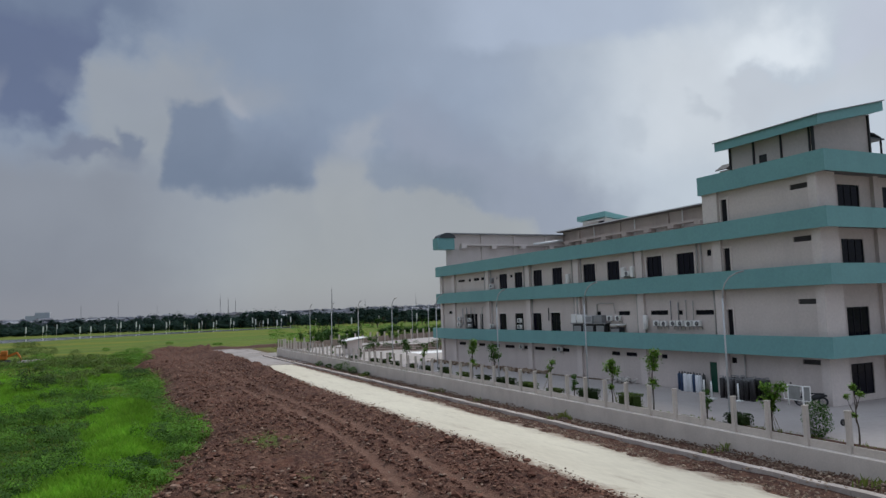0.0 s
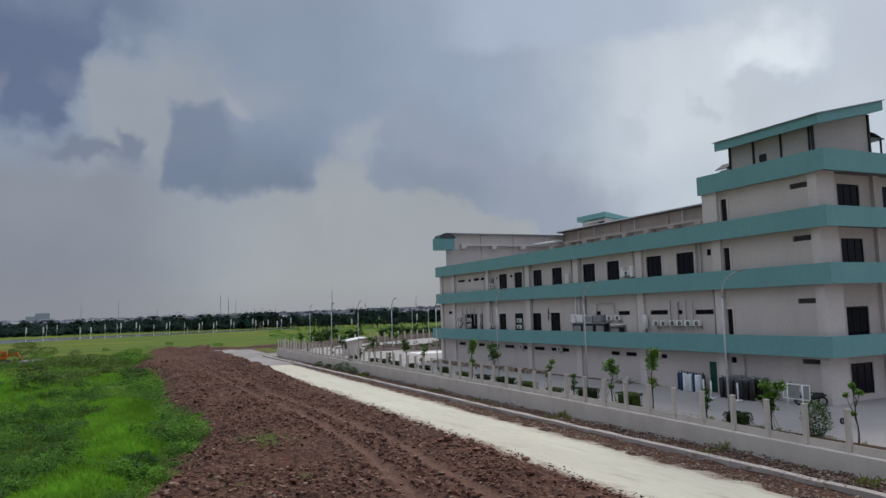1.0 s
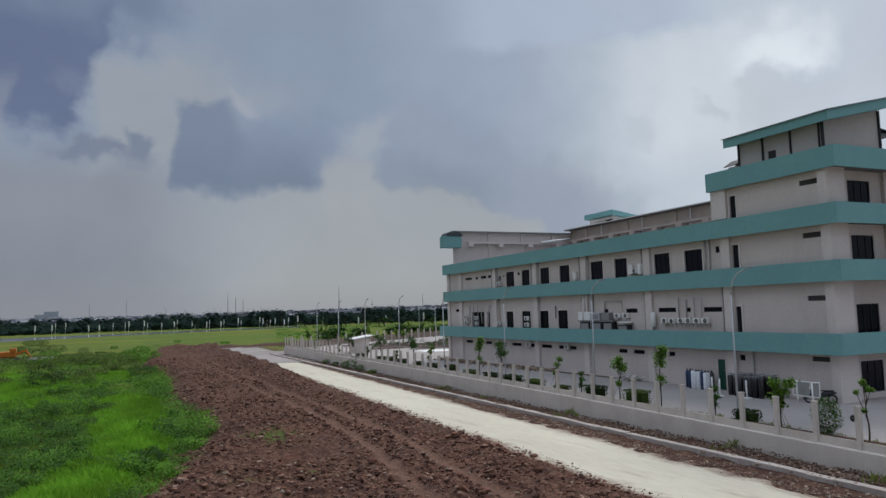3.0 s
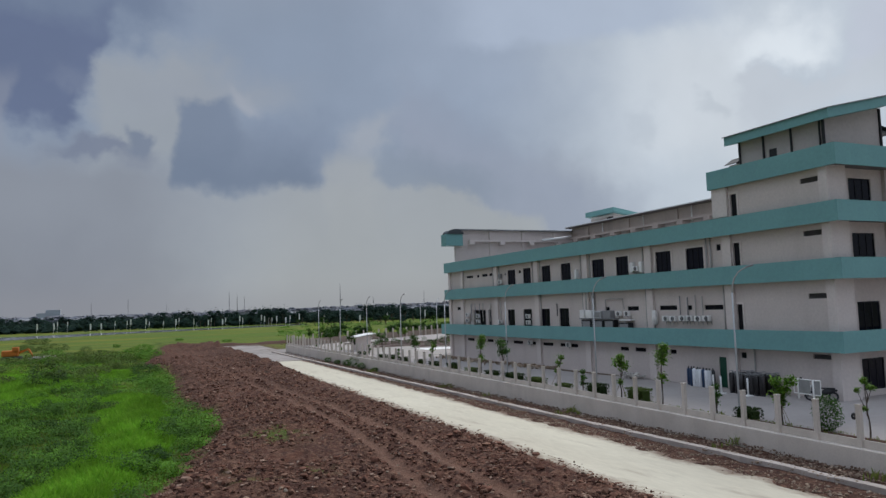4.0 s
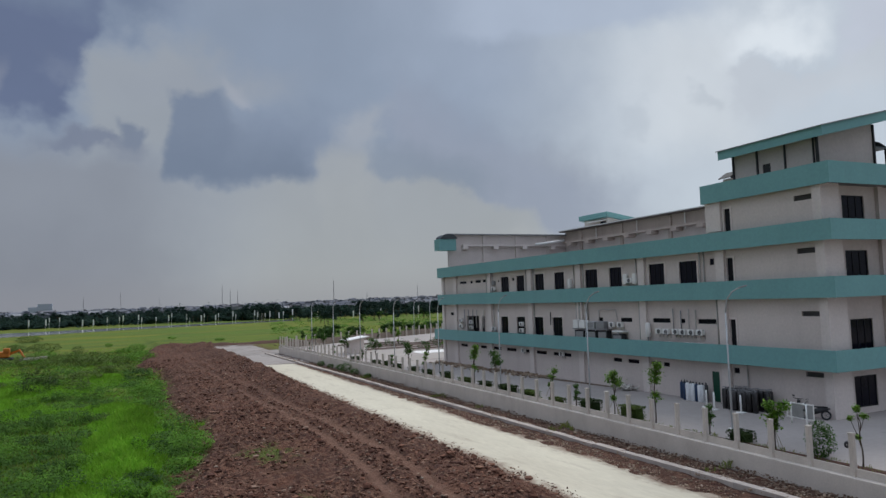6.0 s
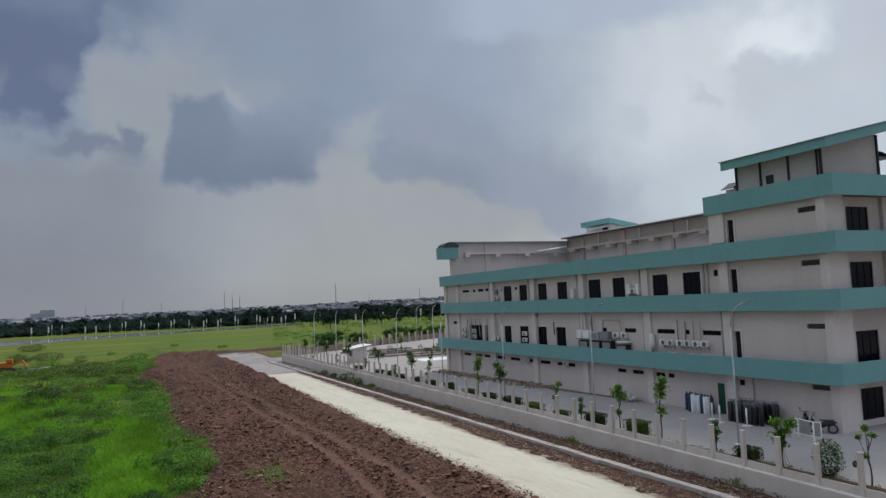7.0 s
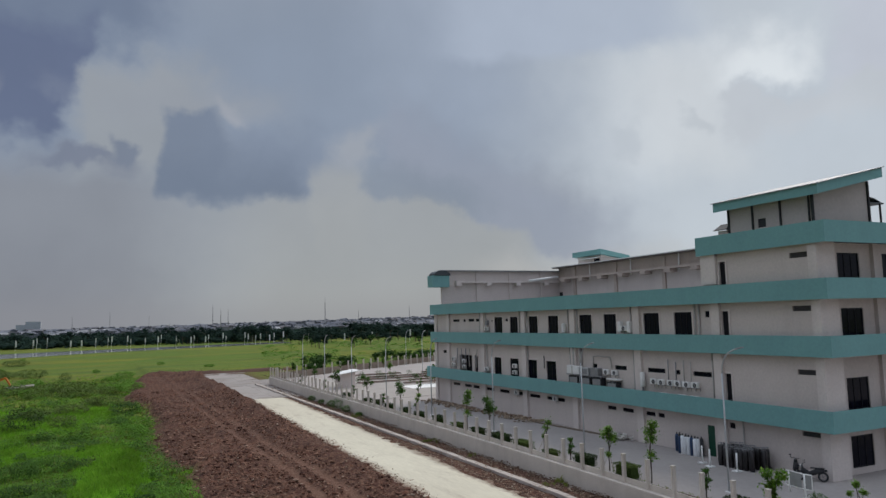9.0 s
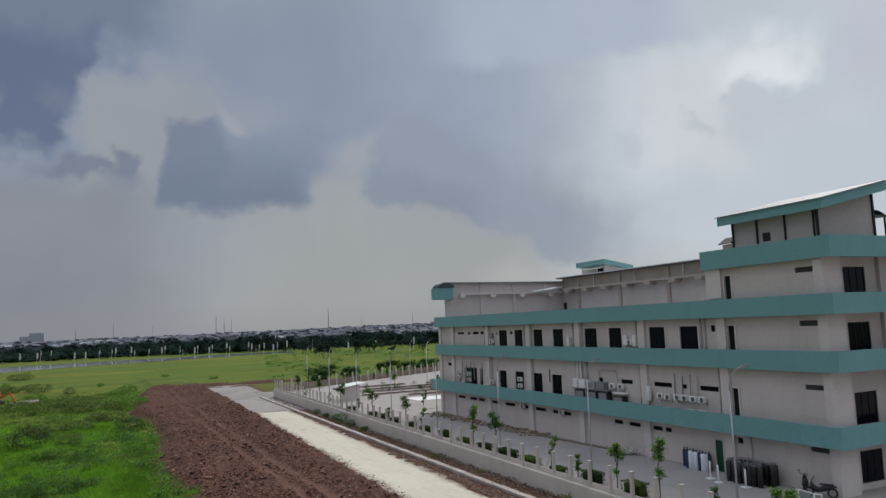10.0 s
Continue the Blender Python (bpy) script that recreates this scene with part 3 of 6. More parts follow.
FRONT = [(45.5, 47.6, z0, z1) for z0, z1 in ((0.5, 2.42), (3.98, 5.92), (8.3, 10.2), (11.9, 13.66))] + [(49.9, 51.6, z0, z1) for z0, z1 in ((3.98, 5.92), (8.3, 10.2), (11.9, 13.66))]
b = bm_new()
for u0, u1, v0, v1 in cells((XW + 0.25, -0.6), (XB, 15.0), FRONT):
    cube(b, u0, u1, YF, YF + 0.25, v0, v1)
part("wall", b, WALL, building, "beige painted end wall")
slab_box("wall", WALL, XW + 0.25, XB, YE - 0.25, YE, -0.6, 11.4)
slab_box("wall", WALL, XB - 0.25, XB, YF + 0.25, YE - 0.25, -0.6, 15.0)
slab_box("roof", SHEET, XW + 0.25, XB - 0.25, 38.15, YE - 0.25, 11.1, 11.4, "grey flat roof deck behind the parapet")
slab_box("roof", SHEET, XW + 0.25, XB - 0.25, YF + 0.25, 37.9, 14.8, 15.0, "grey flat tower roof deck")
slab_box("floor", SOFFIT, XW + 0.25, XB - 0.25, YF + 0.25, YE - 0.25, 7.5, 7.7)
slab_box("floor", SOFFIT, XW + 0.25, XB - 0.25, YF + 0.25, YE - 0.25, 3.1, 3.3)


def west_window(y0, y1, z0, z1, panes):
    b = bm_new()
    f = 0.07
    x0, x1 = XW + 0.06, XW + 0.14
    cube(b, x0, x1, y0, y0 + f, z0, z1)
    cube(b, x0, x1, y1 - f, y1, z0, z1)
    cube(b, x0, x1, y0 + f, y1 - f, z0, z0 + f)
    cube(b, x0, x1, y0 + f, y1 - f, z1 - f, z1)
    w = part("window", b, FRAME, building, "dark aluminium framed window")
    step = (y1 - y0 - f) / panes
    for k in range(panes):
        b = bm_new()
        a = y0 + f + k * step
        cube(b, x0 + 0.03, x0 + 0.04, a, a + step - (0.05 if k < panes - 1 else 0), z0 + f, z1 - f)
        part("pane", b, GLASS, w)
        if k < panes - 1:
            b = bm_new()
            cube(b, x0, x1, a + step - 0.05, a + step, z0 + f, z1 - f)
            part("mullion", b, FRAME, w)


def front_window(x0, x1, z0, z1, panes):
    b = bm_new()
    f = 0.07
    y0, y1 = YF + 0.06, YF + 0.14
    cube(b, x0, x0 + f, y0, y1, z0, z1)
    cube(b, x1 - f, x1, y0, y1, z0, z1)
    cube(b, x0 + f, x1 - f, y0, y1, z0, z0 + f)
    cube(b, x0 + f, x1 - f, y0, y1, z1 - f, z1)
    w = part("window", b, FRAME, building, "dark aluminium framed window")
    step = (x1 - x0 - f) / panes
    for k in range(panes):
        b = bm_new()
        a = x0 + f + k * step
        cube(b, a, a + step - (0.05 if k < panes - 1 else 0), y0 + 0.03, y0 + 0.04, z0 + f, z1 - f)
        part("pane", b, GLASS, w)
        if k < panes - 1:
            b = bm_new()
            cube(b, a + step - 0.05, a + step, y0, y1, z0 + f, z1 - f)
            part("mullion", b, FRAME, w)


def surround(y0, y1, z0, z1):
    """Raised plaster frame round an opening of the long wall."""
    b = bm_new()
    t = 0.13
    x0, x1 = XW - 0.05, XW - 0.002
    cube(b, x0, x1, y0 - t, y0, z0, z1 + t)
    cube(b, x0, x1, y1, y1 + t, z0, z1 + t)
    cube(b, x0, x1, y0, y1, z1, z1 + t)
    part("surround", b, WALL_LIGHT, building, "raised plaster window surround")


for y0, y1 in TALL3:
    surround(y0, y1, 8.0, 10.22)
for y0, y1 in TALL2:
    surround(y0, y1, 3.6, 5.93)
for y0, y1, z0, z1 in DOORS:
    surround(y0, y1, z0, z1)
for y0, y1 in TALL3:
    west_window(y0, y1, 8.0, 10.22, 3)
for y0, y1 in TALL2:
    west_window(y0, y1, 3.6, 5.93, 2)
for y0, y1, z0, z1 in SMALL3 + STRIP2 + [(a, c, 2.26, 2.58) for a, c in STRIP1] + [SQUARE1]:
    west_window(y0, y1, z0, z1, max(1, round((y1 - y0) / 0.7)))
for x0, x1, z0, z1 in FRONT:
    front_window(x0, x1, z0, z1, 3)
for y0, y1, z0, z1 in VENTS:
    b = bm_new()
    for k in range(4):
        z = z0 + (z1 - z0) * (k + 0.5) / 4
        beam(b, (XW + 0.1, y0, z), (XW + 0.1, y1, z), 0.1, 0.02, (0.5, 0, 1))
    cube(b, XW + 0.16, XW + 0.2, y0, y1, z0, z1)
    part("louvre", b, LOUVRE, building, "grey louvred vent")
for y0, y1, z0, z1 in DOORS:
    slab_box("door", FRAME, XW + 0.1, XW + 0.16, y0, y1, z0, z1, "dark glazed terrace door")
slab_box("door", GREEN_DOOR, XW + 0.06, XW + 0.12, GREEN[0], GREEN[1], GREEN[2], GREEN[3], "dark green steel door")
# black sheet added behind the bay to stand for its dark interior
slab_box("recess", BLACK, XW + 1.2, XW + 1.3, BAY[0] - 0.5, BAY[1] + 0.5, BAY[2], BAY[3], "black sheet standing for the dark inside an open bay")
for y in (79.8, 71.0, 62.4, 54.0, 45.4, 37.15):
    slab_box("pilaster", WALL_LIGHT, XW - 0.22, XW - 0.002, y - 0.38, y + 0.38, -0.6, 10.9)
slab_box("pilaster", WALL_LIGHT, XW - 0.22, XW - 0.002, 83.0, YE + 0.1, -0.6, 10.9)
slab_box("pilaster", WALL_LIGHT, XW - 0.2, 44.5, YF - 0.6, YF - 0.002, -0.6, 14.3)
slab_box("pilaster", WALL_LIGHT, XW - 0.22, XW - 0.002, 36.85, 38.2, 12.1, 14.3)
slab_box("pilaster", WALL, 48.7, 49.2, YF - 0.25, YF - 0.002, -0.6, 14.3)

# roof-top rooms: tower penthouse with a single-pitch roof
PZ = 15.0
b = bm_new()
for u0, u1, v0, v1 in cells((29.75, PZ), (36.55, 17.45), [(33.4, 34.05, 15.72, 16.32)]):
    cube(b, 44.0, 44.2, u0, u1, v0, v1)


def shed_wall(bm, x0, x1, y0, y1, z0, za, zb):
    """A wall whose top rises along x."""
    vs = [bm.verts.new(p) for p in ((x0, y0, z0), (x1, y0, z0), (x1, y0, zb), (x0, y0, za), (x0, y1, z0), (x1, y1, z0), (x1, y1, zb), (x0, y1, za))]
    for f in ((0, 1, 2, 3), (7, 6, 5, 4), (0, 4, 5, 1), (3, 2, 6, 7), (0, 3, 7, 4), (1, 5, 6, 2)):
        bm.faces.new([vs[i] for i in f])


shed_wall(b, 44.2, 49.2, 29.75, 29.95, PZ, 17.5, 18.6)
shed_wall(b, 44.2, 49.2, 36.35, 36.55, PZ, 17.5, 18.6)
cube(b, 49.0, 49.2, 29.95, 36.35, PZ, 18.5)
part("penthouse_wall", b, PENT, building, "grey-beige clad penthouse wall")
b = bm_new()
SL = 1.42 / 6.4


def roof_z(x):
    return 17.8 + (x - 43.35) * SL


vs = [b.verts.new((x, y, roof_z(x) - d)) for d in (0.62, 0.0) for y in (29.0, 37.25) for x in (43.35, 49.75)]
for f in ((0, 2, 3, 1), (4, 5, 7, 6), (0, 1, 5, 4), (2, 6, 7, 3), (0, 4, 6, 2), (1, 3, 7, 5)):
    b.faces.new([vs[i] for i in f])
part("penthouse_fascia", b, TEAL, building, "teal single-pitch roof edge")
b = bm_new()
vs = [b.verts.new((x, y, roof_z(x) + d)) for d in (0.004, 0.06) for y in (28.9, 37.35) for x in (43.25, 49.85)]
for f in ((0, 2, 3, 1), (4, 5, 7, 6), (0, 1, 5, 4), (2, 6, 7, 3), (0, 4, 6, 2), (1, 3, 7, 5)):
    b.faces.new([vs[i] for i in f])
part("penthouse_roof", b, SHEET, building, "grey ribbed metal roof sheet")
for y, r in ((36.45, 0.06), (34.4, 0.06), (32.2, 0.05), (30.1, 0.04), (29.84, 0.08)):
    slab_box("downpipe", BLACK, 43.88, 43.98, y - r, y + r, PZ, 17.4)
slab_box("downpipe", BLACK, 49.1, 49.22, 29.62, 29.74, PZ, 18.4)
west_vent = slab_box("vent", BLACK, 44.06, 44.1, 33.4, 34.05, 15.72, 16.32, "dark square vent")

ROOF_EDGE = material("brown_roof_sheet", (0.16, 0.13, 0.12), None, 0.6, 0.6, 0.05)
# upper storey set back behind the terrace
b = bm_new()
cube(b, 62.0, 62.25, 38.2, 83.3, 11.4, 15.2)
part("upper_wall", b, WALL, building, "beige clerestory wall set back behind the terrace")
b = bm_new()
cube(b, 62.0, 62.25, 38.2, 83.3, 15.2, 16.75)
part("upper_wall", b, UPPER, building, "weathered taupe strip under the roof edge")
b = bm_new()
cube(b, 43.75, 62.0, 83.3, 83.48, 11.4, 16.3)
part("upper_wall", b, WALL, building, "beige end wall above the terrace")
b = bm_new()
cube(b, 42.2, 44.6, 82.6, 84.1, 14.25, 15.72)
part("gutter_box", b, TEAL, building, "teal painted gutter box at the roof end")
b = bm_new()
arc = [(43.6 - 1.15 * math.cos(math.pi * k / 10), 15.74 + 0.62 * math.sin(math.pi * k / 10)) for k in range(11)]
ends = [[b.verts.new((x, y, z)) for x, z in arc] for y in (82.5, 84.2)]
b.faces.new(ends[0])
b.faces.new(ends[1][::-1])
for k in range(11):
    b.faces.new((ends[0][k], ends[0][(k + 1) % 11], ends[1][(k + 1) % 11], ends[1][k]))
part("curved_roof_edge", b, DARK_SHEET, building, "dark curved roof end")
slab_box("roof", SHEET, 43.6, 62.6, 82.9, 84.0, 16.3, 16.45, "thin grey roof edge")
slab_box("roof", ROOF_EDGE, 61.2, 78, 38.2, 83.6, 16.75, 16.87, "thin brown sheet roof edge")
slab_box("roof_cap", WHITE, 61.05, 77.9, 38.1, 83.7, 16.874, 16.97, "pale grey ridge sheet")
slab_box("gutter_beam", WALL_LIGHT, 45.7, 61.9, 82.75, 83.29, 14.8, 15.05)
slab_box("gutter_beam", UPPER, 61.2, 61.98, 39, 82.7, 15.15, 15.4)
for y in range(41, 83, 4):
    slab_box("bracket", UPPER, 60.9, 61.98, y - 0.45, y + 0.45, 14.75, 15.15)
for x in (46.0, 50.5, 55.0, 59.5):
    slab_box("bracket", WALL_LIGHT, x - 0.35, x + 0.35, 82.6, 83.29, 14.4, 14.8)
b = bm_new()
tube(b, [(56.6, 82.55, 15.02), (58.8, 82.5, 15.28), (61.2, 82.4, 15.55)], 0.17, 8)
part("gutter_pipe", b, WHITE, building, "sloping white gutter pipe under the roof", smooth=True)
# no opening is cut: a black plate gives the doorway's darkness
slab_box("door", BLACK, 61.95, 61.99, 82.5, 83.2, 11.5, 13.45, "black sheet standing for a dark doorway at the terrace end")
# stair head on the roof
slab_box("stair_window", GLASS, 64.27, 64.298, 77.0, 78.2, 17.0, 17.75, "dark stair head window")
b = bm_new()
beam(b, (63.2, 78.6, 17.72), (64.3, 78.6, 17.95), 3.4, 0.05)
part("stair_awning", b, WHITE, building, "white sheet awning")
b = bm_new()
vs = [b.verts.new(p) for p in ((64.3, 76.7, 16.87), (68.0, 76.7, 16.87), (68.0, 81.8, 16.87), (64.3, 81.8, 16.87), (64.3, 76.7, 18.17), (68.0, 76.7, 17.63), (68.0, 81.8, 17.63), (64.3, 81.8, 18.17))]
for f in ((0, 3, 2, 1), (4, 5, 6, 7), (0, 1, 5, 4), (2, 3, 7, 6), (0, 4, 7, 3), (1, 2, 6, 5)):
    b.faces.new([vs[i] for i in f])
part("stair_head", b, WALL, building, "beige stair head room")
b = bm_new()
vs = [b.verts.new(p) for p in ((63.8, 76.1, 18.25), (68.6, 76.1, 17.55), (68.6, 82.4, 17.55), (63.8, 82.4, 18.25), (63.8, 76.1, 18.9), (68.6, 76.1, 18.1), (68.6, 82.4, 18.1), (63.8, 82.4, 18.9))]
for f in ((0, 3, 2, 1), (4, 5, 6, 7), (0, 1, 5, 4), (2, 3, 7, 6), (0, 4, 7, 3), (1, 2, 6, 5)):
    b.faces.new([vs[i] for i in f])
part("stair_head_roof", b, TEAL, building, "teal tilted stair head roof")
b = bm_new()
cube(b, 49.5, 52.0, 30.5, 33.0, 17.15, 17.25)
for k in range(6):
    x0, x1 = 49.4 + 2.4 * k / 6, 49.4 + 2.4 * (k + 1) / 6
    beam(b, (x0, 31.7, 17.2 + 0.35 * math.sin(math.pi * k / 6)), (x1, 31.7, 17.2 + 0.35 * math.sin(math.pi * (k + 1) / 6)), 2.4, 0.05)
part("awning", b, DARK_SHEET, building, "dark curved roof-top awning")
for x in (49.5, 51.8):
    slab_box("awning_post", FRAME, x - 0.05, x + 0.05, 30.6, 30.7, 15.0, 17.15)
b = bm_new()
cube(b, 44.3, 45.3, 37.0, 37.8, 15.0, 15.95)
part("roof_hut", b, WALL, building, "small beige roof hut")
b = bm_new()
beam(b, (44.0, 37.4, 15.97), (44.8, 37.4, 16.45), 1.1, 0.05)
beam(b, (44.8, 37.4, 16.45), (45.6, 37.4, 15.97), 1.1, 0.05)
# black stands in for the shade under this small roof
part("roof_hut_roof", b, BLACK, building, "gabled hut roof, black for its shaded underside")
for y in (44, 52, 60, 68, 76):
    slab_box("downpipe", WHITE, 61.75, 61.85, y - 0.05, y + 0.05, 14.9, 16.9)
for y in (45.5, 54.0, 62.5, 71.0, 79.5):
    slab_box("pilaster", UPPER, 61.8, 61.998, y - 0.25, y + 0.25, 11.4, 16.7)
for x in (49.0, 54.0, 59.0):
    slab_box("pilaster", WALL, x - 0.2, x + 0.2, 83.12, 83.298, 11.4, 16.2)


# ---- yard ----
YZ = 0.12
b = bm_new()
corner = [(33.25, -60), (130, -60), (130, 196), (96, 171), (33.6, 131.5)]
low, high = [[b.verts.new((x, y, z)) for x, y in corner] for z in (-1.4, YZ)]
b.faces.new(low[::-1])
b.faces.new(high)
for k in range(5):
    b.faces.new((low[k], low[(k + 1) % 5], high[(k + 1) % 5], high[k]))
solid("yard", b, YARD, "grey concrete factory yard with faint stains", "yard", kind="structure")

# ---- fence ----
fence = thing("boundary_fence", 32.9, 60, -1.2, "long grey precast concrete fence on a rendered plinth", "fence")
POST_YS = [20.99 + 2.113 * k for k in range(-9, 56)]
for ya, yb in zip(POST_YS, POST_YS[1:]):
    b = bm_new()
    xa, xb, za, zb = fence_x(ya), fence_x(yb), fence_z(ya), fence_z(yb)
    vs = [b.verts.new((x + d, y, z)) for x, y, zt in ((xa, ya, za), (xb, yb, zb)) for d, z in ((-0.24, -1.4), (0.17, -1.4), (0.17, zt), (-0.21, zt), (-0.24, zt - 0.03))]
    for k in range(5):
        b.faces.new((vs[k], vs[(k + 1) % 5], vs[5 + (k + 1) % 5], vs[5 + k]))
    b.faces.new(vs[:5][::-1])
    b.faces.new(vs[5:])
    part("plinth", b, CONCRETE, fence, "rendered concrete plinth")
    b = bm_new()
    xa, xb = xa + 0.08, xb + 0.08
    beam(b, (xa, ya + 0.1, za + 0.17), (xb, yb - 0.1, zb + 0.17), 0.06, 0.36)
    part("panel", b, CONCRETE, fence)
for y in POST_YS:
    b = bm_new()
    x, z = fence_x(y), fence_z(y)
    t = post_top(y)
    cube(b, x - 0.05, x + 0.15, y - 0.1, y + 0.1, z - 0.3, t - 0.06)
    cube(b, x - 0.07, x + 0.17, y - 0.12, y + 0.12, t - 0.06, t)
    part("post", b, CONCRETE, fence)


# ---- far road, drain, rubble ----
def rand(a, b):
    return random.uniform(a, b)


road_far = bm_new()
ribbon(road_far, lambda y: road_left(y) - 0.6 - 2.6 * ease((y - 116) / 40), lambda y: road_right(y) + 2.6 + 8 * ease((y - 134) / 14), 111, 177, ROAD_Z - 0.08, 0.2, 20)
road_far = solid("concrete_road", road_far, ROAD_GREY, "grey concrete carriageway slabs beyond the limestone track", "road", kind="structure")
for k in range(12):
    for side in (0, 1):
        y0 = 111.2 + 5 * k
        xa = road_left(y0) - 0.6 + side * 4.2
        b = bm_new()
        cube(b, xa + 0.01, xa + 4.19, y0, y0 + 4.98, ROAD_Z - 0.12, ROAD_Z + 0.02 + 0.004 * ((k * 7 + side * 3) % 4))
        part("slab", b, ROAD_GREY, road_far)

drain_base = bm_new()
beam(drain_base, (30.35, 0, -1.35), (30.95, 140, -1.35), 0.5, 0.3)
drain = solid("drain", drain_base, KERB, "concrete roadside drain of precast channel pieces", "drain", kind="structure")
b = bm_new()
cube(b, -0.30, -0.21, -0.595, 0.595, -0.22, 0.13)
cube(b, -0.21, 0.30, -0.595, 0.595, -0.22, 0.085)
channel = mesh_of(b, "channel", KERB)
for k in range(112):
    y = 4 + 1.2 * k
    o = new("channel", channel)
    o.parent = drain
    o.matrix_basis = pose(30.35 + 0.6 * y / 140 + rand(-0.015, 0.015), y, -1.03 + rand(-0.02, 0.02), rand(-0.6, 0.6), rand(-1, 1), -0.25 + rand(-0.5, 0.5))

ICO_V = []
t_ = bm_new()
bmesh.ops.create_icosphere(t_, subdivisions=1, radius=1)
ICO_V = np.array([v.co[:] for v in t_.verts])
ICO_F = np.array([[v.index for v in f.verts] for f in t_.faces])
t_.free()


def scatter_lumps(name, mat, spots, label, category, flat=0.65, kind="stuff"):
    """One mesh of many angular lumps at (x, y, z, size)."""
    rng = np.random.default_rng(len(spots))
    vs, fs = [], []
    for k, (x, y, z, s) in enumerate(spots):
        v = ICO_V * rng.uniform(0.55, 1.25, (12, 1)) * s * rng.uniform(0.6, 1.3, (1, 3))
        a = rng.uniform(0, 6.28)
        c, d = math.cos(a), math.sin(a)
        v = np.column_stack((v[:, 0] * c - v[:, 1] * d, v[:, 0] * d + v[:, 1] * c, v[:, 2] * flat))
        vs.append(v + (x, y, z))
        fs.append(ICO_F + 12 * k)
    me = bpy.data.meshes.new(name)
    me.from_pydata(np.concatenate(vs).tolist(), [], np.concatenate(fs).tolist())
    me.materials.append(mat)
    return tagged(new(name, me), label, category, kind=kind)


def island_material(name, colours, rough=0.95, bump=0.4, scale=6.0, spec=0.15, sheer=0.0):
    """Each separate lump or leaf takes its own shade; leaves let part of the light through."""
    m = bpy.data.materials.new(name)
    m.use_nodes = True
    n, l = m.node_tree.nodes, m.node_tree.links
    b = n["Principled BSDF"]
    b.inputs["Roughness"].default_value = rough
    b.inputs["Specular IOR Level"].default_value = spec
    g = n.new("ShaderNodeNewGeometry")
    r = n.new("ShaderNodeValToRGB")
    r.color_ramp.elements.remove(r.color_ramp.elements[1])
    for k, c in enumerate(colours):
        e = r.color_ramp.elements[0] if k == 0 else r.color_ramp.elements.new(k / (len(colours) - 1))
        e.position, e.color = k / (len(colours) - 1), (*c, 1)
    l.new(g.outputs["Random Per Island"], r.inputs["Fac"])
    t = n.new("ShaderNodeTexNoise")
    t.inputs["Scale"].default_value, t.inputs["Detail"].default_value = scale, 5
    l.new(g.outputs["Position"], t.inputs["Vector"])
    mr = n.new("ShaderNodeMapRange")
    l.new(t.outputs["Fac"], mr.inputs[0])
    mr.inputs[1].default_value, mr.inputs[2].default_value, mr.inputs[3].default_value, mr.inputs[4].default_value = 0.3, 0.7, 0.7, 1.3
    hv = n.new("ShaderNodeHueSaturation")
    l.new(r.outputs[0], hv.inputs["Color"])
    l.new(mr.outputs[0], hv.inputs["Value"])
    l.new(hv.outputs[0], b.inputs["Base Color"])
    if bump:
        bp = n.new("ShaderNodeBump")
        bp.inputs["Strength"].default_value, bp.inputs["Distance"].default_value = bump, 0.05
        l.new(t.outputs["Fac"], bp.inputs["Height"])
        l.new(bp.outputs[0], b.inputs["Normal"])
    if sheer:
        tl = n.new("ShaderNodeBsdfTranslucent")
        l.new(hv.outputs[0], tl.inputs["Color"])
        mx = n.new("ShaderNodeMixShader")
        mx.inputs[0].default_value = sheer
        l.new(b.outputs[0], mx.inputs[1])
        l.new(tl.outputs[0], mx.inputs[2])
        l.new(mx.outputs[0], n["Material Output"].inputs["Surface"])
    return m


CLOD = island_material("earth_clods", [(0.13, 0.06, 0.041), (0.19, 0.094, 0.063), (0.07, 0.033, 0.024), (0.24, 0.137, 0.094), (0.095, 0.044, 0.031), (0.05, 0.025, 0.019), (0.14, 0.067, 0.046), (0.29, 0.20, 0.15)])
STONE = island_material("rubble_stones", [(0.24, 0.165, 0.115), (0.36, 0.28, 0.205), (0.15, 0.095, 0.065), (0.40, 0.33, 0.26), (0.17, 0.11, 0.075), (0.27, 0.195, 0.14)])
SOIL = island_material("backfill_soil", [(0.17, 0.115, 0.085), (0.11, 0.07, 0.05), (0.23, 0.165, 0.125), (0.14, 0.09, 0.065), (0.33, 0.26, 0.20)])
spots = []
for k in range(46000):
    y = 22 + 110 * rand(0, 1) ** 1.8
    dl, rl = dirt_left(y), road_left(y)
    x = dl + (rl - dl) * rand(0.0, 1.0)
    if noise.noise((x * 0.25, y * 0.25, 40)) + rand(-0.35, 0.55) < 0 or rut_share(x, y) > 0.3:
        continue
    s = 0.03 + 0.115 * rand(0, 1) ** 2 + (0.18 * rand(0, 1) if rand(0, 1) < 0.05 else 0)
    spots.append((x, y, ground_z(x, y) + s * 0.1, s))
pale = []
for k in range(900):
    y = 24 + 85 * rand(0, 1) ** 1.7
    x = dirt_left(y) + (road_left(y) - dirt_left(y)) * rand(0.03, 0.97)
    size = 0.03 + 0.10 * rand(0, 1) ** 3
    pale.append((x, y, ground_z(x, y) + size * 0.3, size))
scatter_lumps("field_stones", STONE, pale, "scattered pale stones and broken brick in the earth", "rubble")
scatter_lumps("earth_clods", CLOD, spots, "loose reddish-brown clods of turned earth", "soil")
spots = []
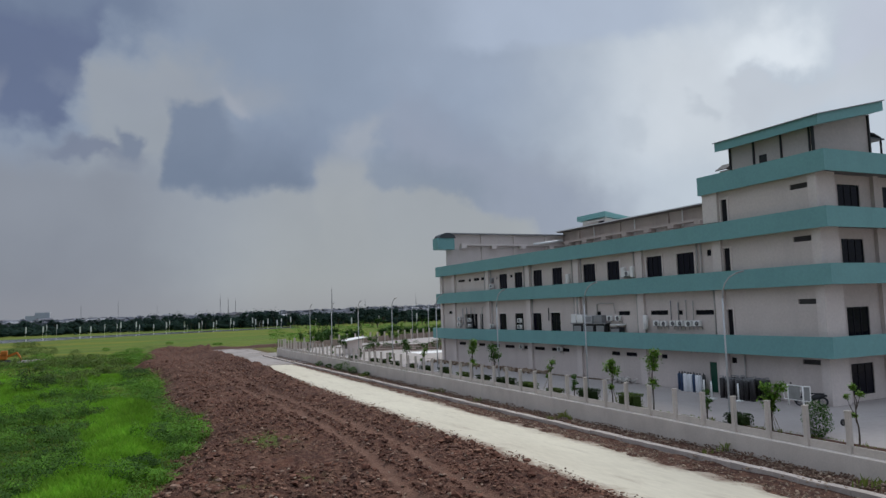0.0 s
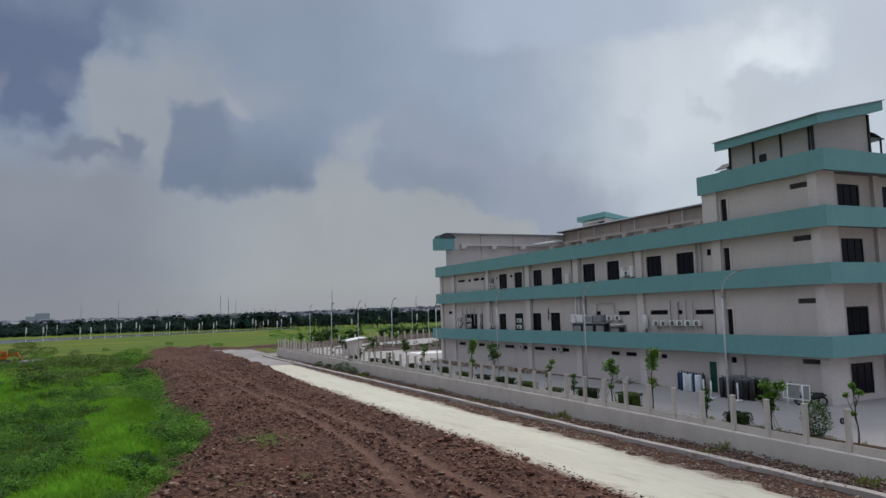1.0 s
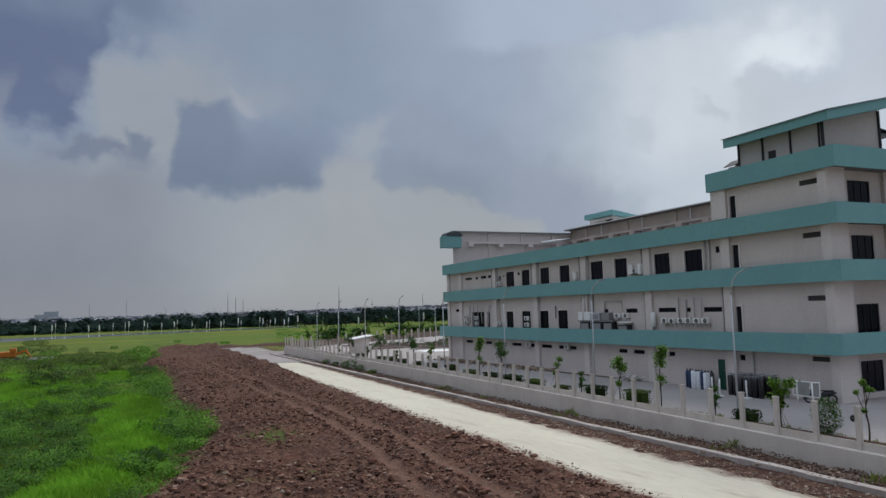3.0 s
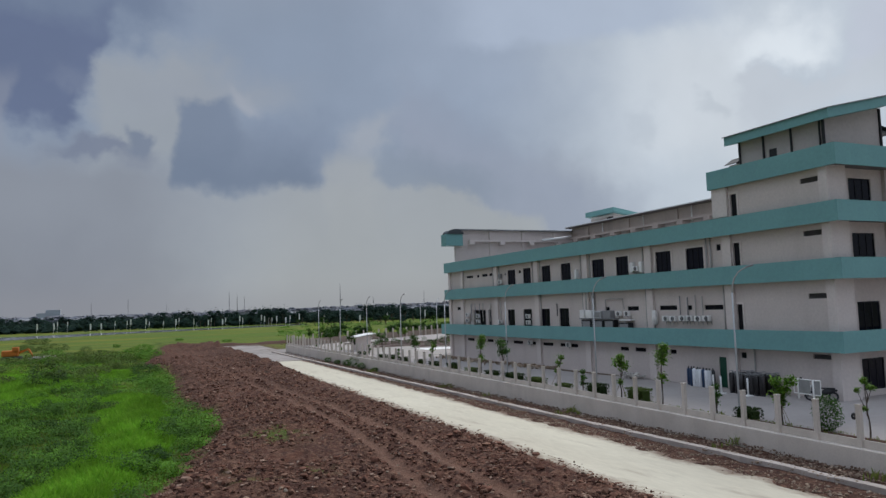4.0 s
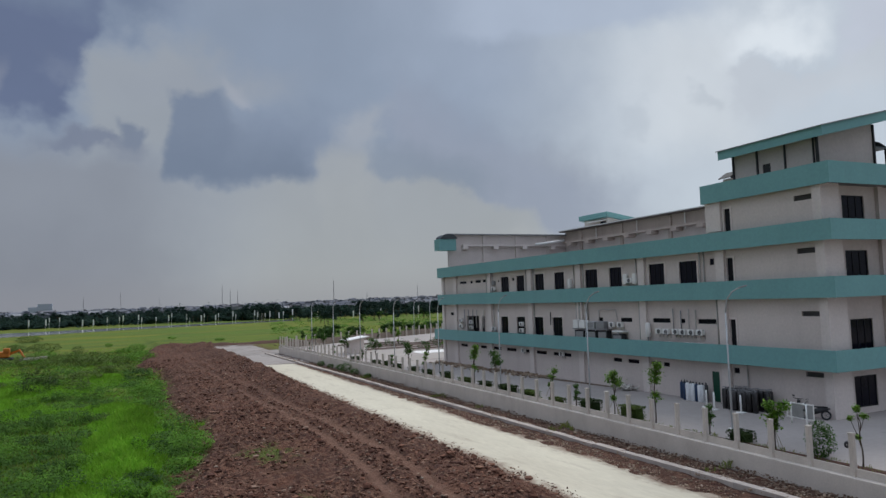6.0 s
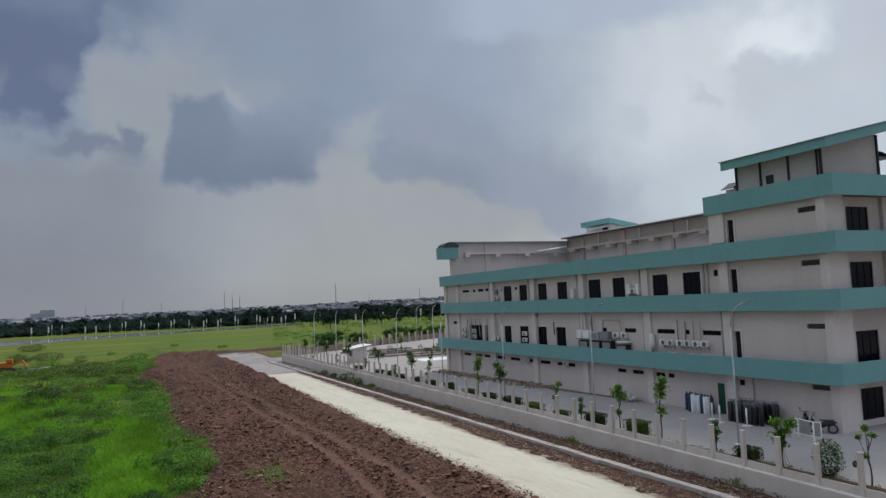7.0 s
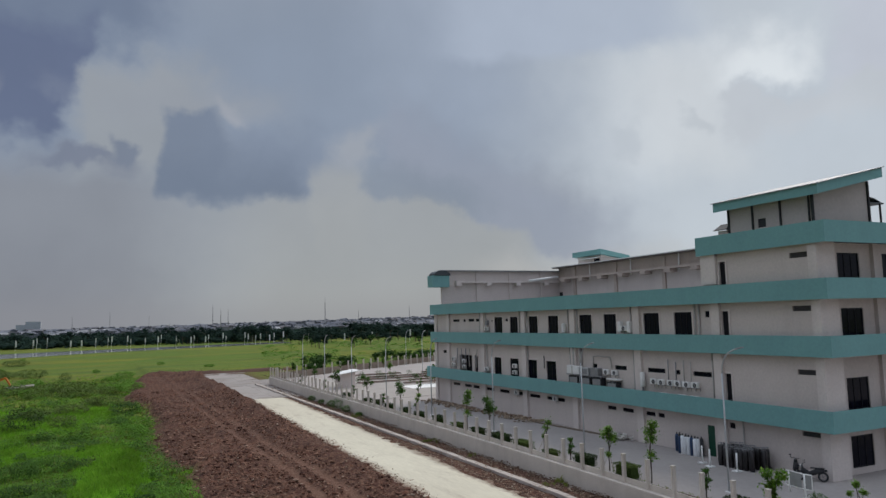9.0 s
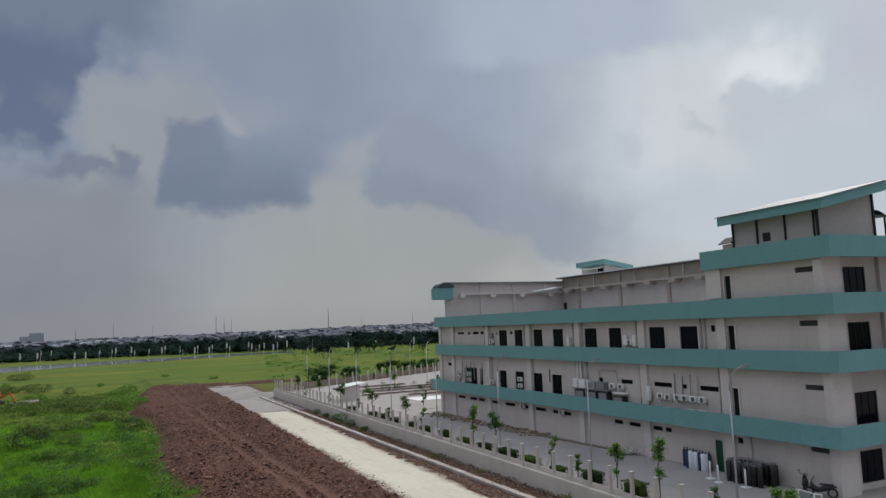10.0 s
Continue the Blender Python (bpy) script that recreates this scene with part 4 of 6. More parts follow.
for k in range(11500):
    y = 8 + 105 * rand(0, 1) ** 1.3
    if rand(0, 1) < 0.55:
        x = road_right(y) + rand(-0.15, 0.5) + abs(random.gauss(0, 0.9))
        if x > 30.1:
            continue
    else:
        x = rand(31.0, fence_x(y) - 0.15)
    s = 0.02 + 0.07 * rand(0, 1) ** 3
    spots.append((x, y, ground_z(x, y) + s * 0.35, s))
scatter_lumps("verge_rubble", STONE, spots, "broken stone and brick rubble along the road verge", "rubble")
spots = []
for k in range(1500):
    y = rand(17, 112)
    x = road_left(y) - 0.2 + random.gauss(0, 0.4)
    s = 0.02 + 0.06 * rand(0, 1) ** 2
    spots.append((x, y, ROAD_Z + s * 0.2, s))
scatter_lumps("road_edge_clods", CLOD, spots, "brown clods spilled along the track edge", "soil")
spots = []
for k in range(6000):
    y = 14 + 121 * rand(0, 1) ** 1.5
    x = rand(31.1, fence_x(y) - 0.1)
    s = 0.025 + 0.07 * rand(0, 1) ** 2
    spots.append((x, y, ground_z(x, y) + 0.08 + 0.12 * noise.noise((x, y * 0.5, 3)), s))
scatter_lumps("backfill_soil", SOIL, spots, "dark loose backfill soil beside the fence plinth", "soil")

spots = []
for k in range(2600):
    y = 8 + 122 * rand(0, 1) ** 1.2
    if noise.noise((y * 0.25, 80, 0)) > -0.1:
        spots.append((30.35 + 0.6 * y / 140 + random.gauss(0, 0.25), y, -0.96, 0.02 + 0.07 * rand(0, 1) ** 2))
scatter_lumps("drain_spill", STONE, spots, "soil and stones spilled over the drain", "rubble")
# bank of earth across the end of the road
b = bm_new()
rows = []
for k in range(60):
    s = k / 59
    x, y = 20 + 27 * s, 181 - 5 * s
    h = 1.0 + 0.5 * noise.noise((x * 0.3, y * 0.3, 8))
    rows.append([b.verts.new(p) for p in ((x, y - 3.0, -1.7), (x + 0.3 * noise.noise((k, 0, 0)), y - 1.2, -1.5 + 0.75 * h), (x, y, -1.5 + h), (x, y + 2.5, -1.7))])
for p, q in zip(rows, rows[1:]):
    for k in range(3):
        b.faces.new((p[k], p[k + 1], q[k + 1], q[k]))
EARTH = material("bank_earth", (0.10, 0.056, 0.042), (0.075, 0.042, 0.033), 0.3, 0.95, 0.6, grain=2.0, spec=0.15)
solid("earth_bank", b, EARTH, "low brown earth bank across the road end", "earth bank", smooth=True)


# ---- plants ----
def leaf_cloud(centres, sizes, rng, droop=0.3, aspect=0.5):
    """Pointed four-sided leaves at random tilts: vertices and faces."""
    n = len(centres)
    a = rng.uniform(0, 2 * math.pi, n)
    tilt = rng.uniform(-0.9, 0.9, n) - droop
    d = np.column_stack((np.cos(a) * np.cos(tilt), np.sin(a) * np.cos(tilt), np.sin(tilt)))
    side = np.column_stack((-np.sin(a), np.cos(a), rng.uniform(-0.5, 0.5, n)))
    side /= np.linalg.norm(side, axis=1)[:, None]
    s = np.asarray(sizes)[:, None]
    c = np.asarray(centres)
    v = np.stack((c - d * s * 0.5, c + side * s * aspect * 0.5 + d * s * 0.05, c + d * s * 0.5, c - side * s * aspect * 0.5 + d * s * 0.05), axis=1).reshape(-1, 3)
    f = np.arange(4 * n).reshape(-1, 4)
    return v, f


def leaf_mesh(name, v, f, mat, soft=0.0):
    """A mesh of leaves; soft turns their shading towards the sky, as a dense thatch of leaves shades."""
    v = np.asarray(v, dtype=float)
    me = bpy.data.meshes.new(name)
    if soft:
        q = v.reshape(-1, 4, 3)
        n = np.cross(q[:, 1] - q[:, 0], q[:, 3] - q[:, 0])
        n /= np.linalg.norm(n, axis=1)[:, None] + 1e-9
        down = n[:, 2] < 0
        f = np.array(f)
        f[down] = f[down][:, ::-1]
        n[down] *= -1
        n = n * (1 - soft) + np.array((0, 0, soft))
        n = np.repeat(n / np.linalg.norm(n, axis=1)[:, None], 4, axis=0)
    me.from_pydata(v.tolist(), [], f if isinstance(f, list) else f.tolist())
    me.materials.append(mat)
    if soft:
        me.normals_split_custom_set_from_vertices(n.tolist())
    return me


LEAF_YOUNG = island_material("young_leaves", [(0.075, 0.17, 0.018), (0.13, 0.26, 0.024), (0.05, 0.12, 0.016), (0.19, 0.32, 0.035), (0.09, 0.20, 0.02)], 0.6, 0.0, 2.0, 0.2, sheer=0.3)
LEAF_MID = island_material("green_leaves", [(0.085, 0.20, 0.024), (0.11, 0.235, 0.028), (0.07, 0.165, 0.022), (0.13, 0.26, 0.035)], 0.75, 0.0, 1.5, 0.08, sheer=0.3)
LEAF_DARK = island_material("dark_leaves", [(0.029, 0.072, 0.018), (0.046, 0.098, 0.023), (0.021, 0.052, 0.014), (0.058, 0.111, 0.026)], 0.75, 0.0, 1.0, 0.08, sheer=0.3)
# bluish tint of the distant leaves carries the haze
LEAF_FAR = island_material("haze_blue_leaves", [(0.022, 0.040, 0.035), (0.030, 0.052, 0.042), (0.018, 0.034, 0.030), (0.034, 0.060, 0.040)], 0.9, 0.0, 0.3, 0.02, sheer=0.35)
GRASS_BLADE = island_material("grass_blades", [(0.20, 0.42, 0.036), (0.26, 0.49, 0.045), (0.15, 0.34, 0.030), (0.29, 0.49, 0.06), (0.21, 0.43, 0.04)], 0.7, 0.0, 0.22, 0.2, sheer=0.3)
DRY_BLADE = island_material("dry_blades", [(0.21, 0.23, 0.06), (0.16, 0.22, 0.045), (0.25, 0.25, 0.08), (0.13, 0.20, 0.035)], 0.8, 0.0, 0.3, 0.2, sheer=0.3)
LEAF_DEEP = island_material("deep_leaves", [(0.05, 0.115, 0.022), (0.065, 0.14, 0.027), (0.042, 0.095, 0.02), (0.08, 0.16, 0.03)], 0.75, 0.0, 1.5, 0.08, sheer=0.3)
LEAF_OLIVE = island_material("olive_leaves", [(0.085, 0.13, 0.035), (0.11, 0.15, 0.04), (0.065, 0.10, 0.03), (0.12, 0.17, 0.04)], 0.8, 0.0, 1.0, 0.08, sheer=0.3)
LEAF_HEDGE = island_material("hedge_leaves", [(0.03, 0.052, 0.018), (0.04, 0.066, 0.02), (0.02, 0.036, 0.013), (0.05, 0.075, 0.022)], 0.8, 0.0, 1.0, 0.08)
BARK = material("bark", (0.10, 0.075, 0.055), (0.07, 0.052, 0.04), 3, 0.9, 0.4)
STAKE = material("bamboo_stake", (0.26, 0.21, 0.13), None, 4, 0.8, 0.1)
rng = np.random.default_rng(5)


def blades(name, mat, tufts, per, label):
    """One mesh of narrow bent blades in tufts at (x, y, z, height)."""
    vs, n = [], len(tufts)
    base = np.repeat(np.array(tufts), per, axis=0)
    k = len(base)
    a = rng.uniform(0, 6.283, k)
    h = base[:, 3] * rng.uniform(0.5, 1.15, k)
    lean = h * rng.uniform(0.15, 0.7, k)
    root = base[:, :3] + np.column_stack((rng.normal(0, 0.10, k), rng.normal(0, 0.10, k), np.zeros(k) - 0.03))
    tip = root + np.column_stack((np.cos(a) * lean, np.sin(a) * lean, h))
    mid = root + np.column_stack((np.cos(a) * lean * 0.3, np.sin(a) * lean * 0.3, h * 0.6))
    w = (0.014 + 0.042 * h)[:, None]
    s = np.column_stack((-np.sin(a), np.cos(a), np.zeros(k))) * w
    v = np.stack((root - s, root + s, mid + s * 0.8, tip, mid - s * 0.8), axis=1).reshape(-1, 3)
    f = np.arange(5 * k).reshape(-1, 5)
    return tagged(new(name, leaf_mesh(name, v, f, mat)), label, "grass", kind="stuff")


def lush(x, y):
    """1 on the bright grass ridge beside the earth and on the lime patches, 0 among the weeds."""
    v = math.exp(-((x - ridge_x(y) + 0.4) / 2.5) ** 2) * ease((76 - y) / 8)
    v = max(v, math.exp(-((x - 4.3) / 2.6) ** 2 - ((y - 76) / 5) ** 2), math.exp(-((x + 6.5) / 4) ** 2 - ((y - 88) / 9) ** 2), math.exp(-((x - 3) / 3.2) ** 2 - ((y - 112) / 10) ** 2), math.exp(-((x + 12) / 5) ** 2 - ((y - 118) / 10) ** 2), math.exp(-((x + 3) / 3) ** 2 - ((y - 78) / 5) ** 2), math.exp(-((x + 6) / 7) ** 2 - ((y - 98) / 11) ** 2), math.exp(-((x - 1.7) / 4) ** 2 - ((y - 108) / 7) ** 2))
    return v + 0.35 * noise.noise((x * 0.3, y * 0.25, 21))


tufts, dry, weeds = [], [], []
for k in range(52000):
    y = 27 + 155 * rand(0, 1) ** 1.6
    x = dirt_left(y) - (y * 0.36 + 8) * rand(-0.03, 1)
    if earth_share(x, y) > 0.55:
        continue
    m = lush(x, y)
    w = noise.noise((x * 0.22, y * 0.16, 23))
    z = ground_z(x, y)
    if m > 0.33:
        tufts.append((x, y, z, (0.26 + 0.22 * m) * rand(0.7, 1.3)))
    elif w > -0.25 and rand(0, 1) < 0.5:
        weeds.append((x, y, z))
    elif rand(0, 1) < 0.55:
        tufts.append((x, y, z, 0.22 * rand(0.7, 1.3)))
    else:
        dry.append((x, y, z, 0.28 * rand(0.6, 1.4)))
for k in range(6500):
    y = 115 + 260 * rand(0, 1)
    x = rand(-70, 34 + 0.45 * (y - 160)) if y > 188 else dirt_left(y) - rand(0, 70)
    if y > 195:
        continue
    (dry if noise.noise((x * 0.03, y * 0.05, 77)) > -0.1 else tufts).append((x, y, ground_z(x, y), rand(0.2, 0.45)))
blades("meadow_grass", GRASS_BLADE, tufts, 7, "fresh bright green meadow grass")
blades("rough_grass", DRY_BLADE, dry, 5, "rough yellowing grass tufts")
cs, ss, cd, sd = [], [], [], []
for x, y, z in weeds:
    # the raised share of dark leaves below y 70 stands for shaded pits
    deep = noise.noise((x * 0.3, y * 0.22, 90)) > (-0.1 if y < 70 else 0.0)
    h = 0.25 + 1.0 * max(0, noise.noise((x * 0.5, y * 0.45, 60))) + 0.45 * max(0, noise.noise((x * 0.15, y * 0.12, 61)))
    for j in range(13):
        (cd if deep else cs).append((x + random.gauss(0, 0.24), y + random.gauss(0, 0.24), z + h * rand(0.05, 1) ** 0.7))
        (sd if deep else ss).append(rand(0.06, 0.13) * (1 + 0.006 * y))
v, f = leaf_cloud(cs, ss, rng, 0.1, 0.6)
tagged(new("meadow_weeds", leaf_mesh("meadow_weeds", v, f, LEAF_MID, 0.7)), "leafy green weeds in the meadow", "weeds", kind="stuff")
v, f = leaf_cloud(cd, sd, rng, 0.1, 0.6)
tagged(new("deep_weeds", leaf_mesh("deep_weeds", v, f, LEAF_DEEP, 0.7)), "darker bluish green weeds in the meadow", "weeds", kind="stuff")
# weeds that have come up through the earth and beside the fence
tufts = []
for k in range(2600):
    y = rand(28, 62)
    x = dirt_left(y) + rand(0, 13)
    if earth_share(x, y) < 0.85 and x > dirt_left(y) + 1.5:
        if rand(0, 1) < 0.7:
            tufts.append((x, y, ground_z(x, y), 0.11 * rand(0.6, 1.4)))
for k in range(500):
    y = 8 + 100 * rand(0, 1)
    if noise.noise((y * 0.35, 70, 0)) > 0.22:
        tufts.append((rand(31.0, 32.6), y, ROAD_Z + 0.1, rand(0.2, 0.5)))
blades("verge_weeds", DRY_BLADE, tufts, 9, "thin weeds sprouting on bare earth and beside the fence")


def bush(x, y, z, r, h, mat, label, n=420, name="bush", size=0.2, category="bush", group=""):
    c = rng.normal(0, 1, (n, 3))
    c /= np.linalg.norm(c, axis=1)[:, None]
    c *= (rng.uniform(0.35, 1.0, n) ** 0.5)[:, None]
    lump = np.array([1 + 0.35 * noise.noise((q[0] * 1.7 + x, q[1] * 1.7 + y, q[2] * 1.7)) for q in c])
    c = c * lump[:, None] * (r, r, h * 0.55) + (0, 0, h * 0.5)
    c[:, 2] = np.maximum(c[:, 2], 0.03)
    v, f = leaf_cloud(c, rng.uniform(0.7, 1.4, n) * size, rng, 0.0, 0.55)
    o = tagged(new(name, leaf_mesh(name, v, f, mat, 0.4)), label, category, group)
    o.location = (x, y, z)
    return o


# low dark-leaved ones at y 42 to 60 are added for shaded hollows
SHRUBS = [(-3.6, 97, 2.3, 3.0, LEAF_HEDGE), (-20, 274, 4.2, 2.2, LEAF_OLIVE), (-10.4, 204, 3.6, 2.3, LEAF_OLIVE), (1.4, 150, 3.0, 2.1, LEAF_OLIVE), (-17.9, 213, 2.6, 1.7, LEAF_OLIVE), (-3.5, 152, 3.0, 1.9, LEAF_OLIVE), (0.6, 97, 1.7, 1.6, LEAF_OLIVE), (8.9, 50.5, 1.7, 1.5, LEAF_MID), (7.0, 51.8, 1.0, 0.8, LEAF_DARK), (5.6, 42.5, 1.1, 0.8, LEAF_DARK), (1.2, 49, 1.2, 1.0, LEAF_DARK), (-1.0, 60, 1.3, 1.0, LEAF_DARK), (5.9, 39, 1.3, 0.9, LEAF_MID), (8.0, 46, 1.1, 0.9, LEAF_MID), (1.0, 140, 3.0, 1.8, LEAF_OLIVE), (-9, 150, 3.2, 2.0, LEAF_OLIVE),
          (6.0, 142, 2.4, 1.6, LEAF_OLIVE), (9.5, 140, 2.6, 1.8, LEAF_MID), (-4, 112, 1.8, 1.3, LEAF_MID), (-16, 205, 3.0, 1.6, LEAF_OLIVE),
          (7.5, 84, 1.9, 1.5, LEAF_MID), (8.6, 94, 1.8, 1.4, LEAF_MID), (7.6, 110, 2.0, 1.5, LEAF_DARK)]
for k in range(18):
    y = rand(100, 190)
    SHRUBS.append((dirt_left(y) - rand(1, 30), y, rand(1.0, 2.8), rand(0.8, 1.8), LEAF_OLIVE if k % 3 else LEAF_MID))
for k in range(12):
    y = rand(190, 340)
    SHRUBS.append((rand(-60, 26 + 0.3 * (y - 190)), y, rand(0.8, 1.8), rand(0.7, 1.2), LEAF_MID))
for x, y, r, h, m in SHRUBS:
    bush(x, y, ground_z(x, y) - 0.1, r, h, m, "dark green rounded shrub, some standing for shaded hollows in the meadow" if m in (LEAF_DARK, LEAF_HEDGE) else "dull olive green shrub in the far meadow" if m is LEAF_OLIVE else "leafy green bush growing at the meadow edge", 1400, size=0.075 * r + 0.04)
# smaller clumps that give the near meadow its relief
placed, clumps = 0, {True: ([], []), False: ([], [])}
while placed < 430:
    y = 30 + 85 * rand(0, 1) ** 1.3
    x = dirt_left(y) - 0.3 - (0.33 * y + 4) * rand(0, 1)
    if (lush(x, y) > 0.5 and rand(0, 1) < 0.85) or noise.noise((x * 0.2, y * 0.15, 33)) < -0.22:
        continue
    placed += 1
    r, h, z = rand(0.4, 1.2), rand(0.45, 1.45), ground_z(x, y) - 0.1
    cs, ss = clumps[placed % 3 > 0]
    for j in range(330):
        q = Vector((random.gauss(0, 1), random.gauss(0, 1), random.gauss(0, 1))).normalized() * rand(0.4, 1) ** 0.5 * (1 + 0.35 * noise.noise((x + j * 0.01, y, j * 0.02)))
        cs.append((x + q.x * r, y + q.y * r, z + max(0.03, h * 0.5 + q.z * h * 0.55)))
        ss.append(rand(0.09, 0.19))
for deep, (cs, ss) in clumps.items():
    v, f = leaf_cloud(cs, ss, rng, 0.0, 0.55)
    tagged(new("weed_clumps", leaf_mesh("weed_clumps", v, f, LEAF_DEEP if deep else LEAF_MID, 0.55)), "low leafy dark green weed clumps" if deep else "low leafy fresh green weed clumps", "weeds", kind="stuff")


# ---- planting bed inside the fence ----
def sapling(height, clumps, seed, mat, label, stakes=True, leaf=0.2, lean=0.0):
    """A staked young tree: bent trunk, limbs, and clumps of large leaves at (share of height, x, y, radius)."""
    r = random.Random(seed)
    root = new("young_tree")
    tagged(root, label, "tree", "saplings inside the fence")
    b = bm_new()
    pts = [(0.03 * height * r.uniform(-1, 1) * (k / 3), 0.03 * height * r.uniform(-1, 1) * (k / 3) - lean * (k / 6) ** 1.5, height * 0.88 * k / 6) for k in range(7)]
    tube(b, pts, [0.045 * (1 - 0.10 * k) for k in range(7)], 6)
    part("trunk", b, BARK, root, "thin bent trunk", smooth=True)
    cs, ss = [], []
    for share, dx, dy, rad in clumps:
        lo = Vector(pts[min(6, max(1, int(share * 6) - 1))])
        end = Vector(pts[min(6, int(share * 6.5))]) + Vector((dx, dy, 0))
        end.z = height * share
        b = bm_new()
        tube(b, [lo, lo.lerp(end, 0.5) + Vector((0, 0, -0.04)), end], [0.022, 0.016, 0.008], 5)
        part("limb", b, BARK, root)
        for j in range(int(70 + 420 * rad)):
            q = Vector((r.gauss(0, 1), r.gauss(0, 1), r.gauss(0, 1)))* rad * 0.56
            cs.append((end.x + q.x, end.y + q.y, end.z + 0.85 * q.z))
            ss.append(leaf * r.uniform(0.55, 1.15))
    v, f = leaf_cloud(cs, ss, np.random.default_rng(seed), 0.35, 0.6)
    part("crown", leaf_mesh("crown", v, f, mat, 0.35), mat, root, "clumps of large leaves")
    if stakes:
        for a in (0.4, 2.6, 4.7):
            b = bm_new()
            tube(b, [(0.5 * math.cos(a), 0.5 * math.sin(a), 0), (0.03 * math.cos(a), 0.03 * math.sin(a), min(1.0, height * 0.4))], 0.014, 5)
            part("stake", b, STAKE, root, "thin support stake")
    return root


KINDS = [sapling(3.7, [(0.93, 0.0, 0.0, 0.26), (0.82, 0.05, 0.1, 0.36), (0.72, 0.0, -0.1, 0.32), (0.44, 0.0, -0.08, 0.27)], 1, LEAF_YOUNG, "tall young tree with two clumps of bright green leaves", False),
         sapling(2.4, [(0.90, 0.0, -0.45, 0.26), (0.86, 0.05, 0.40, 0.26), (0.72, 0.1, -0.15, 0.30), (0.60, 0.0, 0.2, 0.28), (0.45, 0.0, -0.05, 0.22)], 2, LEAF_YOUNG, "bushy young tree with bright broad leaves"),
         sapling(1.6, [(0.90, 0.0, 0.05, 0.17), (0.62, 0.0, -0.12, 0.18), (0.38, 0.0, 0.12, 0.17)], 3, LEAF_DEEP, "thin short sapling with few dark leaves", False, 0.16),
         sapling(2.9, [(0.90, 0.0, 0.05, 0.26), (0.78, 0.0, 0.22, 0.34), (0.72, 0.05, -0.2, 0.32), (0.36, 0.0, 0.0, 0.16)], 4, LEAF_YOUNG, "round-headed staked young tree with bright leaves"),
         sapling(2.5, [(0.92, 0.0, -0.1, 0.22), (0.74, 0.0, 0.05, 0.22), (0.52, 0.0, 0.05, 0.15)], 5, LEAF_YOUNG, "leaning staked sapling with small leaf clumps", True, 0.18, 0.45),
         sapling(3.5, [(0.88, 0.0, 0.4, 0.30), (0.80, 0.0, -0.1, 0.34), (0.66, 0.0, 0.15, 0.32), (0.68, 0.0, -0.5, 0.28)], 6, LEAF_DEEP, "spreading young tree with dark green leaf clumps", False),
         sapling(2.6, [(0.97, 0.0, 0.0, 0.15), (0.86, 0.0, -0.18, 0.13), (0.80, 0.0, 0.5, 0.11), (0.5, 0.0, 0.1, 0.10)], 7, LEAF_YOUNG, "nearly bare forked sapling with yellow-green tips", False, 0.15)]
PLANTS = [(33.95, 34.35, 0), (34.15, 38.5, 3), (33.95, 42.5, 2), (33.95, 45.8, 4), (34.2, 54.3, 5), (34.0, 58.2, 0), (34.0, 30.1, 2), (33.75, 25.6, 1), (33.6, 20.95, 6), (34.0, 69.7, 4), (34.0, 73.8, 5)]
for x, y, which in PLANTS:
    copy_thing(KINDS[which], pose(x, y, YZ))
for k in range(8):
    copy_thing(KINDS[(k * 3 + 2) % 6], pose(34.3 + 0.3 * (k % 3), 80 + 6.3 * k, YZ, 0, 0, 71 * k))
for k in range(14):
    s = (k + 0.5) / 14
    copy_thing(KINDS[(k * 5) % 6], pose(37 + 57 * s, 132.5 + 38 * s - 1.5, YZ, 0, 0, 31 * k))
for k, (x, y) in enumerate([(47, 98), (52, 104), (44, 92), (58, 112), (62, 126), (50, 118), (43, 118), (70, 134)]):
    copy_thing(KINDS[2 + k % 2], pose(x, y, YZ, 0, 0, 55 * k))
for o in KINDS:
    for c in list(o.children_recursive):
        bpy.data.objects.remove(c)
    bpy.data.objects.remove(o)
bed = bm_new()
ys = [10 + 1.6 * k for k in range(85)]
rows = []
for y in ys:
    rows.append([bed.verts.new(p) for p in ((fence_x(y) + 0.2, y, YZ - 0.05), (fence_x(y) + 0.3, y, YZ + 0.05 + 0.05 * noise.noise((y, 0, 0))), (33.45, y, YZ + 0.08 + 0.06 * noise.noise((y, 4, 0))), (33.68 + 0.1 * noise.noise((y, 8, 0)), y, YZ + 0.03), (33.72, y, YZ - 0.05))])
for p, q in zip(rows, rows[1:]):
    for k in range(4):
        bed.faces.new((p[k], p[k + 1], q[k + 1], q[k]))
solid("planting_bed", bed, EARTH, "narrow brown soil bed inside the fence", "planting bed", kind="structure", smooth=True)
tufts = [(rand(33.2, 33.8), 10 + 130 * rand(0, 1), YZ + 0.08, rand(0.06, 0.16)) for k in range(500)]
blades("bed_grass", DRY_BLADE, tufts, 6, "short grass in the planting bed")


bush(33.85, 23.15, YZ, 0.62, 1.6, LEAF_DEEP, "drooping green shrub behind the fence", 2200, name="shrub", size=0.10, category="shrub")
for y, r, h in ((83, 0.5, 0.5), (88, 0.6, 0.8), (91.6, 0.8, 1.3), (94.5, 0.6, 0.9), (99, 0.5, 0.6), (104, 0.6, 0.7)):
    bush(32.3, y, ROAD_Z, r, h, LEAF_DEEP, "rank green weeds growing against the fence plinth", 700, name="bush", size=0.12)


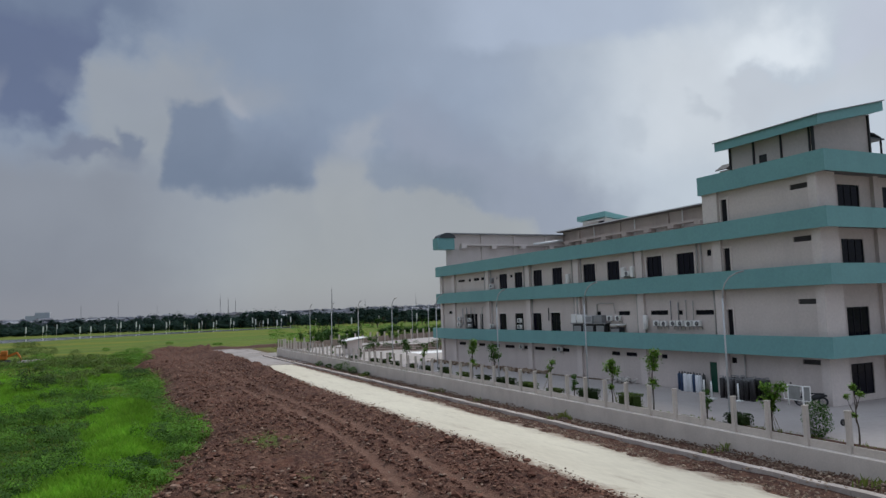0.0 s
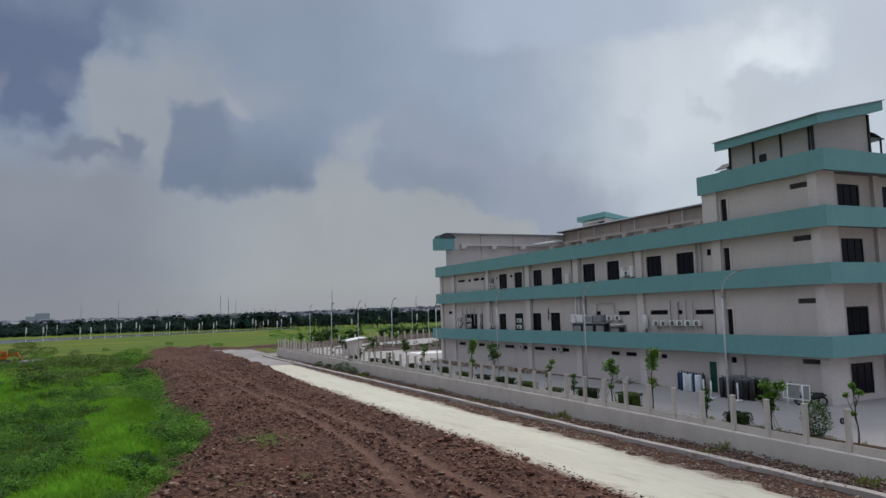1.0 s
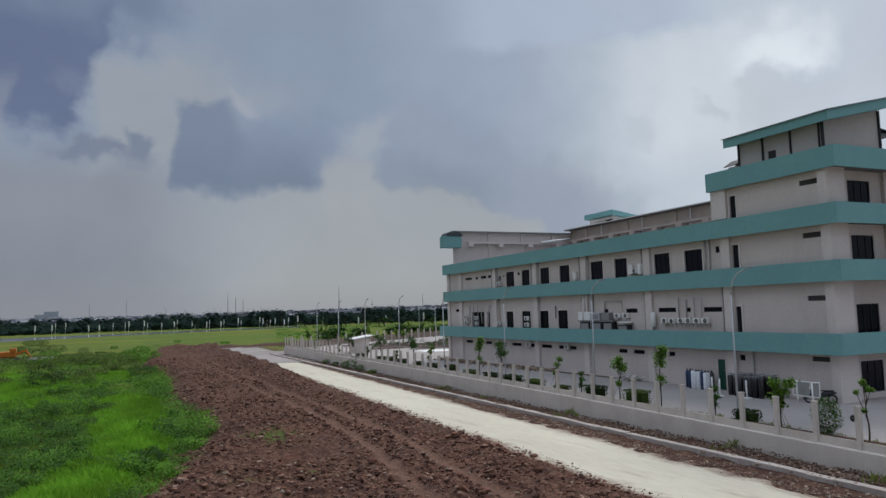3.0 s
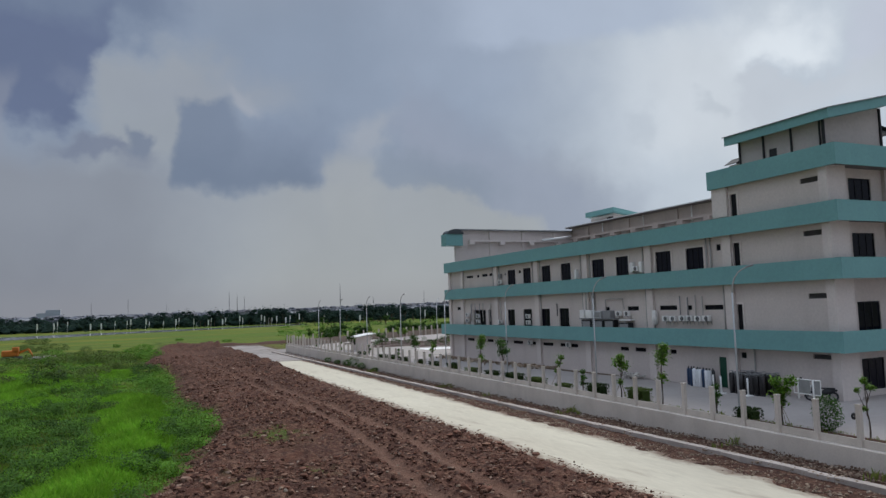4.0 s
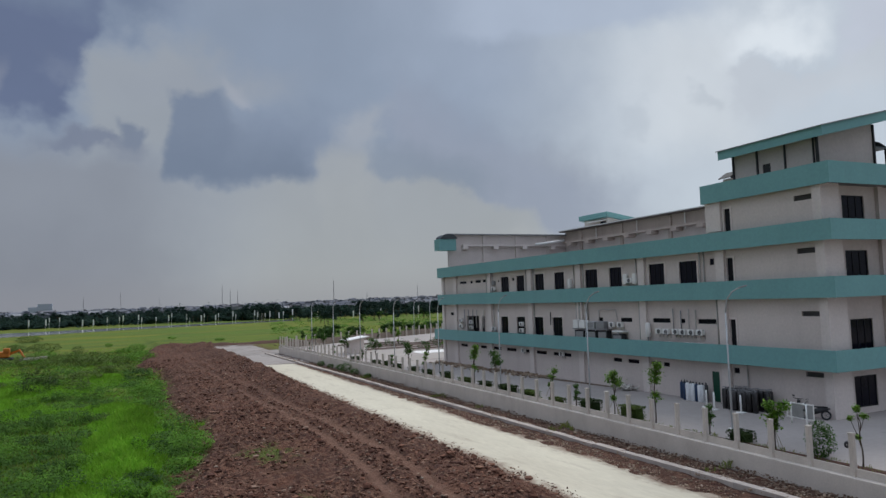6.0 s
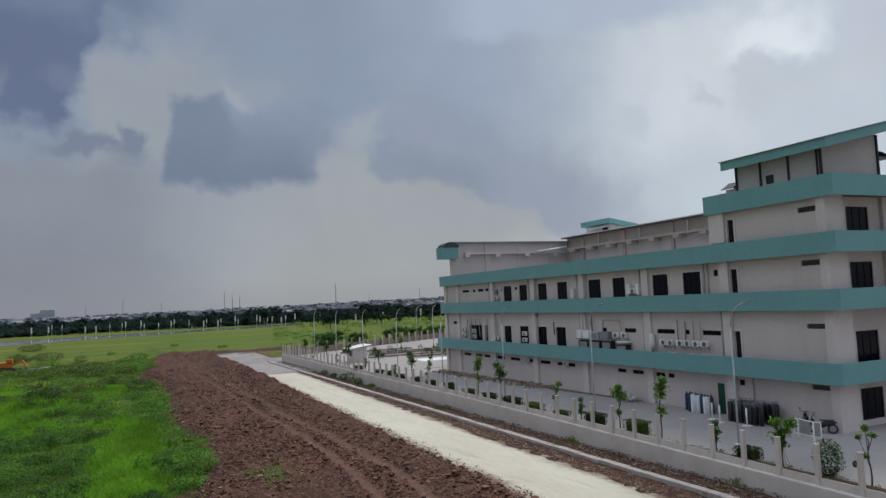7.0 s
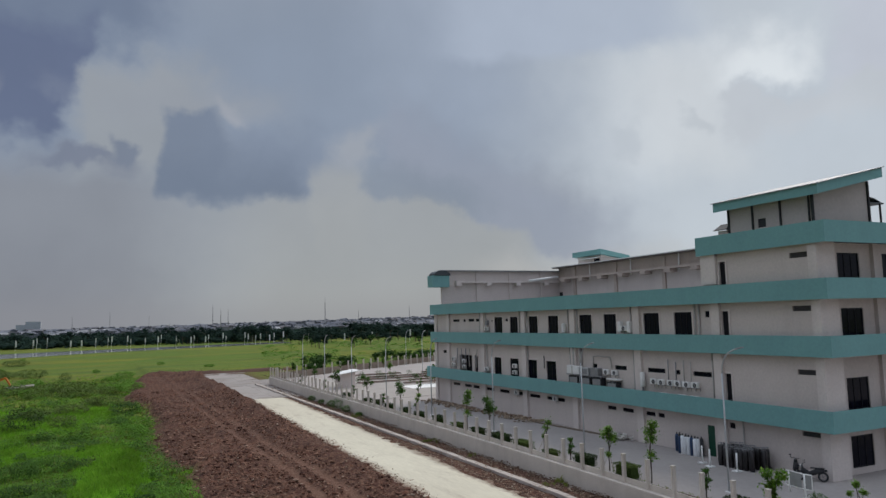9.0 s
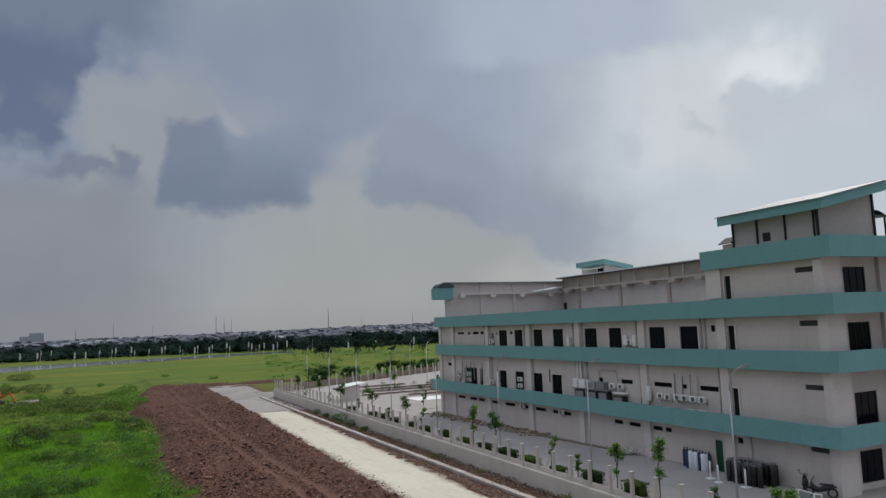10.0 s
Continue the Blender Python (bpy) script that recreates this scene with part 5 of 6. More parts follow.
def hedge(y, w, h, mat, label):
    n = int(800 * w)
    c = np.column_stack((rng.uniform(-0.42, 0.42, n), rng.uniform(-w / 2, w / 2, n), rng.uniform(0.02, h, n)))
    shell = rng.integers(0, 3, n)
    c[shell == 0, 0] = np.sign(c[shell == 0, 0]) * rng.uniform(0.36, 0.45, (shell == 0).sum())
    c[shell == 1, 2] = h * rng.uniform(0.9, 1.04, (shell == 1).sum())
    v, f = leaf_cloud(c, rng.uniform(0.08, 0.16, n), rng, 0.0, 0.6)
    core = np.array([(i * 0.28, j * (w / 2 - 0.14), k) for k in (0, h - 0.14) for i in (-1, 1) for j in (-1, 1)])
    v = np.concatenate((v, core))
    f = f.tolist() + [[4 * n + i for i in q] for q in ((0, 1, 3, 2), (4, 6, 7, 5), (0, 4, 5, 1), (2, 3, 7, 6), (0, 2, 6, 4), (1, 5, 7, 3))]
    o = tagged(new("hedge", leaf_mesh("hedge", v, f, mat)), label, "hedge", "clipped hedges")
    o.location = (33.75, y, YZ + 0.03)


for y, w, h, m in [(27.7, 1.25, 0.55, 1), (36.3, 1.7, 0.8, 0), (40.6, 1.7, 0.72, 1), (44.6, 1.2, 0.4, 0), (48.3, 2.0, 0.55, 0), (51.8, 2.2, 0.65, 1), (55.7, 1.6, 0.6, 1), (59.6, 1.4, 0.6, 0), (63.6, 1.6, 0.8, 1), (68.2, 1.4, 0.7, 1), (72.0, 1.3, 0.7, 1), (76.8, 1.5, 0.7, 1), (80.5, 1.3, 0.8, 1), (84, 1.5, 0.7, 1), (92, 1.5, 0.7, 1)]:
    hedge(y, w, h, LEAF_HEDGE if m else LEAF_OLIVE, "dark green clipped block hedge in the bed" if m else "olive green loosely clipped hedge in the bed")


# ---- street lamps ----
def street_lamp():
    root = new("street_lamp")
    tagged(root, "tall white steel street lamp with a curved arm", "street lamp", "yard street lamps")
    b = bm_new()
    tube(b, [(0, 0, 0), (0, 0, 3), (0, 0, 6.6)], [0.062, 0.054, 0.045], 8)
    part("pole", b, GALV, root, smooth=True)
    b = bm_new()
    tube(b, [(0, -0.02, 6.6), (0, -0.06, 7.0), (0, -0.22, 7.4), (0, -0.55, 7.75), (0, -0.95, 7.93), (0, -1.2, 7.99)], [0.05, 0.047, 0.044, 0.042, 0.04, 0.04], 8)
    part("arm", b, GALV, root, "curved lamp arm", smooth=True)
    b = bm_new()
    beam(b, (0, -1.1, 7.98), (0, -1.6, 8.08), 0.16, 0.07)
    part("lamp_head", b, GREY_METAL, root, "flat grey lamp head", bevel=0.015)
    b = bm_new()
    cube(b, -0.17, 0.17, -0.17, 0.17, 0, 0.06)
    part("base_plate", b, WHITE, root, bevel=0.01)
    return root


lamp = street_lamp()
lamp.location = (36.0, 30.4, YZ)
for k in range(1, 8):
    copy_thing(lamp, pose(36.0, 30.4 + 13.25 * k, YZ))
for k, (x, y) in enumerate([(66, 149), (58, 122)]):
    copy_thing(lamp, pose(x, y, YZ, 0, 0, 90 + 40 * k))


# ---- gas cylinders ----
def cylinder_thing(mat, label):
    root = new("gas_cylinder")
    tagged(root, label, "gas cylinder", "gas cylinders by the wall")
    b = bm_new()
    prof = [(0, 0.125), (0.02, 0.14), (1.25, 0.14), (1.32, 0.125), (1.36, 0.09), (1.38, 0.055)]
    tube(b, [(0, 0, z) for z, r in prof], [r for z, r in prof], 12)
    part("body", b, mat, root, smooth=True)
    b = bm_new()
    tube(b, [(0, 0, 1.36), (0, 0, 1.42), (0, 0, 1.53)], [0.05, 0.05, 0.035], 8)
    part("valve_cap", b, BLACK, root, "dark valve cap", smooth=True)
    return root


CYL_DARK = material("dark_cylinder_paint", (0.055, 0.055, 0.06), (0.04, 0.04, 0.045), 2, 0.5, 0.05, per_object=0.4)
CYL_WHITE = material("pale_cylinder_paint", (0.82, 0.84, 0.87), None, 2, 0.45, 0.04, per_object=0.1)
CYL_BLUE = material("blue_cylinder_paint", (0.03, 0.06, 0.13), None, 2, 0.45, 0.04)
dark = cylinder_thing(CYL_DARK, "tall dark grey steel gas cylinder standing by the wall")
pale = cylinder_thing(CYL_WHITE, "tall pale bluish white steel gas cylinder")
blue = cylinder_thing(CYL_BLUE, "tall dark blue steel gas cylinder")
pk = [0, 0, 0]


def stand(src, x, y):
    copy_thing(src, pose(x, y, YZ, 0, 0, rand(0, 360)) @ Matrix.Diagonal((1, 1, rand(0.84, 0.95), 1)))


# upright lighter streaks in the colour stand in for highlights
VESSEL = material("streaked_dark_steel", (0.075, 0.07, 0.072), (0.010, 0.009, 0.011), 7, 0.34, 0.05, metal=0.5, per_object=0.5, stretch=(1, 1, 0.15), spec=0.5)
vessel = new("gas_vessel")
tagged(vessel, "fat dark steel gas vessel with a ring guard", "gas vessel", "gas vessels by the wall")
b = bm_new()
prof = [(0.10, 0.15), (0.14, 0.185), (1.30, 0.185), (1.38, 0.15), (1.41, 0.08)]
tube(b, [(0, 0, z) for z, r in prof], [r for z, r in prof], 14)
part("body", b, VESSEL, vessel, smooth=True)
b = bm_new()
ring = [(0.13 * math.cos(2 * math.pi * k / 12), 0.13 * math.sin(2 * math.pi * k / 12), 1.52) for k in range(13)]
tube(b, ring, 0.018, 5, False)
for k in range(3):
    tube(b, [(0.13 * math.cos(2.1 * k), 0.13 * math.sin(2.1 * k), 1.36), (0.13 * math.cos(2.1 * k), 0.13 * math.sin(2.1 * k), 1.52)], 0.015, 5)
part("ring_guard", b, GREY_METAL, vessel, "grey steel ring guard")
b = bm_new()
tube(b, [(0, 0, 0), (0, 0, 0.12)], [0.17, 0.15], 14)
part("foot_ring", b, BLACK, vessel, "black foot ring")
for k in range(30):
    x, y = 41.25 + 0.42 * (k % 4) + rand(-0.05, 0.05), 32.95 + 0.42 * (k // 4) + 0.12 * (k % 4) + rand(-0.06, 0.06)
    if k in (0, 1, 5):
        continue
    stand(vessel, x, y)
for j in range(3):
    stand(blue if j == 1 else dark, 41.95 + 0.25 * j, 36.45 + 0.05 * j)
for j in range(7):
    stand(blue if j in (2, 6) else pale, 42.1 + rand(-0.02, 0.02), 38.75 + 0.29 * j)
    stand(dark, 42.45, 38.75 + 0.30 * j)
for j in range(2):
    stand(blue if j % 2 else dark, 42.5, 40.9 + 0.3 * j)
for o in (dark, pale, blue, vessel):
    for c in list(o.children_recursive):
        bpy.data.objects.remove(c)
    bpy.data.objects.remove(o)

# bollards on flat bases
for k, (x, y) in enumerate([(40.7, 37.0), (40.2, 35.85), (40.55, 33.95)]):
    root = thing("bollard", x, y, YZ, "white post on a flat square base in the yard", "bollard", "yard bollards")
    b = bm_new()
    cube(b, x - 0.24, x + 0.24, y - 0.24, y + 0.24, YZ, YZ + 0.08)
    part("base", b, WHITE, root, bevel=0.02)
    b = bm_new()
    tube(b, [(x, y, YZ + 0.08), (x, y, YZ + 1.15)], 0.06, 10)
    part("post", b, WHITE, root, smooth=True)


# ---- motorcycles and barrier ----
def torus(bm, c, R, r, n=20, m=6):
    rings = []
    for i in range(n):
        a = 2 * math.pi * i / n
        rings.append([bm.verts.new((c[0], c[1] + (R + r * math.cos(q)) * math.cos(a), c[2] + (R + r * math.cos(q)) * math.sin(a)) if True else None) for q in (2 * math.pi * j / m for j in range(m))])
        for j, v in enumerate(rings[-1]):
            v.co.x += r * math.sin(2 * math.pi * j / m)
    for i in range(n):
        for j in range(m):
            bm.faces.new((rings[i][j], rings[(i + 1) % n][j], rings[(i + 1) % n][(j + 1) % m], rings[i][(j + 1) % m]))


def motorcycle(paint, label):
    root = new("motorcycle")
    tagged(root, label, "motorcycle", "motorcycles parked by the wall")
    for y in (-0.62, 0.62):
        b = bm_new()
        torus(b, (0, y, 0.29), 0.24, 0.05)
        w = part("wheel", b, BLACK, root, "black tyre", smooth=True)
        b = bm_new()
        torus(b, (0, y, 0.29), 0.185, 0.018, 16, 4)
        for k in range(5):
            a = 2 * math.pi * k / 5
            beam(b, (0, y, 0.29), (0, y + 0.18 * math.cos(a), 0.29 + 0.18 * math.sin(a)), 0.02, 0.03, (1, 0, 0))
        part("rim", b, GREY_METAL, w)
    b = bm_new()
    rings = []
    for y, zl, zh, w in ((-0.85, 0.62, 0.70, 0.05), (-0.55, 0.52, 0.74, 0.11), (-0.2, 0.36, 0.72, 0.13), (0.1, 0.30, 0.55, 0.14), (0.34, 0.36, 0.70, 0.14), (0.52, 0.52, 0.92, 0.10)):
        rings.append([b.verts.new(p) for p in ((-w, y, zl), (w, y, zl), (w * 0.8, y, zh), (-w * 0.8, y, zh))])
    for p, q in zip(rings, rings[1:]):
        for k in range(4):
            b.faces.new((p[k], p[(k + 1) % 4], q[(k + 1) % 4], q[k]))
    b.faces.new(rings[0][::-1])
    b.faces.new(rings[-1])
    part("body", b, paint, root, smooth=True)
    b = bm_new()
    cube(b, -0.12, 0.12, -0.72, 0.05, 0.72, 0.80)
    part("seat", b, BLACK, root, "black padded seat", bevel=0.03)
    b = bm_new()
    tube(b, [(0, 0.62, 0.29), (0, 0.52, 0.65), (0, 0.44, 0.98)], 0.03, 6)
    part("fork", b, GREY_METAL, root)
    b = bm_new()
    tube(b, [(-0.33, 0.34, 1.02), (-0.1, 0.44, 0.99), (0.1, 0.44, 0.99), (0.33, 0.34, 1.02)], 0.016, 6)
    part("handlebar", b, BLACK, root)
    for x in (-0.25, 0.25):
        b = bm_new()
        tube(b, [(x, 0.38, 1.0), (x * 1.25, 0.36, 1.16)], 0.008, 5)
        cube(b, x * 1.25 - 0.06, x * 1.25 + 0.06, 0.345, 0.36, 1.13, 1.21)
        part("mirror", b, BLACK, root)
    b = bm_new()
    cube(b, -0.08, 0.08, 0.52, 0.60, 0.80, 0.93)
    part("headlight", b, WHITE, root, "clear headlight", bevel=0.02)
    return root


bike_dark = motorcycle(BLACK, "black step-through motorcycle parked beside the wall")
bike_dark.matrix_basis = pose(42.05, 29.85, YZ, 0, 7, 30)
bike_white = motorcycle(BLACK, "black scooter parked beside the wall")
bike_white.matrix_basis = pose(42.5, 31.3, YZ, 0, 6, -46)

# white framed boards on posts inside the fence
SCREEN = material("grey_mesh_panel", (0.33, 0.33, 0.33), None, 3, 0.7, 0.05)
boards = thing("notice_frame", 34.75, 24.8, YZ, "white tubular frame on posts with two grey panels", "notice frame")
PA, PB, PC, PD = Vector((35.05, 25.62, 0)), Vector((34.87, 24.62, 0)), Vector((34.98, 24.30, 0)), Vector((34.98, 25.82, 0))
up = Vector((0, 0, 1))
for p, foot in ((PA, 1.25), (PB, YZ)):
    b = bm_new()
    tube(b, [p + up * foot, p + up * 1.4, p + up * 2.28], 0.045, 8)
    part("post", b, WHITE, boards, smooth=True)
for p, q in ((PA, PB), (PB, PC), (PD, PA)):
    for z in (1.55, 2.26):
        b = bm_new()
        tube(b, [p + up * z, q + up * z], 0.03, 6)
        part("rail", b, WHITE, boards)
for p in (PC, PD):
    b = bm_new()
    tube(b, [p + up * 1.55, p + up * 2.26], 0.03, 6)
    part("stile", b, WHITE, boards)
for p, q in ((PA, PA.lerp(PB, 0.8)), (PB, PC)):
    b = bm_new()
    beam(b, p + up * 1.9, q + up * 1.9, 0.012, 0.66)
    part("panel", b, SCREEN, boards, "grey mesh panel")
b = bm_new()
torus(b, (0, 0, 0), 0.10, 0.05, 20, 8)
coil = solid("cable_coil", b, BLACK, "small black cable coil hung on a fence post", "cable coil", smooth=True)
coil.matrix_basis = pose(32.98, 21.2, 1.14, 0, 4, 90)
b = bm_new()
cube(b, 43.4, 47.4, 24.4, 24.9, YZ + 0.004, YZ + 0.012)
YELLOW = material("yellow_road_paint", (0.55, 0.40, 0.12), None, 1, 0.7, 0.05)
solid("floor_mark", b, YELLOW, "worn yellow painted line on the yard", "floor marking", kind="structure")

# debris against the wall
spots = []
for k in range(900):
    y = rand(59, 83)
    x = 42.7 - abs(random.gauss(0, 0.9)) - 0.6 * (y > 70)
    s = 0.05 + 0.16 * rand(0, 1) ** 2
    spots.append((x, y, YZ + s * 0.4 + 0.12 * rand(0, 1), s))
scatter_lumps("wall_rubble", STONE, spots, "heap of broken rubble along the wall foot", "rubble")
spots = [(42.2 + random.gauss(0, 0.3), 47.4 + random.gauss(0, 0.7), YZ + rand(0.05, 0.4), rand(0.08, 0.22)) for k in range(70)]
PALE_BAG = island_material("pale_debris", [(0.5, 0.48, 0.45), (0.35, 0.33, 0.31), (0.6, 0.57, 0.52), (0.25, 0.22, 0.20)])
scatter_lumps("building_debris", PALE_BAG, spots, "small heap of pale building debris by the wall", "debris")
WOOD = material("old_timber", (0.20, 0.155, 0.115), None, 1.5, 0.85, 0.2, grain=20, stretch=(1, 0.1, 1))
for k in range(5):
    b = bm_new()
    y = 49 + 2.1 * k
    beam(b, (42.5 - 0.15 * k, y, YZ + 0.06), (42.3 - 0.1 * k, y + 2.6, YZ + 0.07), 0.16, 0.1)
    solid("timber", b, WOOD, "weathered timber baulk lying along the wall", "timber", "timbers by the wall")


# ---- machines on the walls ----
def ac_unit(w=0.60, h=0.45, d=0.28):
    """Outdoor air-conditioning unit with a round fan grille, facing -x."""
    root = new("air_conditioner")
    tagged(root, "white outdoor air-conditioning unit with a round fan", "air conditioner", "outdoor units on the facade")
    b = bm_new()
    cube(b, -d / 2, d / 2, -w / 2, w / 2, 0.04, h)
    part("casing", b, WHITE, root, bevel=0.02)
    b = bm_new()
    torus(b, (-d / 2 - 0.012, -w * 0.12, h * 0.52), h * 0.36, 0.02, 18, 4)
    for k in range(6):
        a = math.pi * k / 6
        r = h * 0.36
        beam(b, (-d / 2 - 0.012, -w * 0.12 - r * math.cos(a), h * 0.52 - r * math.sin(a)), (-d / 2 - 0.012, -w * 0.12 + r * math.cos(a), h * 0.52 + r * math.sin(a)), 0.012, 0.012, (1, 0, 0))
    part("fan_grille", b, GREY_METAL, root, "grey round fan grille")
    b = bm_new()
    n = 18
    ring = [b.verts.new((-d / 2 - 0.003, -w * 0.12 + h * 0.34 * math.cos(2 * math.pi * k / n), h * 0.52 + h * 0.34 * math.sin(2 * math.pi * k / n))) for k in range(n)]
    back = [b.verts.new(v.co + Vector((0.02, 0, 0))) for v in ring]
    b.faces.new(ring)
    for k in range(n):
        b.faces.new((ring[k], ring[(k + 1) % n], back[(k + 1) % n], back[k]))
    part("fan_opening", b, BLACK, root, "dark fan opening")
    for y in (-w * 0.36, w * 0.36):
        b = bm_new()
        beam(b, (-d / 2, y, 0.02), (d / 2 + 0.12, y, 0.02), 0.04, 0.04)
        beam(b, (d / 2 + 0.1, y, -0.22), (d / 2 + 0.1, y, 0.02), 0.04, 0.03, (1, 0, 0))
        part("bracket", b, GREY_METAL, root, "steel wall bracket")
    return root


unit = ac_unit()
unit.matrix_basis = pose(42.72, 43.55, 4.74)
LEDGE1, LEDGE2 = 3.32, 7.67
UNITS = [(42.72, 42.75, 4.72), (42.72, 41.75, 4.74), (42.72, 41.0, 4.74), (42.72, 40.15, 4.73), (42.72, 39.3, 4.74),
         (42.72, 64.1, 4.95), (42.72, 64.1, 4.3), (42.70, 69.75, 8.75), (42.70, 46.75, 8.8),
         (42.72, 75.4, 4.35), (42.72, 75.4, 5.0), (42.72, 78.2, 4.5), (42.72, 78.2, 5.15), (42.72, 70.0, 4.35), (42.72, 63.9, 2.28), (42.72, 57.0, 2.28),
         (42.72, 49.3, 5.15), (42.72, 48.2, 5.15)]
for x, y, z in UNITS:
    copy_thing(unit, pose(x, y, z))
for y in (42.6, 40.5, 39.35, 48.6, 71.3, 76.8):
    copy_thing(unit, pose(42.62, y, LEDGE1 - 0.02) @ Matrix.Diagonal((1, 1.25, 2.05, 1)))


def tall_box(x, y, z, w, d, h, mat, label):
    root = thing("equipment_cabinet", x, y, z, label, "cabinet", "equipment on the canopy ledge")
    b = bm_new()
    cube(b, x - d / 2, x + d / 2, y - w / 2, y + w / 2, z, z + h)
    part("casing", b, mat, root, bevel=0.03)
    b = bm_new()
    cube(b, x - d / 2 - 0.012, x - d / 2 - 0.002, y - w * 0.4, y + w * 0.4, z + h * 0.15, z + h * 0.85)
    part("front_panel", b, GREY_METAL if mat is not WHITE else WHITE, root)
    return root


for y, z, w, h in ((55.3, 8.65, 0.35, 0.85), (47.35, 8.75, 0.38, 0.85), (46.2, 8.7, 0.36, 0.9)):
    tall_box(42.82, y, z, w, 0.30, h, WHITE, "white narrow wall cabinet beside a window")
tall_box(42.82, 69.9, 9.4, 0.5, 0.3, 0.5, GREY_METAL, "grey cable box fixed above an outdoor unit")
# white water tank
tank = thing("water_heater", 42.62, 44.75, 4.5, "white upright cylindrical tank on the ledge", "tank")
b = bm_new()
prof = [(4.50, 0.16), (4.53, 0.2), (5.55, 0.2), (5.62, 0.16)]
tube(b, [(42.66, 44.75, z) for z, r in prof], [r for z, r in prof], 14)
part("body", b, WHITE, tank, smooth=True)
b = bm_new()
tube(b, [(42.66, 44.75, LEDGE1), (42.66, 44.75, 4.5)], 0.05, 8)
part("stand", b, GREY_METAL, tank)
# machine platform on the canopy
platform = thing("machine_platform", 42.6, 51.3, LEDGE1, "dark steel platform carrying cooling machines", "platform")
for y in (48.2, 49.7, 51.2, 52.7, 54.3):
    b = bm_new()
    cube(b, 42.42, 42.48, y - 0.03, y + 0.03, LEDGE1, 4.92)
    part("leg", b, GALV, platform)
b = bm_new()
cube(b, 42.38, 42.95, 49.6, 54.6, 4.92, 5.0)
part("deck", b, GREY_METAL, platform)
for y, w, z, h, m, lab in ((54.2, 0.7, 5.0, 0.75, WHITE, "white boxed cooling machine on a platform"), (53.2, 0.9, 5.0, 0.72, WHITE, "white boxed cooling machine on a platform"), (52.0, 1.2, 5.0, 0.62, GALV, "grey steel air handling box on a platform"), (50.6, 1.1, 5.0, 0.66, GREY_METAL, "grey steel air handling box on a platform"),
                        (53.6, 1.4, 4.05, 0.8, BLACK, "black boxed chiller under the platform"), (51.9, 1.5, 4.05, 0.8, BLACK, "black boxed chiller under the platform"), (50.3, 1.3, 4.05, 0.82, BLACK, "black boxed chiller under the platform"), (48.3, 1.3, 4.0, 0.62, BLACK, "black boxed chiller on the ledge")):
    tall_box(42.66, y, z, w, 0.5, h, m, lab)
b = bm_new()
cube(b, 42.4, 42.95, 47.5, 48.95, 4.78, 4.9)
solid("machine_cover", b, WHITE, "pale sheet cover over a ledge machine", "cover", bevel=0.02)
PIPE = material("pale_pipe", (0.45, 0.43, 0.41), None, 2, 0.6, 0.03)


def pipe(points, r, mat, label):
    b = bm_new()
    tube(b, points, r, 7)
    solid("pipe", b, mat, label, "pipe", "pipes on the facade", smooth=True)


for y, z0, z1, r, m in ((53.95, 5.7, 7.3, 0.16, PIPE), (53.0, 5.7, 7.25, 0.16, PIPE), (41.3, 5.2, 6.55, 0.05, GREY_METAL), (42.1, 5.2, 6.7, 0.04, GREY_METAL), (40.5, 5.2, 6.7, 0.04, PIPE), (39.8, 5.2, 6.6, 0.04, PIPE), (58.85, 5.2, 6.4, 0.05, BLACK)):
    pipe([(42.86, y, z0), (42.86, y, (z0 + z1) / 2), (42.86, y, z1)], r, m, "upright pale service pipe on the wall" if m is PIPE else "upright grey service pipe on the wall")
pipe([(42.86, 51.2, 5.7), (42.86, 51.2, 6.6), (42.86, 50.5, 6.68), (42.86, 48.9, 6.62), (42.86, 48.7, 5.75)], 0.045, PIPE, "bent pale service pipe looping over a window")
for y in (38.75, 39.15, 46.1, 53.35, 54.75, 61.75, 63.2, 70.3, 71.7):
    pipe([(42.9, y, 7.7), (42.9, y, 9.2), (42.9, y, 10.8)], 0.055, PIPE, "painted rainwater pipe beside a column")
for y in (37.75, 45.95, 54.6, 61.8, 70.2):
    pipe([(42.9, y, 3.3), (42.9, y, 5.3), (42.9, y, 7.4)], 0.055, PIPE, "painted rainwater pipe beside a column")
pipe([(42.9, 35.4, 0.15), (42.9, 35.4, 1.6), (42.9, 35.4, 3.0)], 0.05, PIPE, "painted rainwater pipe by the wall foot")
for y in (72.6, 74.3, 75.2, 76.2, 77.3):
    pipe([(42.84, y, 4.6), (42.84, y + 0.1, 5.6), (42.84, y + rand(-0.3, 0.3), 6.7)], 0.05, GREY_METAL if y > 75 else PIPE, "bundled service pipe in the machine bay")


# ---- far yard: shed, parking bays, back fence ----
shed = thing("guard_shed", 39, 108, YZ, "small beige shed with a tilted white roof", "shed")
b = bm_new()
for u0, u1, v0, v1 in cells((106.4, YZ), (109.2, 2.2), [(107.2, 108.6, 1.0, 1.9)]):
    cube(b, 37.6, 37.75, u0, u1, v0, v1)
cube(b, 37.75, 39.8, 106.4, 106.55, YZ, 2.3)
cube(b, 37.75, 39.8, 109.05, 109.2, YZ, 2.3)
cube(b, 39.65, 39.8, 106.55, 109.05, YZ, 2.5)
part("wall", b, WALL_LIGHT, shed)
b = bm_new()
beam(b, (36.9, 107.8, 2.2), (40.5, 107.8, 2.7), 3.9, 0.1)
part("roof", b, WHITE, shed, "tilted white sheet roof")
b = bm_new()
cube(b, 37.64, 37.7, 107.2, 108.6, 1.0, 1.9)
part("window", b, GLASS, shed)
bays = bm_new()
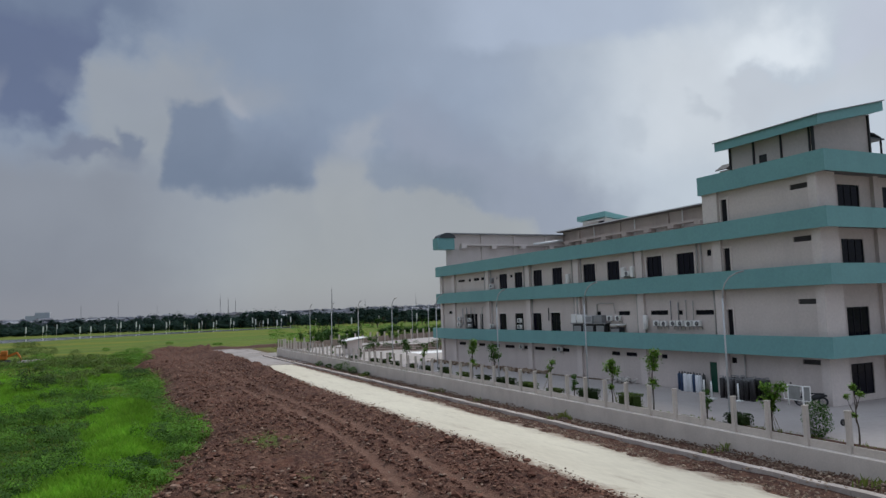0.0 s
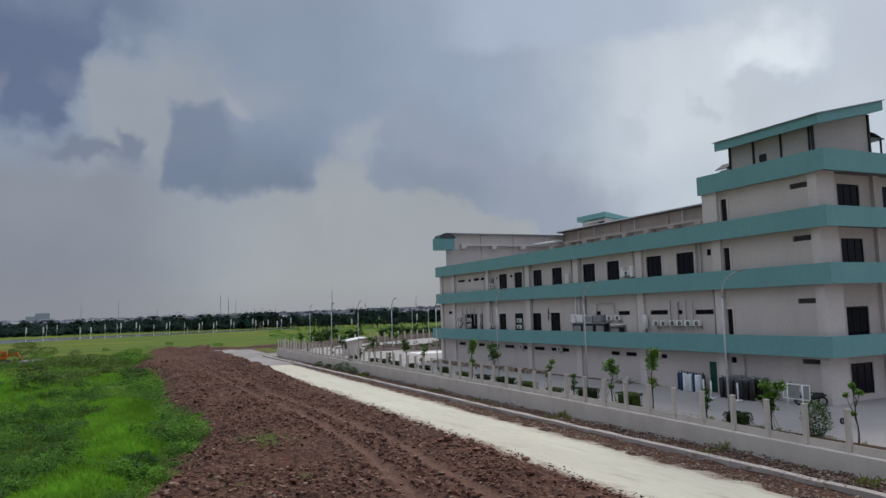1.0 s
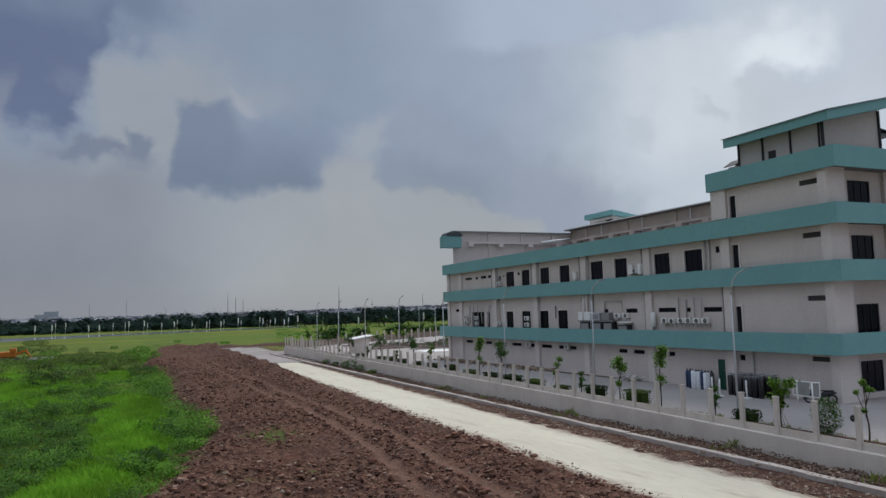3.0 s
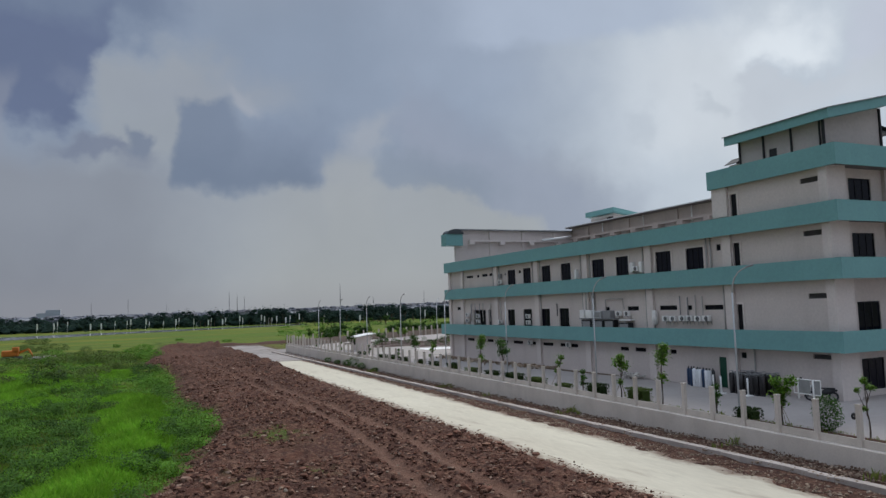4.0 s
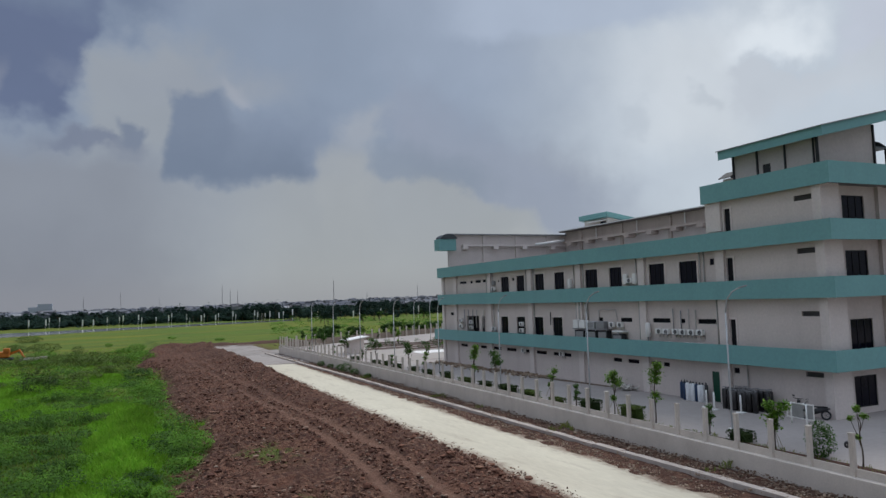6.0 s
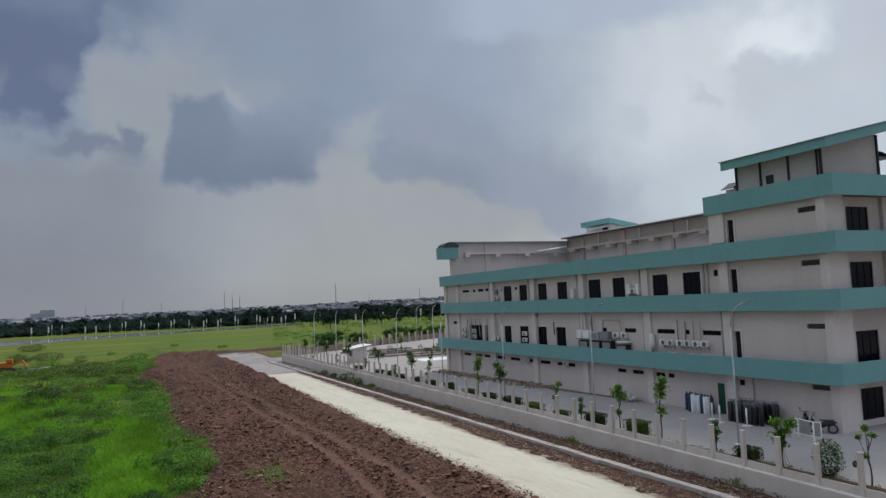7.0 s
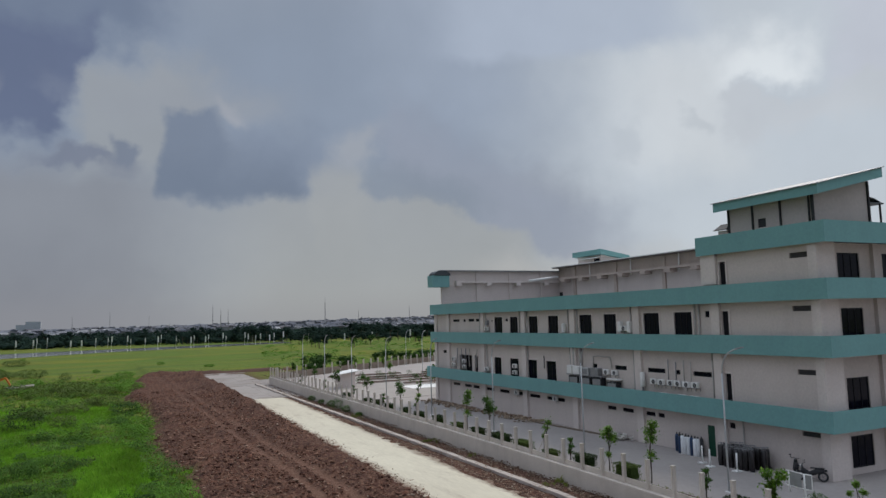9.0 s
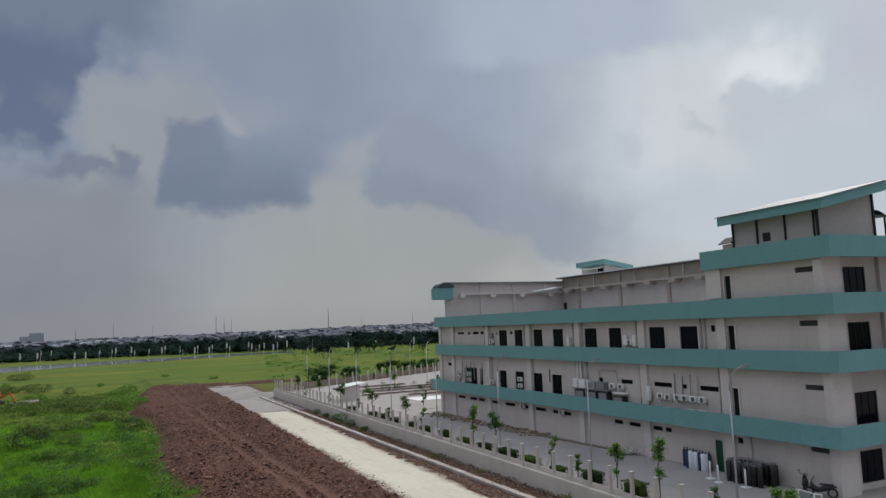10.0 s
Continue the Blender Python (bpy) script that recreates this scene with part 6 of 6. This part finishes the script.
cube(bays, 36.5, 94, 88, 131, YZ - 0.1, YZ + 0.03)
bays = solid("parking_area", bays, SLAB, "pale concrete parking area with narrow soil beds", "parking area", kind="structure")
b = bm_new()
cube(b, 46, 56, 98.5, 103.5, YZ, YZ + 0.045)
part("slab", b, WHITE, bays, "bright fresh concrete slab")
for k, (x0, x1, y) in enumerate([(48, 66, 107), (42, 60, 112), (54, 82, 117), (46, 70, 122), (60, 90, 127), (42, 56, 128), (70, 92, 111), (44, 58, 117.5), (64, 88, 133), (74, 92, 140)]):
    root = thing("kerbed_bed", (x0 + x1) / 2, y, YZ, "low kerbed soil bed between parking bays", "planting bed", "parking beds")
    b = bm_new()
    cube(b, x0, x1, y - 0.7, y + 0.7, YZ, YZ + 0.18)
    part("kerb", b, KERB, root)
    b = bm_new()
    cube(b, x0 + 0.15, x1 - 0.15, y - 0.55, y + 0.55, YZ + 0.1, YZ + 0.26)
    part("soil", b, EARTH, root)
    for j in range(int((x1 - x0) / 3)):
        bush(x0 + 1 + 3 * j + rand(-0.8, 0.8), y, YZ + 0.24, rand(0.35, 0.7), rand(0.4, 0.9), LEAF_DARK, "low dark shrub in a parking bed", 70, name="shrub", size=0.2, category="shrub", group="parking shrubs")
back = thing("back_fence", 65, 161, -0.2, "far precast concrete fence with brownish panels", "fence")
BROWN_PANEL = material("weathered_panel", (0.30, 0.235, 0.19), (0.24, 0.19, 0.155), 0.5, 0.9, 0.1, streak=0.4)
A0, A1 = Vector((33.6, 132, YZ)), Vector((97, 172, YZ))
for k in range(31):
    p = A0.lerp(A1, k / 30)
    b = bm_new()
    cube(b, p.x - 0.14, p.x + 0.14, p.y - 0.14, p.y + 0.14, YZ - 0.6, YZ + 2.1)
    part("post", b, CONCRETE, back)
    if k < 30:
        q = A0.lerp(A1, (k + 1) / 30)
        b = bm_new()
        beam(b, p + Vector((0, 0, 0.55)), q + Vector((0, 0, 0.55)), 0.06, 1.3)
        part("panel", b, BROWN_PANEL, back)


# ---- distance ----
WATER = material("canal_water", (0.20, 0.21, 0.21), None, 0.05, 0.12, 0.0, spec=0.6)
b = bm_new()
near = [(-400, 250), (-35, 350), (10, 388), (66, 412), (90, 424), (110, 430)]
farr = [(-420, 330), (-42, 420), (12, 440), (72, 456), (95, 462), (114, 466)]
pa = [b.verts.new((x, y, -1.55)) for x, y in near]
pb = [b.verts.new((x, y, -1.55)) for x, y in farr]
for k in range(5):
    b.faces.new((pa[k], pa[k + 1], pb[k + 1], pb[k]))
solid("canal", b, WATER, "still grey canal beyond the meadow", "water", kind="structure")


def far_tree(h, w, seed, mat, label, n=520):
    r = np.random.default_rng(seed)
    root = new("tree")
    tagged(root, label, "tree", "trees beyond the meadow")
    b = bm_new()
    tube(b, [(0, 0, -0.3), (0.1, 0.05, h * 0.3), (0.05, 0.1, h * 0.6)], [0.28, 0.2, 0.1], 6)
    for k in range(5):
        a = k * 1.3
        tube(b, [(0.05, 0.05, h * (0.3 + 0.05 * k)), (w * 0.3 * math.cos(a), w * 0.3 * math.sin(a), h * (0.5 + 0.05 * k))], [0.1, 0.04], 5)
    part("trunk", b, BARK, root)
    cs = []
    for k in range(9):
        c = np.array((r.normal(0, w * 0.26), r.normal(0, w * 0.26), h * r.uniform(0.45, 0.88)))
        cs.append(c + r.normal(0, 1, (n // 9, 3)) * (w * 0.17, w * 0.17, h * 0.085))
    c = np.concatenate(cs)
    v, f = leaf_cloud(c, r.uniform(0.5, 1.1, len(c)) * h * 0.1, r, 0.1, 0.7)
    f = f.tolist()
    for q in cs:
        f += (ICO_F + len(v)).tolist()
        v = np.concatenate((v, q.mean(axis=0) + ICO_V * r.uniform(0.7, 1.2, (12, 1)) * (w * 0.17, w * 0.17, h * 0.09)))
    part("crown", leaf_mesh("crown", v, f, mat), mat, root, "uneven dark green crown")
    return root


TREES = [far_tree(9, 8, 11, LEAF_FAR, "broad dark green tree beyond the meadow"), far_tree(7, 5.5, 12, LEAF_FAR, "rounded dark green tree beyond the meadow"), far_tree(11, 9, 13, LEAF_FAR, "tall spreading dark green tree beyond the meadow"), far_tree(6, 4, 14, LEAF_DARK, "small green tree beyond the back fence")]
for k in range(150):
    a = rand(-0.20, 0.58)
    d = 470 + 90 * rand(0, 1) + 60 * (a < 0.1)
    copy_thing(TREES[k % 3], pose(4 + d * math.sin(a), d * math.cos(a), -1.7, 0, 0, rand(0, 360)) @ Matrix.Scale(rand(0.75, 1.15), 4))
for k in range(55):
    a = rand(0.22, 0.60)
    d = 330 + 110 * rand(0, 1)
    copy_thing(TREES[(k * 3) % 4], pose(4 + d * math.sin(a), d * math.cos(a), -1.7, 0, 0, rand(0, 360)) @ Matrix.Scale(rand(0.5, 0.85), 4))
for k in range(26):
    s = rand(0, 1)
    copy_thing(TREES[3], pose(40 + 62 * s, 139 + 40 * s + rand(0, 18), -1.5, 0, 0, rand(0, 360)) @ Matrix.Scale(rand(0.45, 0.8), 4))
for o in TREES:
    for c in list(o.children_recursive):
        bpy.data.objects.remove(c)
    bpy.data.objects.remove(o)
cs, ss = [], []
for k in range(26000):
    a = rand(-0.35, 0.75)
    d = 500 + 200 * rand(0, 1)
    cs.append((4 + d * math.sin(a), d * math.cos(a), -1.5 + (6.5 + 3.5 * noise.noise((a * 40, d * 0.01, 0)) + 1.5 * noise.noise((a * 150, d * 0.03, 0))) * rand(0, 1)))
    ss.append(rand(1.2, 3.0))
v, f = leaf_cloud(cs, ss, rng, 0.0, 0.8)
f = f.tolist()
extra, at = [], len(v)
for k in range(1500):
    a = rand(-0.35, 0.75)
    d = 505 + 190 * rand(0, 1)
    hgt = 4.2 + 2.6 * noise.noise((a * 40, d * 0.01, 0)) + 1.2 * noise.noise((a * 150, d * 0.03, 0))
    extra.append(np.array((4 + d * math.sin(a), d * math.cos(a), -1.7 + hgt * rand(0.2, 0.8))) + ICO_V * rng.uniform(0.7, 1.25, (12, 1)) * (rand(2.5, 4.5), rand(2.5, 4.5), hgt * 0.42))
    f += (ICO_F + at + 12 * k).tolist()
v = np.concatenate([v] + extra)
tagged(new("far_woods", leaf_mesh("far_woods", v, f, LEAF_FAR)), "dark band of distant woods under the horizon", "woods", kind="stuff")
# brush in front of the trees
cs, ss = [], []
for k in range(260):
    a = rand(0.20, 0.60)
    d = 165 + 300 * rand(0, 1) ** 0.7
    x, y = 4 + d * math.sin(a), d * math.cos(a)
    if y < 137 + (x - 33) * 0.63 + 8:
        continue
    r = rand(1.0, 3.2)
    for j in range(80):
        cs.append((x + random.gauss(0, r * 0.45), y + random.gauss(0, r * 0.3), -1.6 + r * 0.38 * rand(0, 1)))
        ss.append(rand(0.3, 0.55))
v, f = leaf_cloud(cs, ss, rng, 0.0, 0.7)
tagged(new("far_brush", leaf_mesh("far_brush", v, f, LEAF_MID, 0.7)), "green brush beyond the back fence", "brush", kind="stuff")

# blue-grey of walls and roofs holds the haze of distance
HOUSE = island_material("far_houses", [(0.13, 0.14, 0.165), (0.085, 0.09, 0.11), (0.17, 0.175, 0.20), (0.10, 0.095, 0.105), (0.09, 0.10, 0.13), (0.12, 0.13, 0.16), (0.30, 0.305, 0.32)], 0.8, 0.0, 0.05, 0.2)
b = bm_new()
vs_, fs_ = [], []
hr = random.Random(9)
for k in range(4200):
    a = hr.uniform(-0.3, 0.72)
    d = 780 + 1500 * hr.random() ** 1.2
    x, y = 4 + d * math.sin(a), d * math.cos(a)
    rise = 9 * ease((a + 0.05) / 0.5) * ease((d - 780) / 1300)
    w, l, h = hr.uniform(5, 9), hr.uniform(6, 12), hr.uniform(3.5, 6.5) + (3 if hr.random() < 0.08 else 0) + 0.002 * (d - 780) + rise
    c, s = math.cos(hr.uniform(0, 3)), math.sin(hr.uniform(0, 3))
    n0 = len(vs_)
    for px, py, pz in ((-w, -l, -2), (w, -l, -2), (w, l, -2), (-w, l, -2), (-w, -l, h), (w, -l, h), (w, l, h), (-w, l, h)):
        vs_.append((x + px * 0.5 * c - py * 0.5 * s, y + px * 0.5 * s + py * 0.5 * c, pz))
    fs_ += [[n0 + i for i in q] for q in ((0, 1, 5, 4), (1, 2, 6, 5), (2, 3, 7, 6), (3, 0, 4, 7))]
    n1 = len(vs_)
    for px, py, pz in ((-w * 1.1, -l * 1.05, h), (w * 1.1, -l * 1.05, h), (w * 1.1, l * 1.05, h), (-w * 1.1, l * 1.05, h), (0, -l * 1.05, h + w * 0.28), (0, l * 1.05, h + w * 0.28)):
        vs_.append((x + px * 0.5 * c - py * 0.5 * s, y + px * 0.5 * s + py * 0.5 * c, pz))
    fs_ += [[n1 + i for i in q] for q in ((0, 4, 5, 3), (1, 2, 5, 4), (0, 1, 4), (2, 3, 5))]
b.free()
me = bpy.data.meshes.new("far_town")
me.from_pydata(vs_, [], fs_)
me.materials.append(HOUSE)
tagged(new("far_town", me), "distant town of low houses, blue-grey with haze in the colour", "houses", kind="stuff")


def mast(x, y, h, label):
    root = thing("lattice_mast", x, y, -2, label, "mast", "distant masts")
    b = bm_new()
    w = h * 0.022
    legs = [(-1, -1), (1, -1), (1, 1), (-1, 1)]
    for i, j in legs:
        beam(b, (x + i * w, y + j * w, -2), (x + i * w * 0.15, y + j * w * 0.15, h), 0.13, 0.13)
    for k in range(8):
        s0, s1 = k / 8, (k + 1) / 8
        for (i, j), (p, q) in zip(legs, legs[1:] + legs[:1]):
            r0, r1 = w * (1 - 0.85 * s0), w * (1 - 0.85 * s1)
            beam(b, (x + i * r0, y + j * r0, -2 + (h + 2) * s0), (x + p * r1, y + q * r1, -2 + (h + 2) * s1), 0.08, 0.08)
    part("lattice", b, GREY_METAL, root)
    b = bm_new()
    tube(b, [(x, y, h), (x, y, h * 1.12)], 0.09, 5)
    part("aerial", b, GREY_METAL, root)


def bearing(px_az, d):
    return 4 + d * math.sin(px_az), d * math.cos(px_az)


for a, d, h in ((0.2845, 900, 36), (0.1374, 1000, 34), (0.1475, 760, 24), (0.1569, 1050, 28), (-0.0286, 900, 22), (0.0136, 1100, 30), (0.40, 1300, 34), (0.0594, 1600, 30), (0.33, 1500, 30)):
    mast(*bearing(a, d), h, "slender grey steel lattice mast on the horizon")
tower_block = thing("far_block", *bearing(-0.070, 1900), -2, "pale hazy office block on the horizon", "building")
x, y = bearing(-0.070, 1900)
b = bm_new()
cube(b, x - 15, x + 15, y - 12, y + 12, -2, 29)
cube(b, x - 34, x - 15.1, y - 10, y + 12, -2, 22)
# wall colour moved towards the sky's, as haze would
part("wall", b, material("hazed_block_wall", (0.42, 0.45, 0.52), None, 0.02, 0.8, 0), tower_block)
# white flag poles along the far road
k = 0
for a in [-0.088, -0.055, -0.018, 0.012, 0.016, 0.055, 0.092, 0.096, 0.128, 0.132, 0.178, 0.192, 0.198, 0.262, 0.31, 0.348, 0.40, 0.44, -0.07, -0.066, -0.03, -0.002, 0.034, 0.038, 0.07, 0.074, 0.11, 0.114, 0.15, 0.154, 0.182, 0.188, 0.21, 0.216, 0.228]:
    k += 1
    x, y = bearing(a, 478 - 110 * max(0, (a - 0.2) * 4) + 5 * (k % 3))
    root = thing("flag_pole", x, y, -1.6, "white banner on a thin pole beside the far road", "banner pole", "far banner poles")
    h = 3.4 + 0.9 * (k % 3)
    b = bm_new()
    tube(b, [(x, y, -1.7), (x, y, h)], 0.07, 6)
    part("pole", b, WHITE, root)
    b = bm_new()
    cube(b, x + 0.08, x + 0.45 + 0.25 * (k % 2), y - 0.03, y + 0.03, h - 2.6 - (k % 2), h - 0.1)
    part("banner", b, WHITE, root, "narrow white banner")
# digger and pale pipes in the meadow
ORANGE = material("orange_machine_paint", (0.55, 0.16, 0.02), None, 1, 0.5, 0.05)
digger = thing("excavator", -15.6, 172, -1.5, "orange excavator standing in the meadow", "excavator")
ex, ey = -15.6, 172
for dy in (-1.0, 1.0):
    b = bm_new()
    cube(b, ex - 1.9, ex + 1.9, ey + dy - 0.25, ey + dy + 0.25, -1.55, -0.85)
    part("track", b, BLACK, digger, "black crawler track", bevel=0.2)
b = bm_new()
cube(b, ex - 1.8, ex + 1.2, ey - 1.1, ey + 1.1, -0.75, 0.45)
part("body", b, ORANGE, digger, bevel=0.15)
b = bm_new()
cube(b, ex + 0.1, ex + 1.3, ey - 1.1, ey - 0.1, 0.0, 1.1)
part("cab", b, ORANGE, digger, bevel=0.1)
b = bm_new()
beam(b, (ex + 1.0, ey, -0.2), (ex + 3.0, ey - 0.5, 0.6), 0.35, 0.4)
beam(b, (ex + 3.0, ey - 0.5, 0.6), (ex + 3.9, ey - 0.8, -1.0), 0.28, 0.3)
part("boom", b, ORANGE, digger)
for k in range(4):
    b = bm_new()
    tube(b, [(-12.2 + 0.2 * k, 166.5 + 0.9 * k, -1.25), (-8.0 + 0.2 * k, 166.9 + 0.9 * k, -1.2)], 0.35, 10)
    solid("concrete_pipe", b, SLAB, "pale concrete pipe lying in the meadow", "pipe", "pipes in the meadow", smooth=True)
